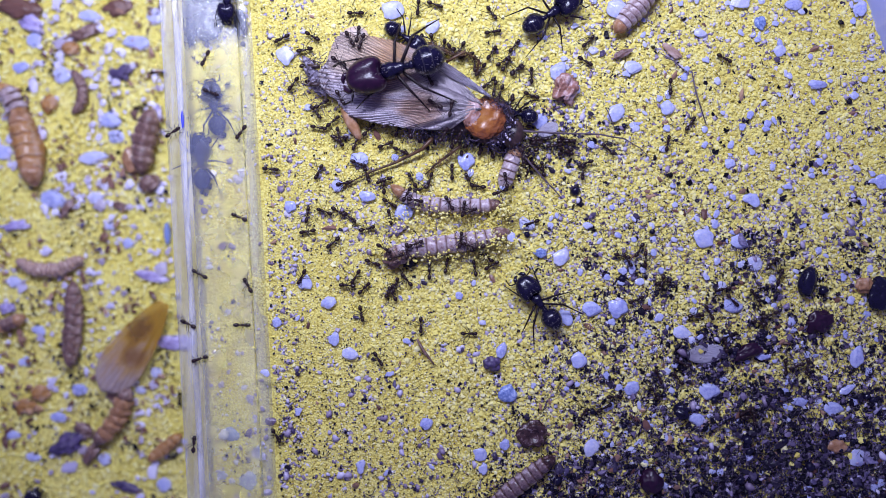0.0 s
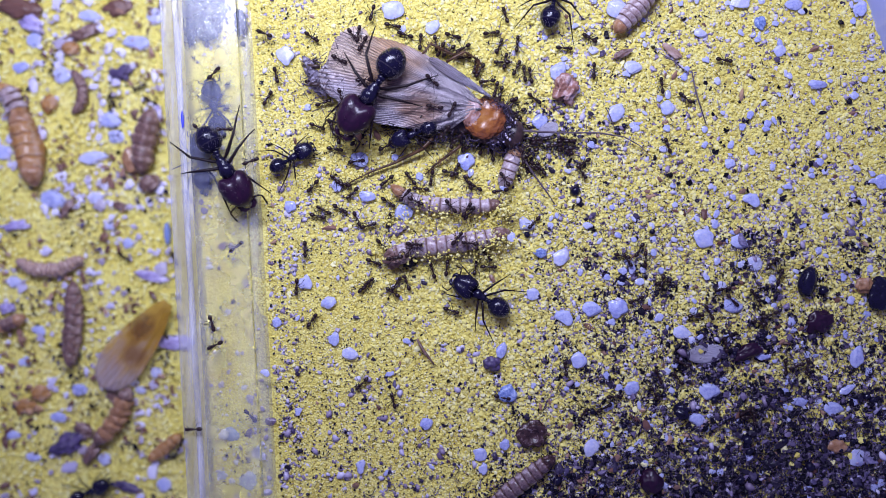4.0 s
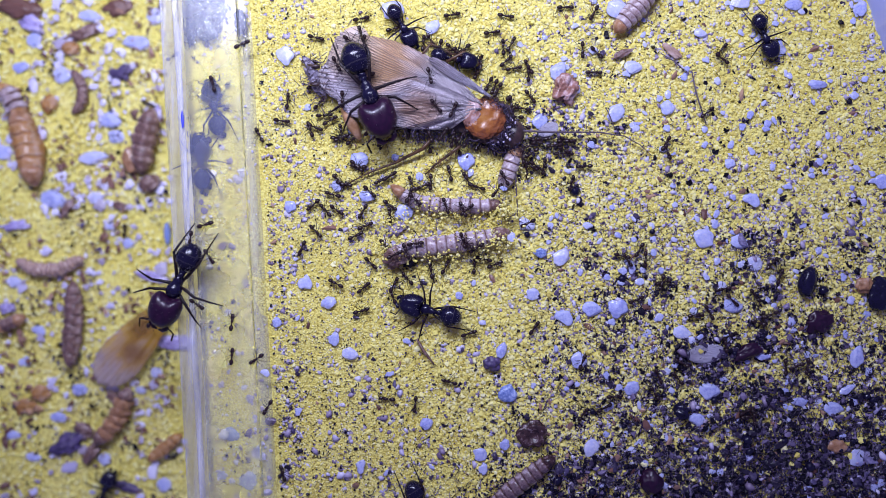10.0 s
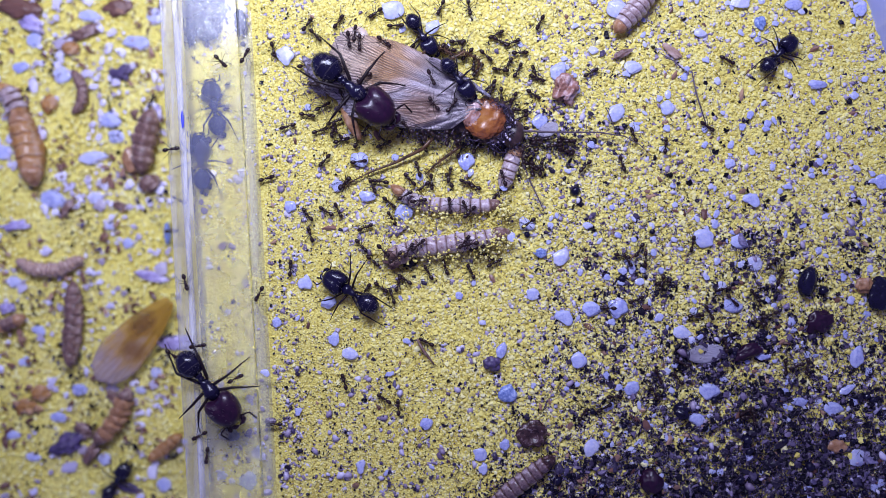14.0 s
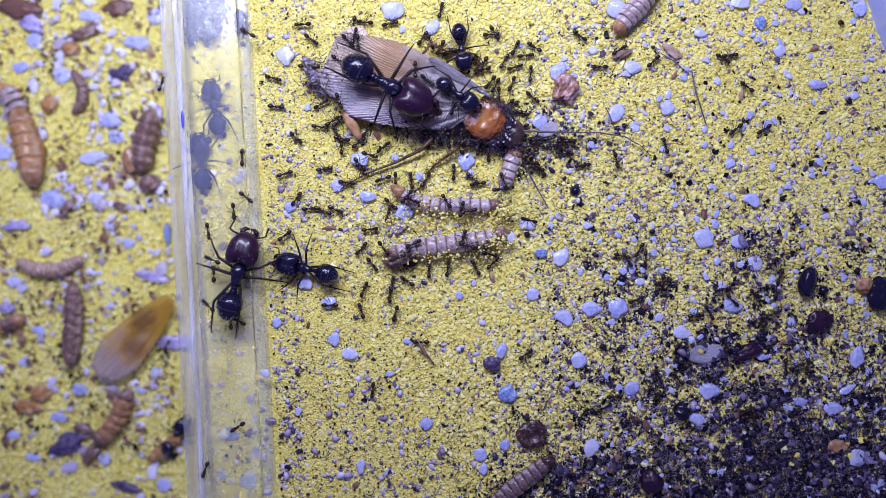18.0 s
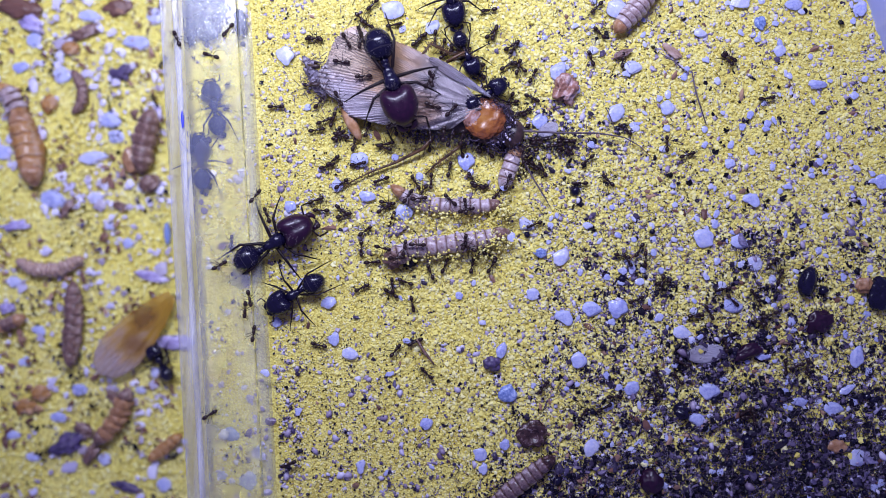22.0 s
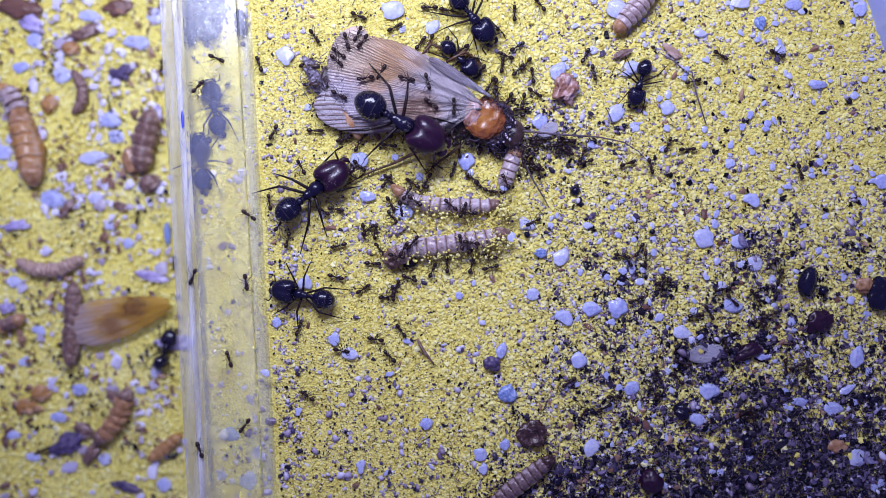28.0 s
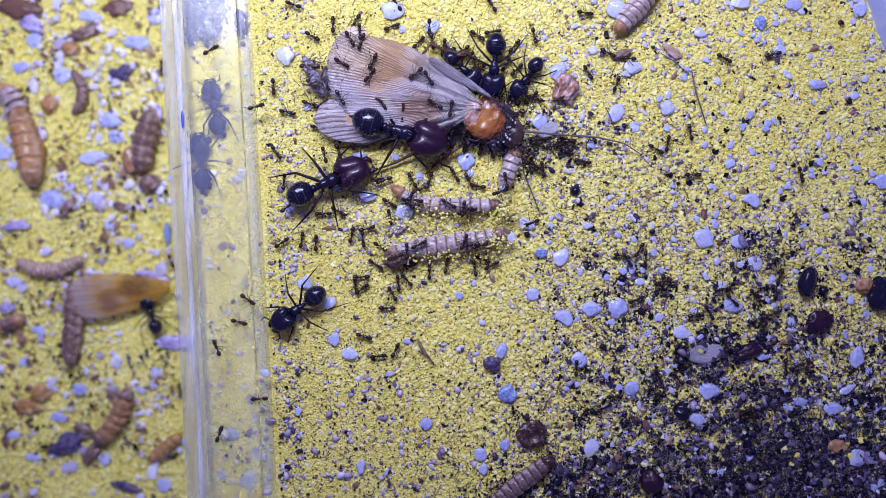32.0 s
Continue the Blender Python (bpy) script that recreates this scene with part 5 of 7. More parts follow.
def cockroach():
    roach = tagged(new("cockroach"), "dead tan cockroach with an orange pronotum and ragged wings", "cockroach")
    home = spot(735, 178)
    roach.location = home
    at = lambda u, v, h: spot(u, v, h) - home
    turn = Matrix.Rotation(radians(-15.6), 4, "Z")
    q = SQUARE
    body = blob((125 * q, 38 * q, 12 * q), (0, 0, 0), 4, lambda p: Vector((p.x, p.y * (1 - 0.25 * max(0, p.x)), p.z)) * (1 + 0.06 * noise.noise(p * 6)))
    part("body", body, ROACH, roach, "dark chewed body", Matrix.Translation(at(752, 190, 1.2)) @ turn)
    for i in range(5):
        x = -95 - i * 17
        bm = tube([(-9 * q, 0, 0), (-5 * q, 0, 0), (5 * q, 0, 0), (9 * q, 0, 0)], [k * q * (36 - i * 5) for k in (0.8, 1, 1, 0.85)], 14)
        for w in bm.verts:
            w.co.z *= 0.28
        part("abdomen_ring", bm, BELLY if i < 3 else ROACH, roach, "", Matrix.Translation(at(735 + x * 0.963, 180 + x * 0.27, 0.8)) @ turn)
    # A lobe of the wing, built as a separate rounded lump.
    part("abdomen_lobe", blob((27 * q, 33 * q, 9 * q), sub=4, shape=lambda p: p * (1 + 0.12 * noise.noise(p * 2.5) + 0.04 * noise.noise(p * 9))), LOBE, roach, "pale beige lobe of a wing", Matrix.Translation(at(626, 80, 1.5)) @ Matrix.Rotation(radians(-20), 4, "Z"))
    lobe = tube([(0, 6 * q, 0), (5 * q, -6 * q, 0), (9 * q, -16 * q, -1 * q), (14 * q, -26 * q, -3 * q), (19 * q, -36 * q, -5 * q), (24 * q, -45 * q, -8 * q), (26 * q, -50 * q, -10 * q)], [7 * q, 9.5 * q, 10.5 * q, 10 * q, 8.5 * q, 6 * q, 3 * q], 14)
    for w in lobe.verts:
        w.co += w.co.normalized() * 3.5 * q * noise.noise(w.co / (7 * q))
    part("tail_lobe", lobe, BELLY, roach, "torn tan lobe of the abdomen", Matrix.Translation(at(610, 196, 1.2)))
    fan_pivot = at(838, 196, 1.6)
    turned = lambda a: Matrix.Rotation(radians(a), 4, "Z")
    hind = part("hindwing", wing_mesh("hindwing", 280, 46, HINDWING, 4, 0.1, 0.8), HINDWING, roach, "clear amber hind wing with fine veins", Matrix.Translation(fan_pivot) @ turned(164.4 + 1))
    part("hindwing", fan_wing(), FAN_WING, roach, "spread lavender hind wing with fine radial veins and a tan corner", Matrix.Translation(at(HINGE[0], HINGE[1], FAN_TOP)) @ turned(180))
    part("forewing", wing_mesh("forewing", 124, 9, FOREWING, 3, 0.05), FOREWING, roach, "narrow bluish folded fore wing", Matrix.Translation(at(868, 172, 3.5)) @ turned(147.5) @ Matrix.Rotation(radians(-9), 4, "X"))
    shield = lambda p: Vector((p.x * (1 - 0.12 * p.y * p.y), p.y, p.z * (1 + 0.25 * noise.noise(p * 3)))) * (1 + 0.04 * noise.noise(p * 4))
    part("pronotum_rim", blob((43 * q, 40 * q, 10 * q), sub=4, shape=lambda p: shield(p) * (1 + 0.2 * noise.noise(p * 7) + 0.1 * noise.noise(p * 17))), ROACH, roach, "dull chewed rim of the pronotum", Matrix.Translation(at(866, 214, 2.3)) @ turn)
    part("pronotum", blob((37 * q, 35 * q, 6 * q), sub=5, shape=lambda p: Vector((1, 1, 1 - 0.35 * math.exp(-4 * (p.x ** 2 + p.y ** 2)))) * shield(p) * (1 + 0.09 * noise.noise(p * 5) + 0.05 * noise.noise(p * 12))), PLATE, roach, "glossy orange pronotum", Matrix.Translation(at(858, 211, 2.9)) @ turn)
    part("collar", blob((15 * q, 26 * q, 6 * q), sub=4, shape=lambda p: p * (1 + 0.25 * noise.noise(p * 4))), SKIN, roach, "pale torn collar at the wing hinge", Matrix.Translation(at(836, 200, 3.0)) @ turn)
    head = part("head", blob((20 * q, 26 * q, 18 * q), sub=3, shape=shield), ROACH, roach, "dark head", Matrix.Translation(at(908, 238, 1.4)) @ turn)
    # legs
    def leg(line, radii, label=""):
        pts = [at(u, v, h) for u, v, h in line]
        bm = tube([p - pts[0] for p in pts], [0.55 * r * q for r in radii], 7)
        for i in range(70):
            k = 0.15 + 0.8 * i / 70
            j = min(int(k * (len(pts) - 1)), len(pts) - 2)
            p = pts[j].lerp(pts[j + 1], k * (len(pts) - 1) - j) - pts[0]
            out = Vector((random.uniform(-1, 1), random.uniform(-1, 1), 0.2)).normalized() * 9 * q
            tube([p, p + out], [0.9 * q, 0.3 * q], 3, bm)
        part("leg", bm, LEGS, roach, label, Matrix.Translation(pts[0]))
    leg([(765, 245, 1.8), (748, 264, 1.2), (700, 288, 0.5), (655, 305, 0.4), (622, 322, 0.2), (592, 342, 0.2)], [7, 6, 4.5, 3.2, 2, 1.2])
    leg([(815, 258, 1.6), (795, 274, 0.9), (770, 292, 0.4), (752, 310, 0.2)], [6, 5, 3, 1.2])
    leg([(790, 110, 2.0), (822, 92, 1.4), (848, 108, 0.8), (842, 135, 0.4)], [5, 4.5, 3.5, 2])
    leg([(745, 100, 2.0), (762, 78, 1.4), (800, 96, 0.8), (826, 98, 0.4)], [5, 4.5, 3.5, 2])
    leg([(905, 258, 1.4), (925, 275, 0.8), (918, 300, 0.3)], [5, 4, 1.5])
    feelers = []
    for base_at, line, r in (((925, 232, 2.0), [(985, 236, 1.6), (1060, 238, 1.2), (1105, 246, 1.0), (1132, 262, 0.8), (1152, 282, 0.4)], 2.3),
                             ((912, 258, 1.8), [(930, 280, 1.4), (958, 312, 1.0), (980, 335, 0.7), (995, 352, 0.4)], 2.8)):
        o = at(*base_at)
        pts = [Vector((0, 0, 0))] + [at(*p) - o for p in line]
        fine = []
        for a, b in zip(pts, pts[1:]):
            fine += [a.lerp(b, k / 6) for k in range(6)]
        fine.append(pts[-1])
        n = len(fine)
        bm = tube(fine, [r * q * (1 - 0.75 * i / n) * (1.0 if i % 2 else 0.78) for i in range(n)], 6)
        feelers.append(part("antenna", bm, FEELER, roach, "long ringed antenna", Matrix.Translation(o)))
    for v in (118, 150):
        part("cercus", tube([(0, 0, 0), (-10 * q, 0, 0), (-22 * q, 4 * q, -3 * q)], [4 * q, 4 * q, 1 * q], 7), ROACH, roach, "", Matrix.Translation(at(566, v, 1.6)))
    return roach, hind, feelers


ROACH_THING, FAN, FEELERS = cockroach()


def lone_wing():
    ob = tagged(new("torn_wing", wing_mesh("torn_wing", 215, 46, AMBER, 7, 0.06, 0.7)), "torn amber cockroach wing dragged along by workers", "wing")
    return ob


LONE_WING = lone_wing()


# ---- ants ----
def ant(name, span, head, gaster, reach, head_mat, body_mat, label, fine=3, group="ants"):
    """An ant facing +x, its feet at z = 0. span: from the middle of the head to the middle of the gaster; head, gaster: half
    length, width and height; reach: of the middle leg. All in mm."""
    thing = tagged(new(name), label, "ant", group)
    s = span * MM
    lift = 0.25 * s + 0.3 * gaster[2] * MM * 0.3
    hx, gx = 0.51 * s, -0.49 * s
    hh = [x * MM for x in head]
    gg = [x * MM for x in gaster]

    def skull(p):
        q = p.copy()
        q.y *= 1.0 - 0.36 * max(0, p.x) + 0.16 * max(0, -p.x)
        if fine > 2:
            back = max(0.0, -p.x)
            q.x += 0.40 * back * math.exp(-(p.y / 0.34) ** 2)
            q.z -= 0.10 * math.exp(-(p.y / 0.12) ** 2) * max(0, p.z)
        q.x = math.copysign(abs(q.x) ** 0.72, q.x)
        q.y = math.copysign(abs(q.y) ** 0.8, q.y)
        return q
    skull_part = part("head", blob(hh, sub=fine, shape=skull), head_mat, thing, "", Matrix.Translation((hx, 0, lift + 0.1 * hh[2])) @ Matrix.Rotation(radians(12), 4, "Y"))

    def chest(p):
        neck = 1 - 0.30 * math.exp(-((p.x + 0.15) / 0.16) ** 2)
        return Vector((p.x, p.y * (1 + 0.35 * p.x) * neck, p.z * (1 + 0.12 * math.sin(p.x * 5)) * neck))
    tx0, tx1 = gx + gg[0] * 0.95 + 0.10 * s, hx - hh[0] * 0.72
    part("thorax", blob(((tx1 - tx0) / 2 * 1.08, 0.13 * s, 0.12 * s), ((tx0 + tx1) / 2, 0, lift), max(2, fine - 1), chest), body_mat, thing)
    waist = blob((0.05 * s, 0.06 * s, 0.07 * s), (tx0 - 0.01 * s, 0, lift - 0.01 * s), 2)
    blob((0.055 * s, 0.075 * s, 0.07 * s), (tx0 - 0.075 * s, 0, lift - 0.01 * s), 2, None, waist)
    part("waist", waist, body_mat, thing)

    def belly(p):
        q = p.copy()
        q.y *= 1 + 0.12 * p.x
        if fine > 2:
            q *= 1 - 0.05 * max(0.0, math.sin(p.x * 11 + 0.6)) ** 12
        return q
    rear = part("gaster", blob(gg, sub=fine, shape=belly), GASTER if fine > 2 else body_mat, thing, "", Matrix.Translation((gx, 0, lift + 0.05 * gg[2])))
    if fine > 2:
        r = random.Random(int(span * 10))
        for half, over, count in ((gg, rear, 70), (hh, skull_part, 34)):
            fuzz = bmesh.new()
            for _ in range(count):
                way = Vector((r.uniform(-1, 0.9), r.uniform(-1, 1), r.uniform(0.0, 1))).normalized()
                root = Vector((way.x * half[0], way.y * half[1], way.z * half[2])) * 0.97
                tip = root + (way + Vector((-0.7, 0, 0.1))).normalized() * half[1] * r.uniform(0.16, 0.30)
                tube([root, tip], [0.013 * half[1], 0.005 * half[1]], 3, fuzz)
            part("fuzz", fuzz, HAIR, over, "short pale bristles")
        for side in (1, -1):
            part("spine", tube([(tx0 + 0.05 * s, side * 0.04 * s, lift + 0.07 * s), (tx0 - 0.01 * s, side * 0.06 * s, lift + 0.14 * s)], [0.016 * s, 0.004 * s], 5), body_mat, thing)
    thick = (0.020 if fine > 2 else 0.015) * s
    for side in (1, -1):
        for k, (x, a, far) in enumerate(((0.72, 52, 0.92), (0.45, 95, 0.95), (0.2, 142, 1.25))):
            o = Vector((tx0 + (tx1 - tx0) * x, side * 0.06 * s, lift - 0.03 * s))
            way = Vector((math.cos(radians(a)), side * math.sin(radians(a)), 0))
            bent = Vector((math.cos(radians(a + (24 if k == 2 else -18 if k == 0 else 10))), side * math.sin(radians(a + (24 if k == 2 else -18 if k == 0 else 10))), 0))
            r = reach * MM * far
            pts = [Vector((0, 0, 0)), way * r * 0.12, way * r * 0.48 + Vector((0, 0, 0.16 * r)), way * r * 0.48 + bent * r * 0.34 + Vector((0, 0, -0.05 * r))]
            foot = way * r * 0.48 + bent * r * 0.62
            pts += [Vector((foot.x, foot.y, 0.012 * s - o.z))]
            part("leg", tube(pts, [thick * 1.2, thick * 1.6, thick * 1.25, thick * 0.75, thick * 0.4], 5 if fine > 2 else 4), LIMB, thing, "", Matrix.Translation(o))
        o = Vector((hh[0] * 0.72, side * hh[1] * 0.38, hh[2] * 0.25))
        pts = [Vector((0, 0, 0)), Vector((0.04 * s, side * 0.16 * s, 0.03 * s)), Vector((0.07 * s, side * 0.21 * s, 0.02 * s)), Vector((0.24 * s, side * 0.20 * s, -0.06 * s))]
        part("antenna", tube(pts, [thick * 0.8, thick * 0.8, thick * 0.75, thick * 0.8], 4), LIMB, skull_part, "", Matrix.Translation(o))
        if fine > 2:
            o = Vector((hh[0] * 0.86, side * hh[1] * 0.42, -hh[2] * 0.2))
            pts = [Vector((0, 0, 0)), Vector((0.2, side * 0.02, 0)) * hh[0], Vector((0.34, -side * 0.12, 0)) * hh[0], Vector((0.36, -side * 0.34, 0)) * hh[0]]
            part("mandible", tube(pts, [0.16 * hh[0], 0.16 * hh[0], 0.12 * hh[0], 0.04 * hh[0]], 6), head_mat, skull_part, "", Matrix.Translation(o))
            part("eye", blob([0.07 * hh[0]] * 3, (hh[0] * 0.35, side * hh[1] * 0.82, hh[2] * 0.3), 1), BLACK, skull_part)
    return thing


def make_ants():
    made = {}
    made["titan"] = ant("soldier_ant", 9.2, (2.98, 2.62, 1.95), (2.42, 2.10, 1.9), 6.7, MAROON, BLACK, "huge glossy black soldier ant with a maroon head", 4, "soldier ants")
    made["giant"] = ant("soldier_ant", 8.35, (2.70, 2.32, 1.75), (2.1, 1.85, 1.7), 6.2, MAROON, BLACK, "huge glossy black soldier ant with a maroon head", 4, "soldier ants")
    made["big"] = ant("major_ant", 6.0, (1.95, 1.76, 1.3), (1.75, 1.5, 1.4), 5.0, BLACK, BLACK, "large glossy black major ant on the grit", 4, "major ants")
    made["medium"] = ant("media_ant", 4.5, (1.45, 1.32, 1.0), (1.3, 1.15, 1.1), 3.9, BLACK, BLACK, "mid-sized glossy black media ant", 3, "media ants")
    made["small"] = ant("worker_ant", 1.8, (0.36, 0.30, 0.27), (0.45, 0.32, 0.31), 1.6, MINOR, MINOR, "tiny dark brown worker ant", 2, "worker ants")
    return made


ANTS = make_ants()


def stand(u, v, angle, h):
    return Matrix.Translation(spot(u, v, h)) @ Matrix.Rotation(angle, 4, "Z")


def flatten(rows):
    """Angles made to run on without a jump."""
    out = []
    for t, u, v, a in rows:
        if out:
            while a - out[-1][3] > math.pi:
                a -= 2 * math.pi
            while a - out[-1][3] < -math.pi:
                a += 2 * math.pi
        out.append((t, u, v, a))
    return out


def with_middles(rows):
    """A row between two rows that turn by more than 70 degrees."""
    out = [rows[0]]
    for b in rows[1:]:
        a = out[-1]
        n = int(abs(b[3] - a[3]) / radians(70)) + 1
        for k in range(1, n + 1):
            out.append(tuple(x + (y - x) * k / n for x, y in zip(a, b)))
    return out


def leg_of(thing):
    return [o for o in thing.children if o.name.startswith("leg")]


def step_legs(thing, rows, every):
    """The legs swing by turns while the ant goes, and rest while it stands."""
    moves = []
    for a, b in zip(rows, rows[1:]):
        far = math.hypot(b[1] - a[1], b[2] - a[2]) + 20 * abs(b[3] - a[3])
        moves.append((a[0], b[0], min(1.0, far / max(b[0] - a[0], 0.1) / 22)))
    ticks = [i * every for i in range(int(32 / every) + 1)]
    for k, leg in enumerate(leg_of(thing)):
        place = leg.location.copy()
        last = None
        keys = []
        for i, t in enumerate(ticks):
            go = next((m for a, b, m in moves if a <= t <= b), 0.0)
            swing = 15 * go * (1 if (i + k) % 2 else -1) + 3 * math.sin(k * 2.1 + 0.7 * i) * go
            edge = i in (0, len(ticks) - 1)
            if edge or last is None or abs(swing) > 0.8 or abs(last) > 0.8:
                keys.append((t, Matrix.Translation(place) @ Matrix.Rotation(radians(swing), 4, "Z")))
            last = swing
        walk(leg, keys)


def march(kind, rows, label="", every=0.4):
    """An ant of that kind, keyed by rows of seconds, head u, v and gaster u, v."""
    proto = ANTS[kind]
    thing = copy_thing(proto, pose(0, 0, 0))
    if label:
        thing["label"] = label
    line = []
    for t, hu, hv, gu, gv in rows:
        line.append((t, gu + 0.49 * (hu - gu), gv + 0.49 * (hv - gv), math.atan2(gv - hv, hu - gu)))
    line = with_middles(flatten(line))
    below = min(u for t, u, v, a in line) < 240    # walks on the low floor
    tall = {"titan": 2.1, "giant": 1.9, "big": 1.4, "medium": 1.0}[kind]
    keys = []
    for t, u, v, a in line:
        h = support(u if below else max(u, bar_west(v) + 3), v)
        p = spot(u, v, h + tall)
        p.z = h * MM
        keys.append((t, Matrix.Translation(p) @ Matrix.Rotation(a, 4, "Z")))
    walk(thing, keys)
    step_legs(thing, line, every)
    return line


def escort(line, along, aside, turn):
    """A worker that clings to a marching soldier: how far ahead and aside of its waist, in plan squares, and its turn in degrees."""
    thing = copy_thing(ANTS["small"], pose(0, 0, 0))
    thing["label"] = "tiny dark worker ant clinging to a soldier ant"
    keys = []
    for i, (t, u, v, a) in enumerate(line):
        sway = 4 * math.sin(i * 1.7 + turn)
        x, y = along + sway, aside - 0.6 * sway
        h = support(max(u, bar_west(v) + 3), v) + 1.2
        keys.append((t, stand(u + x * math.cos(a) + y * math.sin(a), v - x * math.sin(a) + y * math.cos(a), a + radians(turn), h)))
    walk(thing, keys)


def roam(rows, angles=None, size=1.0):
    """A worker ant, keyed by rows of seconds, u, v, angle in degrees."""
    thing = copy_thing(ANTS["small"], pose(0, 0, 0))
    line = with_middles(flatten([(t, u, v, radians(a)) for t, u, v, a in rows]))
    if len(line) == 1:
        line.append((32, *line[0][1:]))
    keys = []
    for t, u, v, a in line:
        keys.append((t, stand(u, v, a, support(u, v))))
    walk(thing, keys)
    if len(rows) > 14 or size > 1:
        step_legs(thing, line, 0.5)
    return thing, line


def dead_ants():
    """Dead ants that lie under the clear bar, seen through it."""
    for kind, u, v, a, label in (("big", 382, 195, 100, "dead black ant under the clear bar"), ("big", 358, 290, 95, "dead dark ant under the clear bar")):
        ob = copy_thing(ANTS[kind], stand(u, v, radians(a), 0.25) @ Matrix.Diagonal((0.85, 0.85, 0.34, 1)))
        ob["label"] = label
        for piece in ob.children_recursive:
            piece.material_slots[0].link = "OBJECT"
            piece.material_slots[0].material = NAVY_SHELL


def dead_clusters():
    """Heaps of dead workers in the litter."""
    r = random.Random(17)
    for u, v, n in ((1125, 458, 4), (1165, 505, 3), (1075, 725, 3), (1310, 520, 3), (1380, 470, 2), (1240, 560, 2), (1290, 600, 2), (1360, 560, 3), (1150, 690, 2), (1330, 740, 3), (1420, 640, 3), (1205, 660, 2), (1010, 255, 2), (945, 262, 3), (978, 252, 3), (935, 292, 2), (905, 275, 2)):
        for _ in range(n):
            a, b = u + r.gauss(0, 14), v + r.gauss(0, 11)
            m = Matrix.Translation(spot(a, b, support(a, b) + 0.25)) @ Matrix.Rotation(r.uniform(0, 6.3), 4, "Z") @ Matrix.Rotation(r.uniform(-0.9, 0.9), 4, "X")
            ob = copy_thing(ANTS["small"], m)
            ob["label"] = "dead dark worker ant lying in the litter"
            ob["group"] = "dead worker ants"


dead_clusters()
dead_ants()


def motions():
    soldiers()
    workers()
    walk(FAN, [(0, FAN.matrix_basis.copy()), (25, FAN.matrix_basis.copy()), (27, FAN.matrix_basis @ pose(0, 0, 0, 0, 0, 8)), (28, FAN.matrix_basis @ pose(0, 0, 0, 0, 0, 12)), (30, FAN.matrix_basis @ pose(0, 0, 0, 0, 0, 17)), (32, FAN.matrix_basis @ pose(0, 0, 0, 0, 0, 17))])
    first, second = FEELERS
    here = first.matrix_basis.copy()
    walk(first, [(0, here), (8, here @ pose(0, 0, 0, 0, 0, 1.5)), (21, here @ pose(0, 0, 0, 0, 0, 1)), (28, here @ pose(0, 0, 0, 0, 0, -2)), (32, here @ pose(0, 0, 0, 0, 0, -2.5))])
    here = second.matrix_basis.copy()
    turns = ((0, 0), (3, -7), (8, -8), (10, -40), (12, -28), (14, -18), (19, -14), (23, -9), (25, -1), (28, -13), (30, -22), (32, -22))
    walk(second, [(t, here @ pose(0, 0, 0, 0, 0, a)) for t, a in turns])
    # the torn wing swings round as the workers pull at it
    rows = []
    for t, u0, v0, u1, v1 in ((0, 292, 535, 180, 690), (6, 300, 535, 165, 695), (13, 302, 532, 155, 690), (25, 306, 520, 148, 680), (26.5, 304, 528, 120, 640), (28, 302, 538, 105, 585), (30, 302, 525, 98, 555), (32, 302, 508, 88, 532)):
        rows.append((t, Matrix.Translation(spot(u0, v0, LOW + 1.8)) @ Matrix.Rotation(math.atan2(v0 - v1, u1 - u0), 4, "Z")))
    walk(LONE_WING, rows)


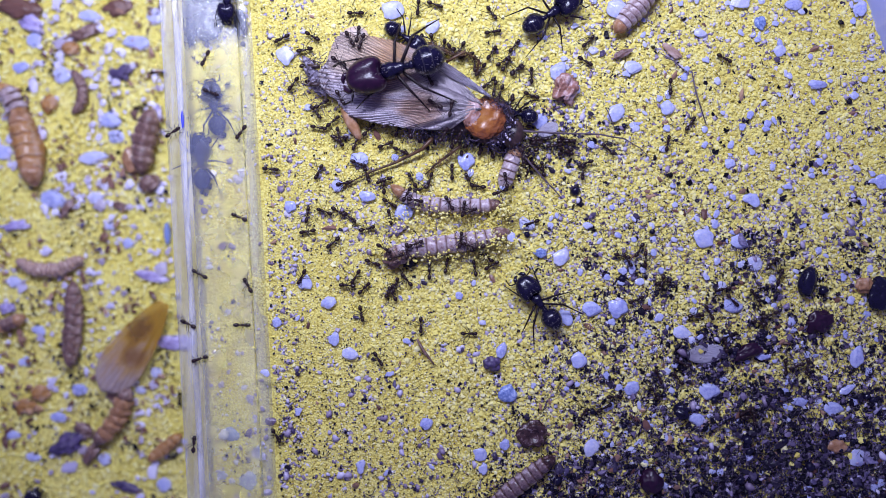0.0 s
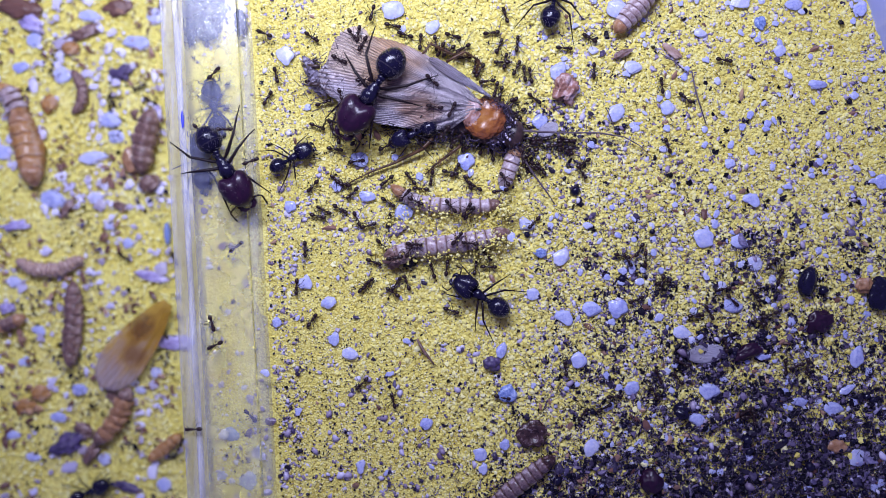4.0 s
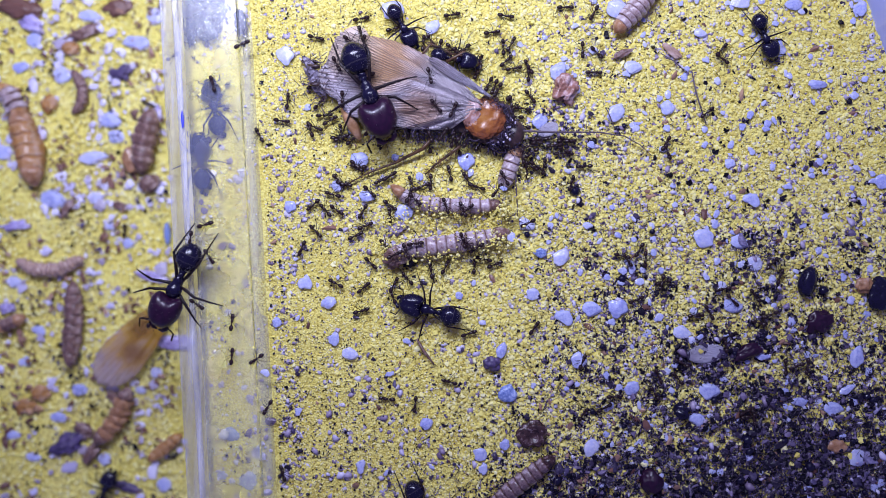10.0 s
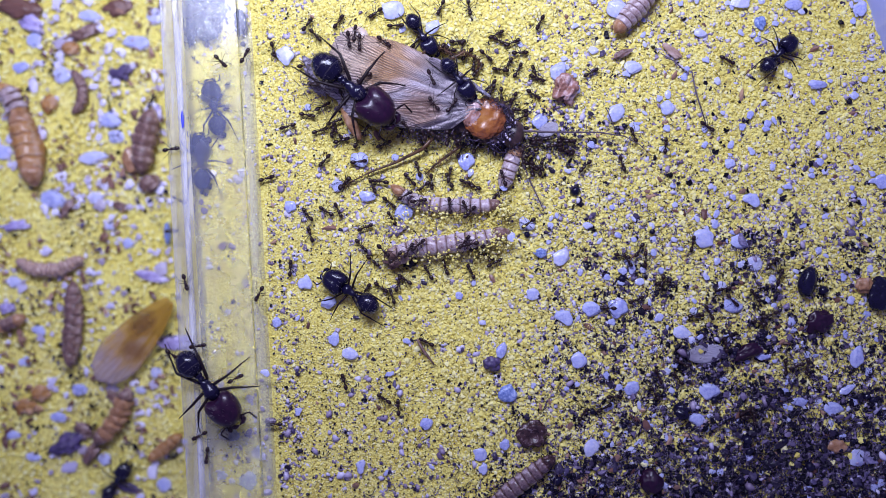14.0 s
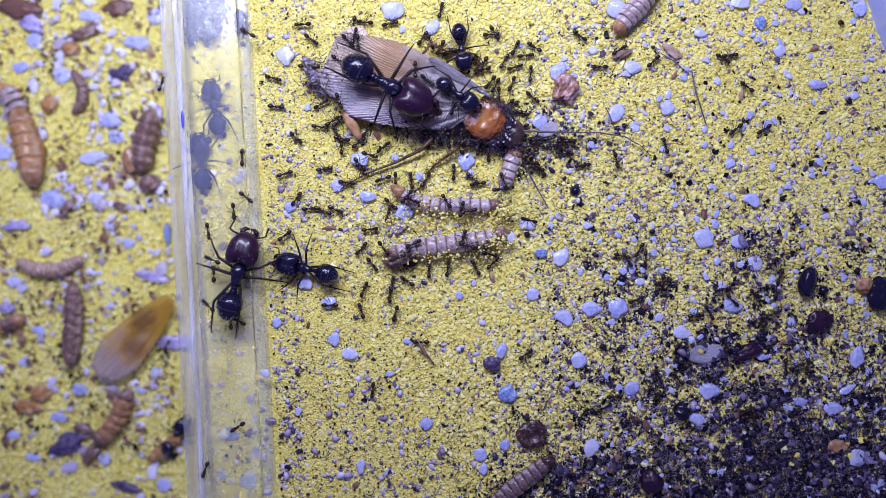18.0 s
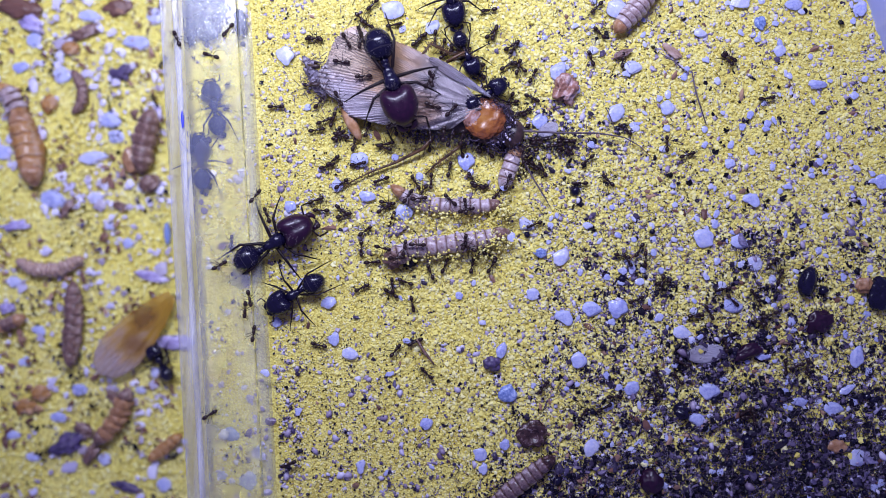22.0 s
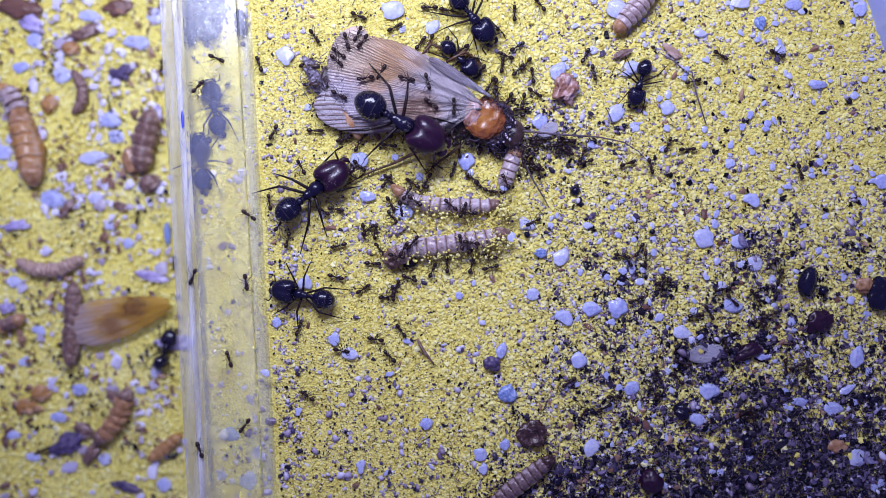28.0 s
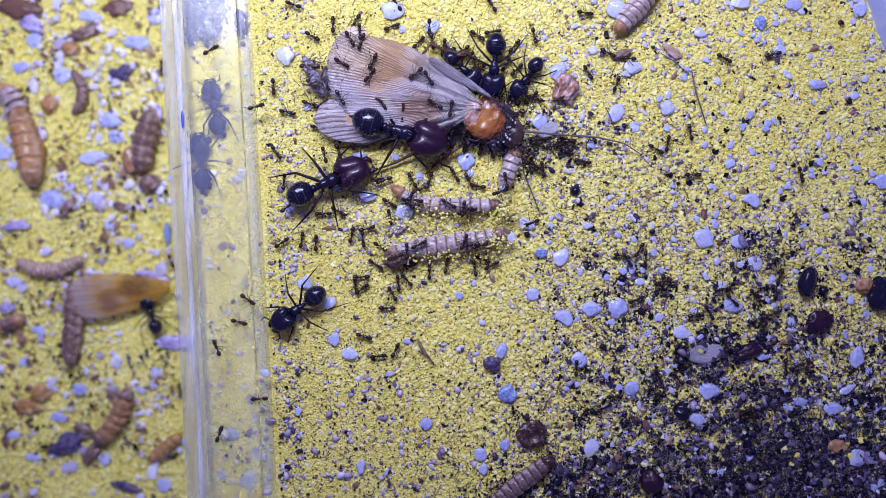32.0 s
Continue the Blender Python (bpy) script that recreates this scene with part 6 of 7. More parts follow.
def soldiers():
    march("titan", [(0, 650, 137, 757, 108), (1, 622, 175, 697, 112), (2, 597, 155, 684, 130), (3, 614, 200, 680, 137), (5.5, 647, 187, 703, 97), (6, 645, 187, 699, 95), (7, 652, 172, 687, 72), (8, 668, 160, 678, 62),
                    (9, 665, 200, 658, 97), (10, 668, 203, 632, 112), (11, 660, 207, 612, 130), (12, 645, 200, 592, 138), (13, 642, 192, 587, 133), (14, 655, 183, 590, 130), (17, 682, 150, 600, 133), (18, 725, 172, 640, 127),
                    (19, 728, 190, 665, 115), (20, 737, 190, 663, 112), (21, 737, 182, 667, 107), (22, 706, 180, 673, 88), (23, 750, 182, 687, 98), (24, 752, 193, 703, 103), (25, 755, 222, 685, 143), (28, 750, 240, 660, 190),
                    (29, 748, 230, 652, 188), (30, 747, 233, 652, 190), (31, 752, 242, 655, 210), (32, 755, 248, 655, 218)], "huge soldier ant with a maroon head on the cockroach")
    line = march("giant", [(0, 365, -60, 365, -155), (1, 348, 38, 340, -58), (1.5, 310, 128, 316, 35), (2, 322, 212, 314, 118), (2.5, 385, 265, 350, 180), (3, 425, 285, 365, 210), (3.5, 430, 308, 370, 238), (5.5, 335, 350, 375, 267),
                    (6, 326, 365, 360, 277), (7, 332, 475, 345, 380), (8, 388, 520, 357, 428), (9, 323, 550, 347, 457), (10, 297, 540, 333, 463), (11, 347, 593, 343, 490), (12, 320, 687, 340, 590), (13, 370, 740, 350, 648),
                    (14, 398, 722, 337, 645), (14.5, 440, 664, 345, 632), (16.5, 428, 512, 380, 592), (17, 450, 470, 402, 552), (18, 432, 445, 408, 540), (19, 453, 412, 423, 500), (20, 443, 370, 420, 463), (21, 475, 382, 427, 462),
                    (22, 520, 410, 443, 455), (23, 548, 412, 457, 432), (24, 562, 405, 475, 415), (25, 557, 387, 480, 410), (27.5, 568, 330, 508, 382), (28, 585, 315, 515, 370), (29, 593, 285, 532, 340), (30, 600, 290, 532, 343),
                    (31, 610, 303, 540, 340), (32, 612, 310, 543, 340)], "huge soldier ant with a maroon head, walking the bar")
    for along, aside, turn in ((-76, 10, 15), (-62, -34, 60), (78, 16, 190), (20, -48, 80)):
        escort(line, along, aside, turn)
    march("big", [(0, 930, 505, 980, 570), (1, 900, 507, 966, 558), (2, 877, 527, 947, 553), (3, 850, 535, 922, 553), (3.5, 838, 520, 905, 550), (5.5, 780, 493, 845, 545), (7, 788, 495, 847, 548), (8, 785, 508, 852, 550),
                  (9, 777, 535, 848, 558), (10, 727, 540, 798, 560), (11, 682, 537, 752, 552), (12, 647, 520, 713, 546), (13, 617, 532, 690, 546), (14, 593, 498, 652, 538), (14.5, 575, 460, 612, 520), (16.5, 540, 440, 594, 482),
                  (17, 540, 448, 597, 492), (18, 512, 468, 577, 485), (19, 500, 485, 565, 487), (20, 497, 492, 562, 490), (21, 495, 518, 552, 495), (22, 497, 535, 553, 503), (23, 498, 550, 555, 505), (24, 497, 515, 563, 517),
                  (25, 503, 517, 570, 530), (28, 505, 515, 572, 530), (29, 495, 515, 560, 528), (30, 503, 540, 568, 520), (31, 493, 562, 558, 520), (32, 500, 567, 560, 523)], "large glossy black major ant crossing the grit")
    march("big", [(0, 1000, 10, 947, 42), (2, 1002, 10, 960, 42), (3, 993, 12, 978, 57), (3.5, 986, 6, 974, 50), (5, 985, -90, 980, -30), (32, 985, -150, 985, -90)], "large black major ant at the tray's north side")
    march("big", [(0, 560, 960, 540, 1020), (4.6, 575, 930, 548, 985), (5.5, 600, 815, 565, 860), (6, 617, 770, 583, 827), (7, 605, 722, 595, 792), (8, 640, 752, 597, 790), (8.5, 662, 782, 612, 780), (9, 708, 830, 653, 800),
                  (9.5, 730, 857, 690, 822), (10, 765, 930, 735, 872), (11, 790, 1010, 760, 960), (32, 790, 1010, 760, 960)], "large black major ant on the south grit")
    march("medium", [(0, 880, 193, 942, 208), (1, 857, 228, 903, 190), (2, 810, 212, 868, 197), (3, 732, 233, 777, 217), (5.5, 705, 252, 752, 232), (6, 703, 234, 757, 234), (7, 710, 132, 740, 187), (8, 712, 88, 748, 128),
                     (8.5, 755, 80, 750, 130), (9, 800, 95, 765, 130), (10, 828, 110, 778, 100), (11, 825, 178, 800, 130), (12, 823, 155, 797, 122), (13, 812, 158, 797, 122), (14, 822, 155, 797, 123), (17, 815, 235, 780, 190),
                     (18, 833, 183, 785, 150), (19, 900, 138, 850, 135), (20, 868, 130, 810, 145), (21, 880, 240, 830, 205), (22, 885, 152, 833, 187), (23, 862, 82, 865, 130), (24, 893, 62, 900, 122), (25, 912, -30, 910, 15),
                     (26, 960, -80, 920, -50), (26.7, 1095, -20, 1060, -60), (27.5, 1112, 128, 1137, 88), (28, 1122, 182, 1143, 112), (28.5, 1075, 102, 1122, 84), (29, 1022, 77, 1088, 77), (30, 960, 103, 1017, 66), (31, 910, 150, 962, 107), (32, 915, 162, 950, 114)],
          "glossy black media ant about the cockroach")
    march("big", [(0, 800, -110, 800, -170), (21, 800, -70, 800, -130), (22, 802, 18, 790, -35), (23, 793, 48, 785, -5), (24, 772, 50, 780, -5), (25, 828, 67, 803, 10), (27.5, 835, 48, 812, -5), (28, 853, 52, 815, 6), (29, 868, 50, 825, 3),
                  (30, 890, 92, 862, 30), (31, 877, 104, 873, 46), (32, 873, 142, 877, 88)], "large major ant with a dark maroon head at the cockroach")
    march("medium", [(0, 690, -80, 690, -125), (7.5, 690, -60, 690, -105), (8.5, 695, 20, 680, -25), (9, 705, 52, 687, 12), (10, 724, 67, 700, 26), (11, 729, 72, 707, 30), (12, 739, 75, 710, 36), (13, 726, 68, 695, 33), (14, 758, 80, 734, 44),
                     (17, 803, 107, 807, 60), (18, 820, 106, 813, 62), (20, 826, 112, 805, 76), (21, 836, 120, 820, 70), (23, 832, 116, 806, 80), (25, 827, 124, 792, 88), (28, 830, 120, 795, 88), (29, 851, 136, 815, 98), (31, 832, 132, 800, 98), (32, 836, 137, 800, 106)],
          "black media ant feeding at the cockroach's side")
    march("medium", [(0, 1130, -80, 1130, -130), (4.3, 1135, -50, 1130, -95), (5.5, 1187, 78, 1152, 45), (6, 1185, 88, 1160, 46), (7, 1172, 94, 1152, 50), (8, 1213, 24, 1163, 38), (9, 1297, 37, 1250, 21), (10, 1363, 90, 1342, 40),
                     (11, 1348, 144, 1340, 92), (12, 1293, 220, 1308, 172), (13, 1356, 168, 1308, 156), (14, 1396, 78, 1356, 118), (14.5, 1392, 42, 1372, 88), (16, 1440, -90, 1420, -40), (32, 1440, -90, 1420, -40)], "black media ant exploring the east grit")
    march("medium", [(0, 402, 20, 405, -28), (1, 395, 116, 395, 68), (2, 457, 242, 441, 200), (3, 488, 320, 467, 272), (4.2, 540, 260, 505, 290), (5.5, 575, 70, 545, 107), (6, 543, 38, 543, 82), (6.6, 545, -30, 545, 15), (8, 545, -100, 545, -60), (32, 545, -100, 545, -60)],
          "black media ant hurrying over bar and grit")
    march("medium", [(0, 60, 880, 30, 915), (2, 150, 872, 105, 880), (6, 180, 850, 150, 880), (8, 185, 840, 165, 865), (10, 192, 852, 178, 888), (12, 184, 818, 190, 862), (13, 182, 812, 186, 855), (14, 218, 836, 195, 870), (17, 318, 786, 285, 808),
                     (18, 322, 755, 300, 790), (19, 308, 705, 309, 750), (20, 305, 640, 309, 690), (22, 272, 622, 297, 662), (23, 282, 625, 304, 668), (24, 300, 606, 297, 652), (28, 300, 600, 285, 640), (30, 290, 572, 280, 615), (31, 264, 552, 277, 595), (32, 261, 534, 276, 578)],
          "black media ant on the low floor beyond the bar")
    march("medium", [(0, 735, 78, 700, 56), (1, 742, 62, 702, 50), (2, 786, 8, 725, 36), (3, 800, -45, 768, 2), (4, 810, -110, 800, -65), (32, 810, -110, 800, -65)], "black media ant leaving the cockroach")
    for kind in ("titan", "giant", "big", "medium"):
        hide_proto(kind)


def hide_proto(kind):
    """The pattern of each kind takes the part of one more ant that rests in the tray's south end."""
    u = {"titan": 1180, "giant": 640, "big": 800, "medium": 940, "small": 1040}[kind]
    ANTS[kind].matrix_basis = stand(u, 1045, radians(80), 0.1)


def workers():
    hide_proto("small")
    feeding = [
        "690 222 20;705 230 70;725 232 100;745 240 80;765 245 120;785 240 60;800 250 90;815 262 100;832 255 30;850 262 80;868 268 110;885 262 140;900 255 160;915 240 170;925 225 180;915 205 200;900 185 230;885 165 250",
        "765 75 280;785 85 260;800 92 300;815 88 240;825 100 200;840 115 270;850 125 230;865 148 220;875 158 260;545 115 20;555 150 340;570 185 30;600 240 100;620 70 300;600 110 330;770 185 150",
        "640 75 250;635 290 340;680 320 200;610 325 10;690 360 330;730 320 120;745 335 200;760 320 250;800 305 90;830 320 120;845 330 170;720 345 60;690 385 100;735 355 350;820 370 80;830 375 20",
        "885 340 200;895 320 100;680 440 330;700 455 20;720 445 90;650 405 15;660 465 340;645 510 45;695 520 120;700 505 70;830 435 160;845 440 200;860 455 150;870 470 30;840 475 100;790 470 80;760 480 90;720 495 130",
        "600 375 330;575 375 160;895 115 60;940 135 90;1035 290 200;1180 255 80;1280 105 330;940 395 200;935 300 250;960 300 100;1000 270 20",
        "554 66 330;634 62 80;649 140 200;759 140 300;743 75 70;694 49 20;872 58 10;910 83 50;793 94 210;565 227 350;590 216 40;603 244 0;630 253 70;683 257 20;653 231 45;755 253 100;798 193 80;903 182 250;940 170 340;921 197 200;914 125 45;603 174 300;812 242 60;846 257 120",
        "795 360 120;735 432 20;815 425 80",
    ]
    r = random.Random(9)
    for row in ";".join(feeding).split(";"):
        u, v, a = (float(x) for x in row.split())
        rows, t = [(0, u, v, a)], 0.0
        while t < 30:
            t += r.uniform(1.5, 4.0)
            rows.append((min(t, 32), u + r.uniform(-7, 7), v + r.uniform(-6, 6), a + r.uniform(-35, 35)))
        if rows[-1][0] < 32:
            rows.append((32, u, v, a))
        thing, line = roam(rows)
        thing["label"] = "tiny dark brown worker ant feeding among the prey"

    foragers()


def foragers():
    roam([(0, 440, 505, 119), (1, 415, 460, 68), (9, 470, 430, 9), (10, 535, 440, 247), (11, 445, 490, 228), (12, 455, 530, 310), (13, 470, 520, 320), (14, 460, 520, 242), (17, 435, 585, 211), (19, 410, 550, 97), (20, 425, 505, 67), (21, 425, 515, 283), (22, 435, 548, 266), (23, 420, 590, 285), (24, 450, 605, 278), (25, 440, 730, 263), (29, 430, 770, 230), (30, 378, 805, 220), (31, 370, 820, 72), (32, 390, 767, 69)])
    roam([(0, 430, 575, 0), (1, 437, 575, 265), (2, 425, 630, 208), (3, 380, 605, 166), (5.5, 385, 620, 278), (7, 390, 672, 285), (8, 400, 675, 333), (9, 435, 695, 36), (10, 455, 635, 214), (11, 420, 705, 233), (14, 355, 770, 208), (18, 315, 760, 64), (22, 373, 733, 31), (23, 365, 730, 5), (24, 365, 730, 260), (25, 355, 785, 261), (28, 355, 795, 111), (29, 330, 720, 55), (30, 410, 715, 19), (31, 415, 690, 104), (32, 385, 615, 112)])
    roam([(0, 335, 573, 153), (1, 310, 560, 4), (3, 380, 570, 346), (5.5, 372, 575, 200), (6, 345, 583, 213), (7, 325, 605, 188), (8, 330, 585, 342), (9, 410, 632, 10), (10, 412, 570, 82), (11, 430, 495, 115), (12, 355, 450, 183), (14, 330, 500, 286), (17, 375, 520, 17), (18, 380, 485, 90), (21, 375, 435, 321), (23, 405, 505, 97), (24, 370, 395, 118), (25, 368, 435, 254), (28, 343, 490, 249), (29, 325, 545, 316), (32, 425, 570, 346)])
    roam([(0, 355, 635, 198), (2, 310, 650, 127), (5.5, 290, 550, 135), (23, 300, 640, 291), (24, 345, 690, 307), (25, 365, 725, 42), (28, 407, 635, 108), (29, 335, 630, 210), (30, 310, 690, 256), (31, 320, 690, 271), (32, 320, 690, 277)])
    roam([(0, 320, 705, 270), (1, 320, 720, 45), (2, 345, 680, 270), (3, 320, 800, 67), (8, 360, 645, 62), (9, 378, 690, 16), (10, 412, 630, 84), (11, 390, 570, 67), (13, 475, 480, 37), (14, 515, 475, 86), (17, 480, 410, 73), (19, 530, 425, 0), (21, 560, 410, 29), (23, 640, 365, 339), (24, 640, 440, 270), (25, 640, 440, 173), (28, 600, 435, 195), (30, 565, 460, 180), (31, 550, 435, 99), (32, 560, 430, 88)])
    roam([(0, 365, 105, 243), (1, 335, 165, 288), (3, 375, 135, 39), (5.5, 390, 120, 50), (6, 400, 105, 209), (7, 335, 150, 141), (8, 325, 45, 33), (9, 388, 115, 342), (10, 430, 80, 25), (11, 505, 60, 18), (12, 570, 35, 348), (13, 600, 80, 351), (14, 600, 40, 54), (18, 625, 45, 254), (19, 590, 75, 220), (20, 595, 70, 27), (21, 650, 45, 24), (22, 650, 45, 331), (23, 730, 90, 323), (24, 790, 150, 347), (28, 820, 110, 101), (29, 780, 100, 112), (30, 800, 60, 214), (31, 750, 120, 228), (32, 736, 131, 218)])
    roam([(0, 375, 165, 340), (1, 445, 190, 241), (5.5, 330, 245, 239), (9, 440, 190, 2), (10, 460, 240, 119), (11, 415, 145, 279), (12, 465, 270, 0), (13, 430, 145, 100), (14, 435, 100, 59), (17, 445, 120, 83), (18, 440, 60, 151), (19, 400, 95, 211), (20, 325, 130, 164), (22, 315, 70, 113), (24, 310, 95, 333), (28, 385, 105, 336), (29, 390, 130, 34), (30, 430, 75, 312), (31, 440, 185, 303), (32, 510, 200, 348)])
    roam([(0, 428, 235, 234), (1, 395, 280, 263), (2, 418, 320, 300), (5.5, 430, 340, 291), (6, 445, 390, 17), (7, 480, 325, 85), (8, 455, 285, 61), (9, 525, 245, 30), (10, 550, 230, 108), (11, 505, 185, 135), (12, 510, 190, 342), (13, 520, 190, 337), (14, 545, 205, 350), (17, 520, 185, 243), (18, 525, 245, 317), (19, 580, 240, 0), (20, 600, 245, 0), (21, 600, 240, 23), (22, 600, 240, 36), (23, 600, 240, 61), (24, 600, 240, 233), (25, 570, 280, 119), (30, 550, 150, 109), (31, 535, 180, 270), (32, 550, 185, 342)])
    roam([(0, 308, 235, 34), (1, 338, 215, 121), (3, 275, 180, 154), (6, 265, 180, 151), (7, 265, 180, 177), (8, 265, 180, 200), (9, 265, 180, 176), (10, 265, 185, 154), (11, 265, 180, 137), (14, 270, 180, 68), (21, 295, 105, 74), (22, 290, 110, 240), (32, 287, 119, 268)])
    roam([(0, 565, 305, 243), (2, 555, 325, 243), (3, 555, 325, 236), (5.5, 545, 340, 186), (6, 510, 330, 128), (7, 510, 295, 9), (8, 575, 320, 32), (9, 565, 260, 68), (10, 605, 245, 23), (11, 600, 245, 239), (12, 590, 270, 180), (13, 575, 245, 225), (14, 575, 285, 228), (17, 525, 300, 270), (18, 575, 300, 8), (19, 600, 290, 40), (20, 605, 275, 198), (21, 570, 300, 214), (22, 590, 285, 39), (23, 650, 235, 323), (24, 610, 300, 242), (25, 615, 300, 288), (28, 645, 410, 281), (29, 640, 430, 104), (30, 640, 390, 92), (31, 645, 420, 275), (32, 643, 424, 276)])
    roam([(0, 598, 250, 139), (1, 600, 250, 242), (2, 590, 265, 304), (5.5, 610, 265, 357), (6, 680, 270, 333), (7, 700, 310, 236), (8, 640, 330, 194), (9, 660, 320, 326), (10, 655, 340, 317), (11, 665, 310, 236), (12, 645, 355, 162), (13, 635, 300, 59), (14, 660, 330, 293), (17, 650, 335, 124), (18, 640, 300, 129), (19, 655, 330, 326), (20, 670, 320, 0), (22, 850, 330, 0), (23, 995, 320, 2), (24, 1020, 325, 52), (28, 1030, 275, 66), (29, 1040, 280, 64), (32, 1090, 150, 69)])
    roam([(0, 545, 380, 81), (1, 550, 350, 346), (3, 565, 385, 288), (6, 560, 380, 101), (7, 560, 360, 117), (8, 545, 350, 122), (11, 560, 370, 270), (12, 545, 372, 214), (13, 545, 380, 238), (14, 545, 380, 130), (17, 520, 350, 90), (19, 545, 355, 27), (20, 570, 325, 23), (21, 580, 340, 252), (22, 560, 355, 21), (23, 645, 315, 24), (24, 640, 320, 98), (25, 640, 280, 0), (28, 690, 320, 315), (29, 690, 330, 326), (30, 690, 330, 142), (31, 595, 255, 146), (32, 600, 270, 288)])
    roam([(0, 500, 70, 207), (3, 490, 75, 150), (5.5, 440, 35, 173), (6, 450, 70, 17), (7, 520, 10, 35), (8, 530, 15, 319), (9, 560, 45, 350), (10, 640, 35, 11), (11, 635, 30, 37), (12, 635, 35, 58), (13, 640, 35, 318), (14, 680, 75, 324), (17, 730, 100, 318), (18, 735, 125, 90), (20, 730, 70, 58), (21, 805, 15, 0), (22, 745, 70, 223), (23, 740, 75, 59), (25, 760, 45, 72), (28, 760, 15, 180), (29, 730, 45, 183), (30, 665, 20, 175), (31, 625, 35, 210), (32, 630, 40, 239)])
    roam([(0, 520, 150, 233), (1, 490, 190, 211), (2, 470, 180, 117), (6, 480, 170, 0), (7, 490, 180, 277), (8, 485, 210, 270), (9, 490, 215, 342), (10, 500, 215, 352), (11, 500, 215, 332), (12, 500, 225, 353), (13, 500, 225, 21), (14, 510, 225, 198), (17, 470, 235, 215), (18, 430, 280, 90), (20, 470, 215, 85), (21, 440, 165, 130), (22, 375, 100, 163), (23, 325, 130, 252), (24, 365, 130, 270), (25, 325, 200, 294), (29, 360, 140, 86), (30, 330, 130, 150), (31, 325, 120, 42), (32, 375, 90, 31)])
    roam([(0, 540, 90, 191), (1, 515, 95, 188), (2, 505, 95, 229), (3, 485, 130, 283), (7, 515, 140, 278), (8, 490, 165, 230), (9, 490, 170, 323), (10, 510, 180, 84), (11, 495, 120, 73), (12, 545, 65, 48), (13, 545, 65, 90), (14, 545, 45, 53), (17, 560, 45, 180), (19, 490, 45, 184), (22, 405, 55, 230), (23, 440, 105, 286), (24, 430, 140, 267), (25, 430, 295, 273), (29, 445, 405, 108), (30, 420, 265, 121), (31, 335, 225, 65), (32, 455, 190, 16)])
    roam([(0, 560, 200, 309), (3, 580, 225, 328), (5.5, 600, 225, 233), (6, 550, 265, 204), (7, 555, 245, 101), (8, 535, 190, 106), (9, 545, 210, 339), (10, 575, 205, 5), (11, 570, 208, 58), (12, 670, 50, 61), (13, 670, 30, 101), (14, 665, 25, 217), (17, 650, 45, 202), (19, 640, 35, 143), (20, 630, 30, 135), (21, 625, 20, 139), (22, 640, 35, 315), (23, 640, 35, 328), (24, 640, 30, 310), (25, 640, 35, 330), (28, 635, 30, 335), (29, 635, 35, 322), (30, 640, 35, 218), (31, 590, 70, 191), (32, 590, 45, 90)])
    roam([(0, 710, 268, 337), (5.5, 810, 310, 350), (7, 830, 290, 339), (8, 1020, 390, 345), (9, 1035, 345, 99), (10, 1010, 325, 72), (11, 1055, 285, 21), (12, 1050, 310, 16), (13, 1090, 275, 22), (14, 1100, 290, 288), (17, 1095, 290, 262), (18, 1090, 285, 283), (19, 1085, 285, 90), (20, 1090, 260, 76), (21, 1100, 225, 63), (22, 1105, 230, 321), (23, 1125, 245, 351), (24, 1135, 235, 18), (25, 1140, 240, 284), (28, 1150, 295, 285), (29, 1155, 295, 270), (30, 1150, 310, 348), (32, 1225, 310, 0)])
    roam([(0, 680, 330, 90), (1, 680, 325, 187), (3, 640, 335, 218), (6, 610, 380, 237), (7, 595, 405, 197), (8, 560, 395, 79), (9, 600, 380, 59), (10, 590, 345, 164), (12, 430, 330, 171), (13, 465, 325, 18), (17, 490, 310, 16), (23, 585, 290, 18), (24, 565, 285, 186), (25, 495, 300, 249), (28, 510, 425, 256), (29, 470, 400, 135), (30, 500, 415, 270), (31, 470, 450, 270), (32, 500, 430, 34)])
    roam([(0, 650, 310, 288), (1, 650, 310, 204), (3, 605, 330, 171), (5.5, 585, 300, 99), (6, 600, 300, 11), (7, 665, 285, 9), (8, 660, 290, 310), (9, 690, 315, 326), (11, 690, 310, 99), (12, 660, 120, 90), (13, 690, 80, 17), (14, 810, 75, 2), (17, 870, 75, 318), (18, 855, 115, 243), (19, 860, 95, 104), (20, 845, 75, 323), (21, 880, 110, 275), (22, 850, 130, 304), (24, 930, 185, 339), (25, 930, 160, 334), (28, 925, 180, 259), (29, 925, 185, 27), (32, 940, 173, 40)])
    roam([(0, 620, 385, 323), (1, 640, 400, 302), (3, 620, 380, 297), (5.5, 655, 430, 254), (6, 600, 450, 180), (7, 610, 430, 49), (9, 630, 415, 27), (11, 630, 420, 14), (12, 630, 415, 315), (13, 640, 430, 297), (14, 640, 435, 313), (17, 640, 435, 335), (18, 640, 440, 48), (19, 685, 385, 72), (20, 655, 395, 291), (21, 740, 525, 294), (23, 720, 540, 267), (24, 745, 520, 23), (25, 815, 500, 185), (28, 685, 525, 188), (29, 670, 520, 142), (30, 640, 490, 229), (31, 640, 555, 236), (32, 630, 505, 101)])
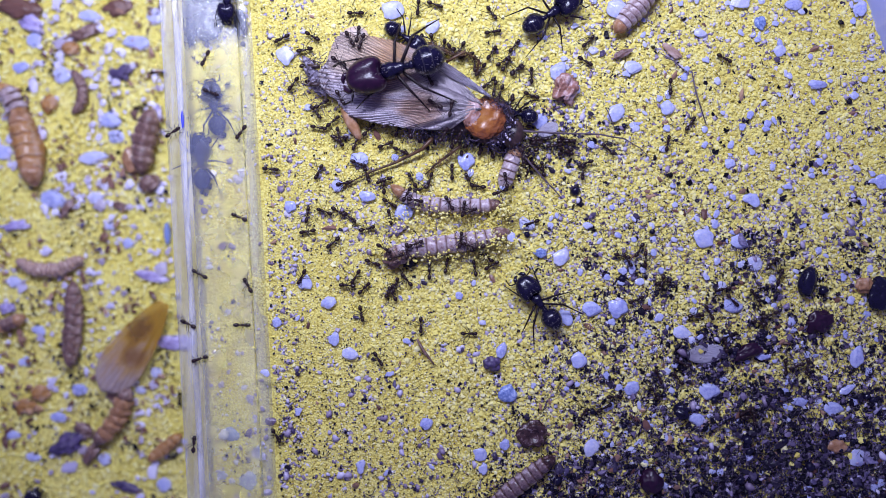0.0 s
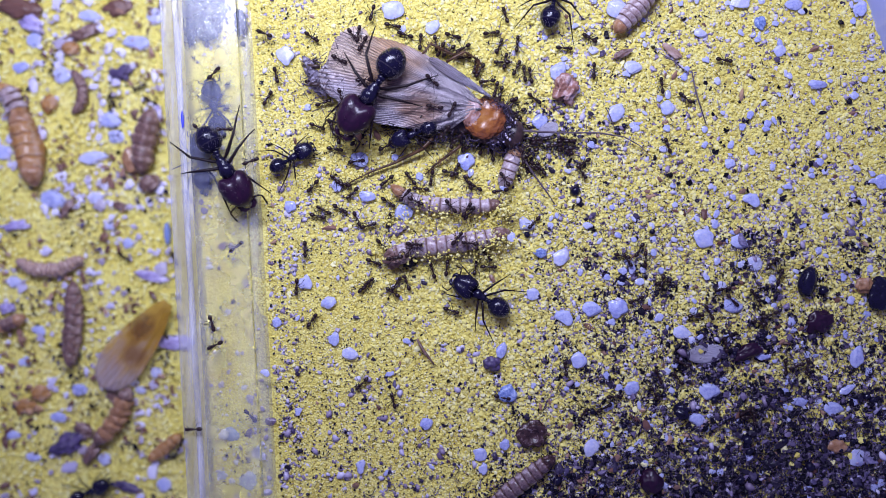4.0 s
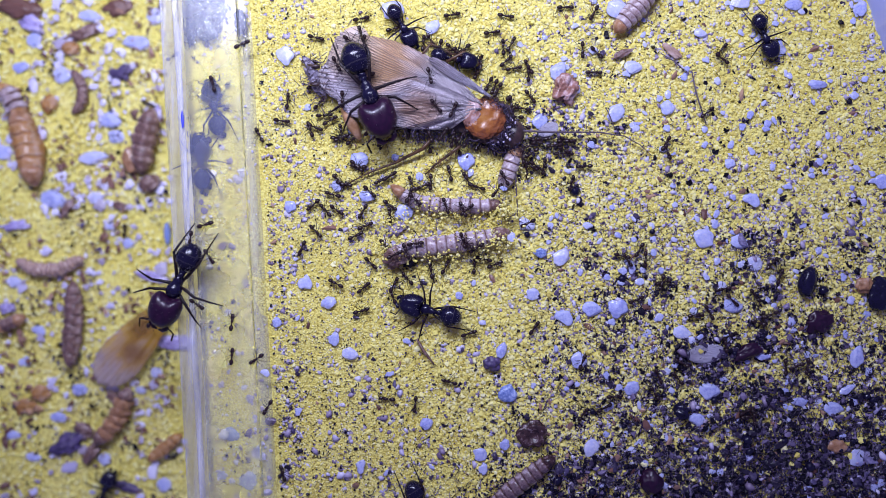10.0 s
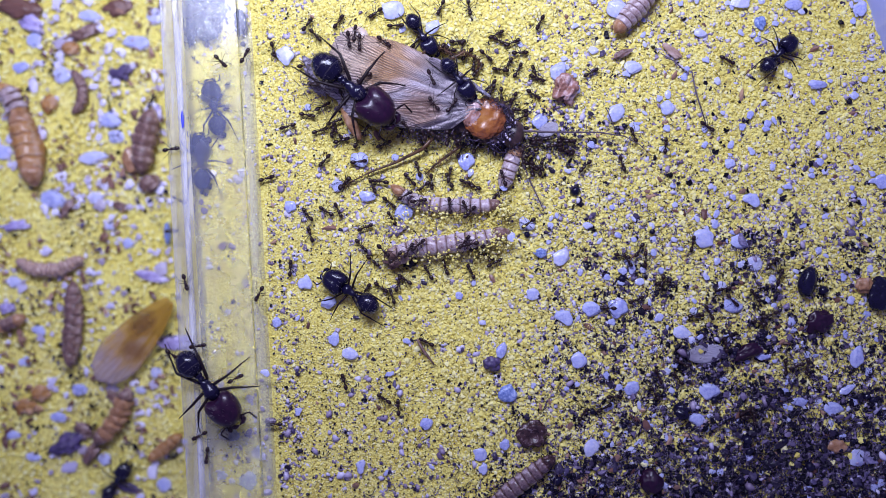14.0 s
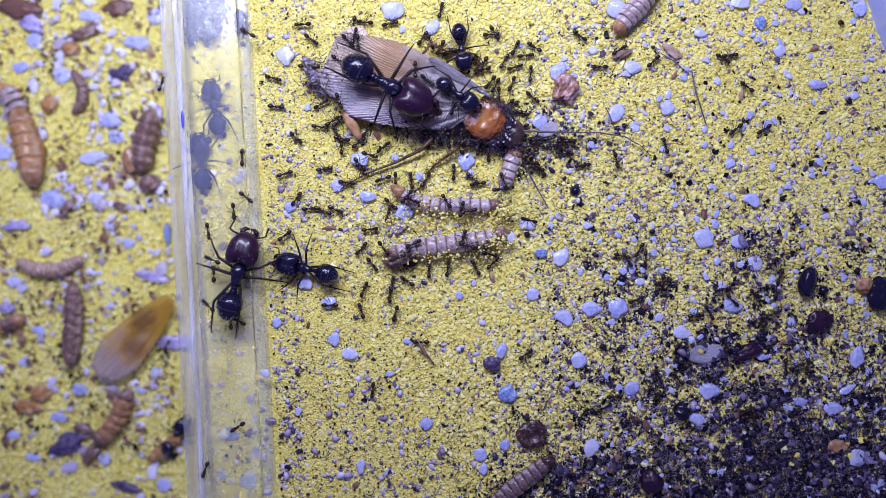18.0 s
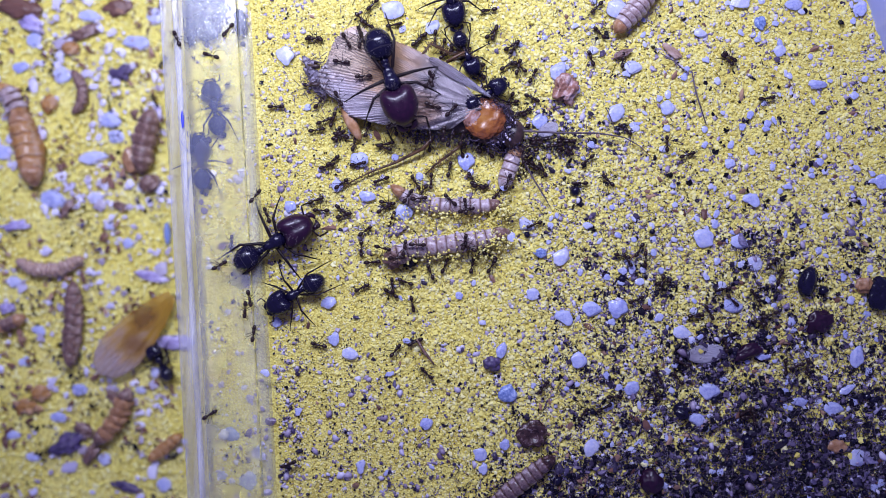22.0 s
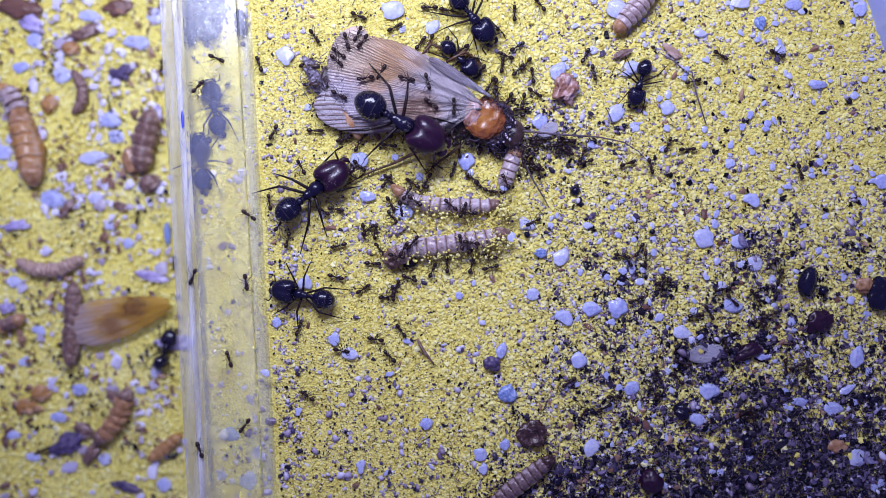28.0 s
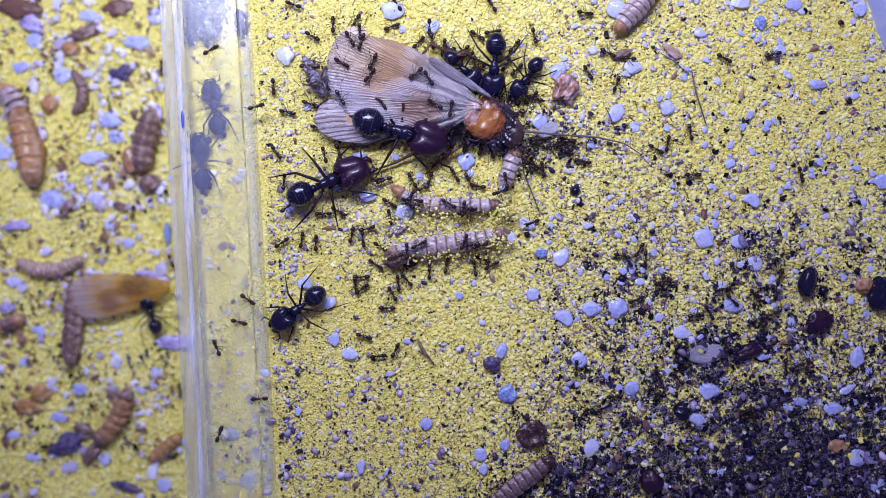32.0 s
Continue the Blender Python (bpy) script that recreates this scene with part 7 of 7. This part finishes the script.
    roam([(0, 545, 410, 190), (1, 430, 430, 168), (2, 425, 385, 62), (5.5, 475, 345, 13), (6, 510, 365, 333), (7, 505, 360, 344), (8, 545, 375, 318), (10, 560, 410, 315), (11, 590, 420, 0), (12, 600, 410, 162), (13, 560, 410, 186), (14, 550, 415, 108), (17, 550, 380, 90), (18, 550, 370, 5), (19, 610, 375, 358), (21, 665, 375, 4), (22, 680, 370, 30), (23, 700, 355, 243), (24, 660, 410, 220), (25, 670, 380, 233), (28, 665, 410, 261), (29, 655, 470, 216), (30, 610, 450, 131), (31, 620, 430, 68), (32, 623, 416, 76)])
    roam([(0, 590, 430, 219), (1, 540, 470, 195), (2, 515, 450, 67), (3, 555, 435, 270), (5.5, 515, 480, 302), (6, 595, 500, 21), (7, 655, 425, 50), (8, 700, 375, 101), (9, 645, 375, 180), (11, 640, 375, 299), (12, 670, 420, 59), (13, 670, 325, 60), (14, 740, 300, 108), (17, 650, 265, 164), (18, 655, 275, 344), (19, 770, 300, 26), (20, 910, 150, 50), (21, 915, 130, 90), (22, 910, 85, 56), (23, 955, 70, 18), (24, 955, 70, 225), (25, 930, 95, 241), (28, 930, 115, 231), (29, 930, 90, 76), (30, 940, 75, 135), (31, 900, 60, 137), (32, 870, 10, 121)])
    roam([(0, 630, 490, 239), (2, 600, 540, 297), (3, 640, 510, 36), (5.5, 655, 500, 59), (6, 645, 510, 225), (7, 640, 515, 254), (8, 645, 510, 254), (9, 645, 510, 166), (11, 545, 485, 138), (12, 600, 470, 328), (17, 700, 580, 320), (18, 700, 555, 254), (19, 665, 700, 247), (20, 650, 670, 127), (21, 620, 640, 145), (22, 565, 610, 167), (23, 530, 620, 150), (24, 530, 590, 90), (25, 530, 590, 338), (28, 605, 620, 350), (29, 585, 600, 68), (30, 625, 570, 31), (31, 610, 585, 309), (32, 645, 595, 344)])
    roam([(0, 690, 515, 236), (1, 670, 545, 295), (2, 725, 590, 12), (3, 740, 530, 356), (6, 920, 605, 337), (7, 920, 605, 4), (8, 990, 600, 0), (9, 985, 605, 156), (10, 945, 580, 55), (11, 1110, 425, 53), (13, 1165, 290, 87), (14, 1120, 240, 112), (17, 1120, 180, 75), (18, 1155, 110, 43), (19, 1210, 95, 52), (20, 1190, 65, 152), (21, 1060, 15, 160), (22, 1055, 15, 225), (23, 1045, 30, 188), (24, 1020, 20, 189), (25, 985, 40, 171), (28, 955, 10, 130), (29, 960, 10, 342), (30, 970, 15, 349), (32, 1035, 25, 351)])
    roam([(0, 615, 505, 176), (1, 545, 500, 169), (2, 535, 490, 219), (5.5, 520, 520, 311), (6, 565, 525, 345), (8, 630, 550, 332), (9, 630, 560, 2), (10, 640, 550, 16), (12, 800, 510, 21), (13, 795, 490, 92), (14, 795, 320, 115), (17, 700, 290, 180), (18, 700, 320, 270), (19, 700, 340, 113), (20, 670, 250, 109), (21, 665, 240, 49), (22, 760, 145, 54), (23, 690, 205, 153), (25, 690, 110, 129), (28, 600, 95, 145), (29, 625, 65, 111), (30, 570, 15, 139), (31, 590, 35, 174), (32, 520, 10, 160)])
    roam([(0, 640, 555, 281), (1, 660, 660, 281), (2, 660, 660, 219), (3, 645, 672, 225), (5.5, 640, 680, 214), (6, 650, 680, 188), (7, 650, 680, 30), (8, 685, 660, 20), (9, 720, 655, 312), (10, 735, 715, 264), (11, 700, 835, 330), (12, 795, 750, 54), (13, 725, 800, 162), (14, 705, 720, 92), (17, 720, 680, 111), (18, 640, 550, 108), (19, 640, 440, 90), (20, 640, 440, 96), (21, 640, 440, 68), (22, 640, 440, 270), (23, 640, 490, 270), (24, 640, 490, 162), (25, 530, 455, 180), (28, 595, 490, 345), (29, 680, 495, 30), (30, 680, 440, 166), (31, 660, 490, 231), (32, 640, 490, 180)])
    roam([(0, 745, 575, 270), (1, 745, 610, 270), (2, 745, 690, 309), (3, 805, 685, 350), (5.5, 995, 735, 347), (6, 1015, 735, 14), (7, 1015, 730, 168), (9, 805, 690, 166), (10, 795, 675, 164), (11, 700, 660, 177), (12, 615, 665, 189), (14, 610, 675, 104), (17, 600, 605, 100), (18, 585, 540, 0), (21, 640, 605, 325), (22, 700, 620, 51), (24, 700, 530, 18), (25, 745, 605, 280), (28, 710, 585, 127), (29, 715, 565, 98), (30, 705, 550, 39), (31, 740, 545, 166), (32, 685, 545, 180)])
    roam([(0, 670, 635, 302), (1, 720, 715, 302), (2, 720, 715, 166), (3, 700, 710, 162), (5.5, 690, 705, 20), (6, 755, 690, 2), (7, 690, 710, 192), (8, 685, 705, 187), (9, 685, 710, 193), (10, 685, 705, 173), (11, 680, 710, 145), (12, 680, 705, 167), (13, 680, 700, 156), (14, 680, 705, 146), (17, 665, 690, 143), (18, 660, 690, 264), (19, 655, 790, 326), (20, 690, 710, 52), (21, 740, 680, 38), (22, 755, 660, 135), (23, 720, 660, 172), (24, 720, 655, 135), (25, 710, 650, 140), (28, 690, 630, 135), (29, 700, 640, 163), (30, 690, 625, 186), (31, 690, 640, 179), (32, 700, 620, 63)])
    roam([(0, 830, 590, 0), (1, 845, 590, 331), (2, 985, 675, 333), (3, 1000, 670, 73), (5.5, 1000, 625, 103), (6, 990, 625, 291), (7, 1025, 690, 266), (9, 985, 705, 84), (10, 1030, 640, 68), (11, 1050, 540, 58), (13, 1055, 600, 349), (14, 1075, 545, 177), (17, 850, 590, 209), (18, 930, 627, 36), (19, 905, 550, 304), (20, 985, 710, 291), (21, 960, 690, 53), (29, 1015, 670, 34), (30, 1020, 650, 79), (32, 1019, 651, 88)])
    roam([(0, 870, 25, 306), (1, 895, 60, 321), (2, 920, 65, 129), (3, 875, 35, 77), (5.5, 930, 20, 162), (6, 845, 25, 180), (7, 795, 20, 173), (8, 805, 20, 1), (10, 1000, 15, 0), (12, 940, 20, 207), (13, 910, 60, 225), (14, 885, 75, 333), (17, 950, 80, 351), (18, 945, 85, 148), (19, 910, 55, 148), (20, 905, 60, 357), (21, 1015, 60, 0), (22, 1060, 60, 135), (23, 985, 30, 162), (24, 955, 25, 270), (25, 985, 65, 317), (28, 1035, 100, 63), (29, 1005, 25, 139), (30, 960, 35, 261), (31, 1000, 55, 332), (32, 1075, 95, 332)])
    roam([(0, 870, 95, 56), (1, 880, 80, 56), (2, 880, 80, 62), (3, 885, 85, 66), (5.5, 880, 80, 73), (6, 880, 85, 99), (7, 880, 85, 100), (8, 885, 90, 96), (9, 880, 80, 109), (10, 890, 85, 93), (11, 885, 75, 81), (12, 890, 85, 110), (13, 880, 85, 207), (14, 860, 100, 318), (17, 930, 130, 0), (18, 930, 100, 8), (20, 965, 125, 297), (21, 965, 170, 174), (22, 920, 120, 141), (23, 915, 130, 315), (24, 945, 145, 316), (25, 910, 120, 138), (28, 895, 100, 157), (29, 875, 105, 145), (31, 830, 55, 127), (32, 845, 65, 326)])
    roam([(0, 915, 125, 28), (1, 980, 90, 28), (2, 980, 90, 31), (3, 985, 85, 0), (5.5, 1025, 90, 354), (6, 1035, 90, 85), (8, 1030, 38, 140), (9, 1005, 65, 270), (10, 1030, 90, 270), (11, 1005, 110, 198), (12, 985, 105, 43), (13, 1065, 55, 115), (14, 955, 42, 243), (17, 1050, 85, 342), (18, 1025, 65, 144), (19, 975, 30, 163), (20, 880, 20, 180), (21, 945, 30, 180), (22, 865, 20, 189), (23, 850, 45, 180), (24, 850, 20, 0), (25, 865, 45, 176), (29, 770, 15, 166), (30, 765, 20, 137), (31, 760, 20, 261), (32, 760, 50, 270)])
    roam([(0, 890, 110, 34), (1, 905, 100, 29), (2, 890, 120, 252), (3, 900, 115, 158), (5.5, 865, 110, 225), (6, 885, 130, 180), (7, 850, 110, 99), (8, 870, 40, 76), (9, 870, 30, 22), (10, 895, 30, 351), (11, 900, 35, 304), (12, 905, 45, 171), (13, 870, 30, 158), (14, 830, 15, 279), (18, 875, 60, 301), (19, 845, 40, 172), (20, 800, 50, 335), (21, 910, 70, 352), (22, 875, 60, 252), (23, 905, 85, 53), (24, 905, 20, 85), (28, 910, 25, 90), (29, 910, 20, 11), (31, 935, 20, 308), (32, 945, 65, 283)])
    roam([(0, 1040, 75, 45), (1, 1045, 70, 53), (2, 1050, 70, 27), (3, 1055, 70, 153), (5.5, 1020, 55, 108), (6, 1045, 40, 347), (7, 1065, 65, 293), (8, 1060, 75, 231), (9, 1045, 90, 256), (10, 1055, 95, 315), (11, 1085, 130, 315), (12, 1085, 125, 329), (13, 1135, 160, 187), (14, 1045, 130, 29), (17, 1245, 100, 6), (19, 1315, 100, 22), (20, 1345, 60, 160), (21, 1190, 55, 297), (23, 1390, 150, 348), (24, 1380, 95, 115), (32, 1366, 98, 194)])
    roam([(0, 1035, 110, 329), (1, 1060, 125, 323), (2, 1055, 125, 331), (3, 1050, 125, 329), (5.5, 1050, 130, 180), (6, 1030, 125, 191), (7, 1045, 130, 342), (8, 1045, 130, 333), (9, 1050, 130, 345), (10, 1050, 130, 359), (11, 1045, 120, 331), (12, 1045, 130, 304), (13, 1045, 130, 186), (14, 950, 140, 338), (17, 1095, 150, 19), (18, 1095, 90, 31), (19, 1170, 105, 342), (20, 1155, 110, 191), (21, 1090, 120, 162), (23, 1110, 95, 9), (24, 1180, 105, 355), (25, 1165, 100, 318), (28, 1225, 145, 14), (29, 1205, 90, 145), (31, 1175, 110, 189), (32, 1110, 105, 176)])
    roam([(0, 1185, 155, 270), (2, 1185, 160, 126), (5.5, 1160, 120, 65), (6, 1225, 75, 33), (7, 1230, 75, 43), (8, 1235, 75, 267), (9, 1225, 180, 339), (10, 1275, 90, 49), (11, 1290, 105, 77), (12, 1275, 100, 62), (13, 1285, 105, 259), (14, 1250, 225, 326), (17, 1405, 187, 357), (18, 1350, 230, 212), (19, 1345, 225, 196), (20, 1230, 265, 197), (21, 1200, 270, 214), (22, 1215, 275, 18), (23, 1215, 265, 16), (24, 1210, 270, 21), (25, 1220, 275, 11), (28, 1215, 265, 2), (29, 1225, 270, 351), (30, 1225, 270, 343), (31, 1225, 260, 98), (32, 1220, 235, 101)])
    roam([(0, 1075, 265, 139), (3, 930, 140, 136), (5.5, 925, 120, 31), (6, 955, 125, 352), (7, 960, 125, 344), (8, 960, 125, 233), (9, 930, 165, 169), (10, 935, 120, 119), (11, 900, 110, 180), (12, 885, 120, 196), (13, 890, 115, 168), (14, 885, 125, 172), (17, 895, 125, 309), (18, 905, 150, 248), (19, 820, 315, 305), (21, 1040, 345, 357), (22, 1025, 325, 180), (23, 1000, 345, 195), (28, 820, 380, 189), (32, 823, 374, 203)])
    roam([(0, 280, 130, 180), (1, 275, 130, 221), (3, 240, 165, 0), (6, 295, 130, 38), (13, 350, 80, 12), (14, 392, 110, 316), (17, 480, 205, 321), (18, 490, 190, 355), (19, 540, 210, 340), (20, 545, 210, 180), (21, 475, 210, 160), (22, 490, 190, 0), (23, 560, 210, 340), (24, 560, 215, 184), (25, 490, 215, 195), (28, 485, 235, 243), (29, 480, 235, 232), (30, 480, 245, 252), (31, 475, 250, 292), (32, 490, 270, 307)])
    roam([(0, 250, 190, 198), (2, 235, 195, 163), (3, 200, 175, 282), (12, 265, 340, 317), (17, 403, 365, 347), (18, 415, 375, 276), (19, 405, 385, 281), (23, 450, 550, 283), (24, 430, 490, 98), (25, 430, 410, 81), (28, 437, 500, 280), (29, 455, 550, 254), (30, 430, 525, 140), (31, 385, 492, 159), (32, 440, 530, 325)])
    roam([(0, 275, 570, 95), (2, 260, 400, 131), (5.5, 205, 490, 149), (12, 235, 385, 49), (13, 270, 415, 5), (17, 358, 375, 3), (18, 370, 410, 279), (19, 363, 405, 122), (20, 320, 330, 115), (21, 300, 270, 107), (22, 275, 180, 118), (25, 255, 185, 262), (28, 245, 385, 265), (32, 237, 376, 261)])
    roam([(0, 210, 670, 284), (1, 220, 710, 73), (5.5, 250, 540, 81), (7, 230, 650, 257), (10, 205, 730, 225), (23, 80, 800, 206), (32, 86, 788, 195)])
    roam([(0, 770, 10, 340), (1, 840, 35, 319), (2, 810, 45, 203), (3, 770, 65, 338), (5.5, 860, 65, 349), (6, 850, 80, 38), (7, 905, 30, 24), (8, 995, 15, 351), (9, 965, 40, 350), (10, 1050, 25, 240), (12, 910, 135, 224), (13, 935, 135, 76), (14, 920, 95, 2), (17, 1060, 130, 350), (18, 1060, 120, 180), (19, 1040, 130, 214), (20, 1045, 130, 204), (21, 1045, 130, 90), (22, 1045, 105, 110), (23, 1050, 130, 284), (24, 1050, 125, 280), (25, 1050, 125, 302), (28, 1050, 130, 282), (29, 1045, 130, 272), (30, 1040, 130, 281), (31, 1040, 130, 304), (32, 1040, 130, 301)])
    roam([(0, 740, 15, 265), (3, 735, 75, 197), (5.5, 690, 30, 132), (6, 690, 25, 186), (9, 640, 35, 358), (10, 800, 28, 9), (11, 805, 10, 310), (12, 810, 40, 180), (13, 780, 10, 140), (14, 780, 15, 246), (17, 760, 55, 248), (18, 780, 20, 76), (19, 770, 15, 57), (20, 770, 20, 76), (21, 770, 20, 175), (22, 660, 10, 225), (25, 730, 60, 295), (28, 720, 140, 346), (29, 750, 65, 84), (30, 730, 40, 132), (31, 710, 20, 132), (32, 702, 9, 126)])
    roam([(0, 630, 25, 0), (2, 655, 25, 27), (3, 660, 10, 262), (5.5, 650, 60, 253), (6, 640, 75, 254), (7, 605, 220, 264), (8, 615, 295, 297), (9, 635, 280, 0), (10, 635, 295, 173), (12, 595, 275, 123), (13, 580, 210, 96), (14, 590, 230, 261), (17, 575, 240, 56), (18, 600, 215, 45), (19, 600, 215, 135), (20, 590, 205, 169), (21, 575, 210, 214), (22, 575, 215, 21), (23, 615, 195, 329), (25, 600, 230, 53), (29, 690, 95, 60), (30, 690, 75, 90), (31, 690, 50, 229), (32, 660, 110, 243)])
    roam([(0, 490, 770, 302), (1, 490, 770, 108), (2, 480, 740, 149), (3, 405, 718, 315), (5.5, 530, 790, 313), (8, 545, 870, 211), (11, 480, 820, 53), (12, 575, 830, 60), (13, 520, 750, 154), (18, 422, 755, 213), (19, 395, 830, 72), (21, 437, 710, 77), (22, 450, 590, 81), (23, 455, 590, 45), (24, 480, 560, 288), (25, 460, 605, 338), (28, 530, 580, 69), (30, 505, 485, 93), (31, 525, 485, 63), (32, 535, 425, 81)])
    roam([(0, 345, 785, 86), (1, 350, 720, 81), (2, 355, 720, 266), (3, 345, 785, 247), (5.5, 343, 720, 90), (6, 345, 720, 332), (7, 410, 755, 13), (8, 410, 705, 72), (9, 420, 725, 347), (10, 475, 720, 239), (11, 365, 815, 205), (12, 370, 770, 79), (13, 368, 800, 267), (14, 368, 805, 264), (17, 365, 830, 263), (18, 365, 830, 250), (19, 365, 830, 8), (24, 590, 800, 36), (28, 545, 700, 144), (32, 460, 705, 183)])
    roam([(0, 535, 490, 243), (1, 510, 540, 268), (2, 530, 655, 298), (3, 545, 605, 59), (5.5, 600, 540, 25), (6, 630, 565, 326), (7, 630, 560, 319), (8, 740, 660, 320), (9, 755, 665, 38), (10, 830, 590, 19), (11, 840, 635, 201), (12, 765, 615, 162), (13, 745, 605, 135), (14, 755, 605, 153), (17, 745, 605, 162), (18, 745, 605, 180), (19, 745, 600, 36), (20, 860, 520, 270), (21, 745, 620, 214), (22, 735, 605, 205), (23, 745, 610, 183), (24, 735, 610, 207), (25, 725, 620, 172), (28, 665, 600, 169), (29, 620, 600, 266), (30, 660, 680, 243), (31, 600, 640, 79), (32, 670, 630, 8)])
    roam([(0, 425, 385, 156), (1, 345, 350, 149), (2, 400, 370, 119), (5.5, 300, 270, 128), (6, 300, 240, 81), (7, 310, 205, 51), (8, 370, 155, 36), (9, 372, 160, 23), (10, 378, 150, 106), (11, 355, 100, 56), (13, 465, 20, 4), (14, 485, 90, 284), (17, 485, 100, 270), (18, 485, 140, 345), (20, 560, 120, 45), (22, 555, 70, 184), (24, 490, 125, 234), (25, 515, 125, 162), (28, 460, 115, 109), (30, 475, 10, 51), (31, 480, 90, 274), (32, 485, 155, 274)])
    roam([(0, 1030, 305, 270), (2, 1030, 310, 288), (3, 1030, 305, 274), (6, 1025, 305, 20), (8, 1180, 250, 14), (9, 1185, 265, 36), (10, 1250, 200, 40), (11, 1250, 210, 309), (12, 1290, 250, 43), (13, 1370, 100, 54), (17, 1360, 155, 228), (18, 1320, 155, 143), (19, 1320, 125, 70), (20, 1345, 85, 243), (21, 1245, 270, 276), (22, 1355, 175, 7), (23, 1400, 250, 294), (32, 1415, 310, 284)])
    roam([(0, 355, 485, 151), (1, 355, 485, 156), (2, 310, 465, 146), (5.5, 310, 455, 96), (9, 305, 420, 46), (10, 365, 398, 17), (11, 385, 395, 112), (12, 352, 365, 142), (13, 333, 355, 115), (14, 305, 265, 9), (17, 432, 340, 327), (18, 437, 350, 322), (19, 435, 330, 106), (20, 430, 325, 252), (21, 430, 345, 331), (23, 475, 350, 130), (24, 405, 315, 168), (25, 310, 315, 238), (28, 310, 465, 268), (32, 305, 463, 293)])
    roam([(0, 1220, 220, 56), (1, 1220, 220, 120), (6, 1180, 150, 158), (7, 1120, 180, 221), (8, 1105, 215, 268), (9, 1115, 295, 324), (10, 1180, 270, 290), (11, 1165, 430, 291), (12, 1245, 440, 81), (17, 1185, 310, 75), (18, 1300, 230, 219), (19, 1160, 330, 216), (20, 1080, 390, 188), (21, 1085, 340, 94), (22, 1075, 320, 135), (23, 1050, 305, 113), (24, 1050, 260, 45), (25, 1060, 295, 333), (28, 1110, 290, 19), (30, 1145, 265, 18), (31, 1155, 275, 0), (32, 1160, 265, 330)])
    roam([(0, 480, 300, 355), (1, 480, 300, 6), (5.5, 525, 295, 0), (6, 565, 300, 0), (7, 605, 295, 326), (8, 610, 330, 252), (9, 600, 310, 135), (10, 600, 320, 315), (11, 615, 325, 0), (12, 615, 320, 198), (13, 600, 330, 194), (14, 610, 325, 51), (17, 640, 280, 94), (18, 605, 260, 90), (19, 640, 235, 24), (20, 650, 240, 211), (21, 615, 250, 324), (22, 680, 262, 342), (23, 690, 275, 286), (28, 710, 370, 282), (29, 710, 370, 90), (31, 710, 350, 33), (32, 723, 361, 319)])


motions()
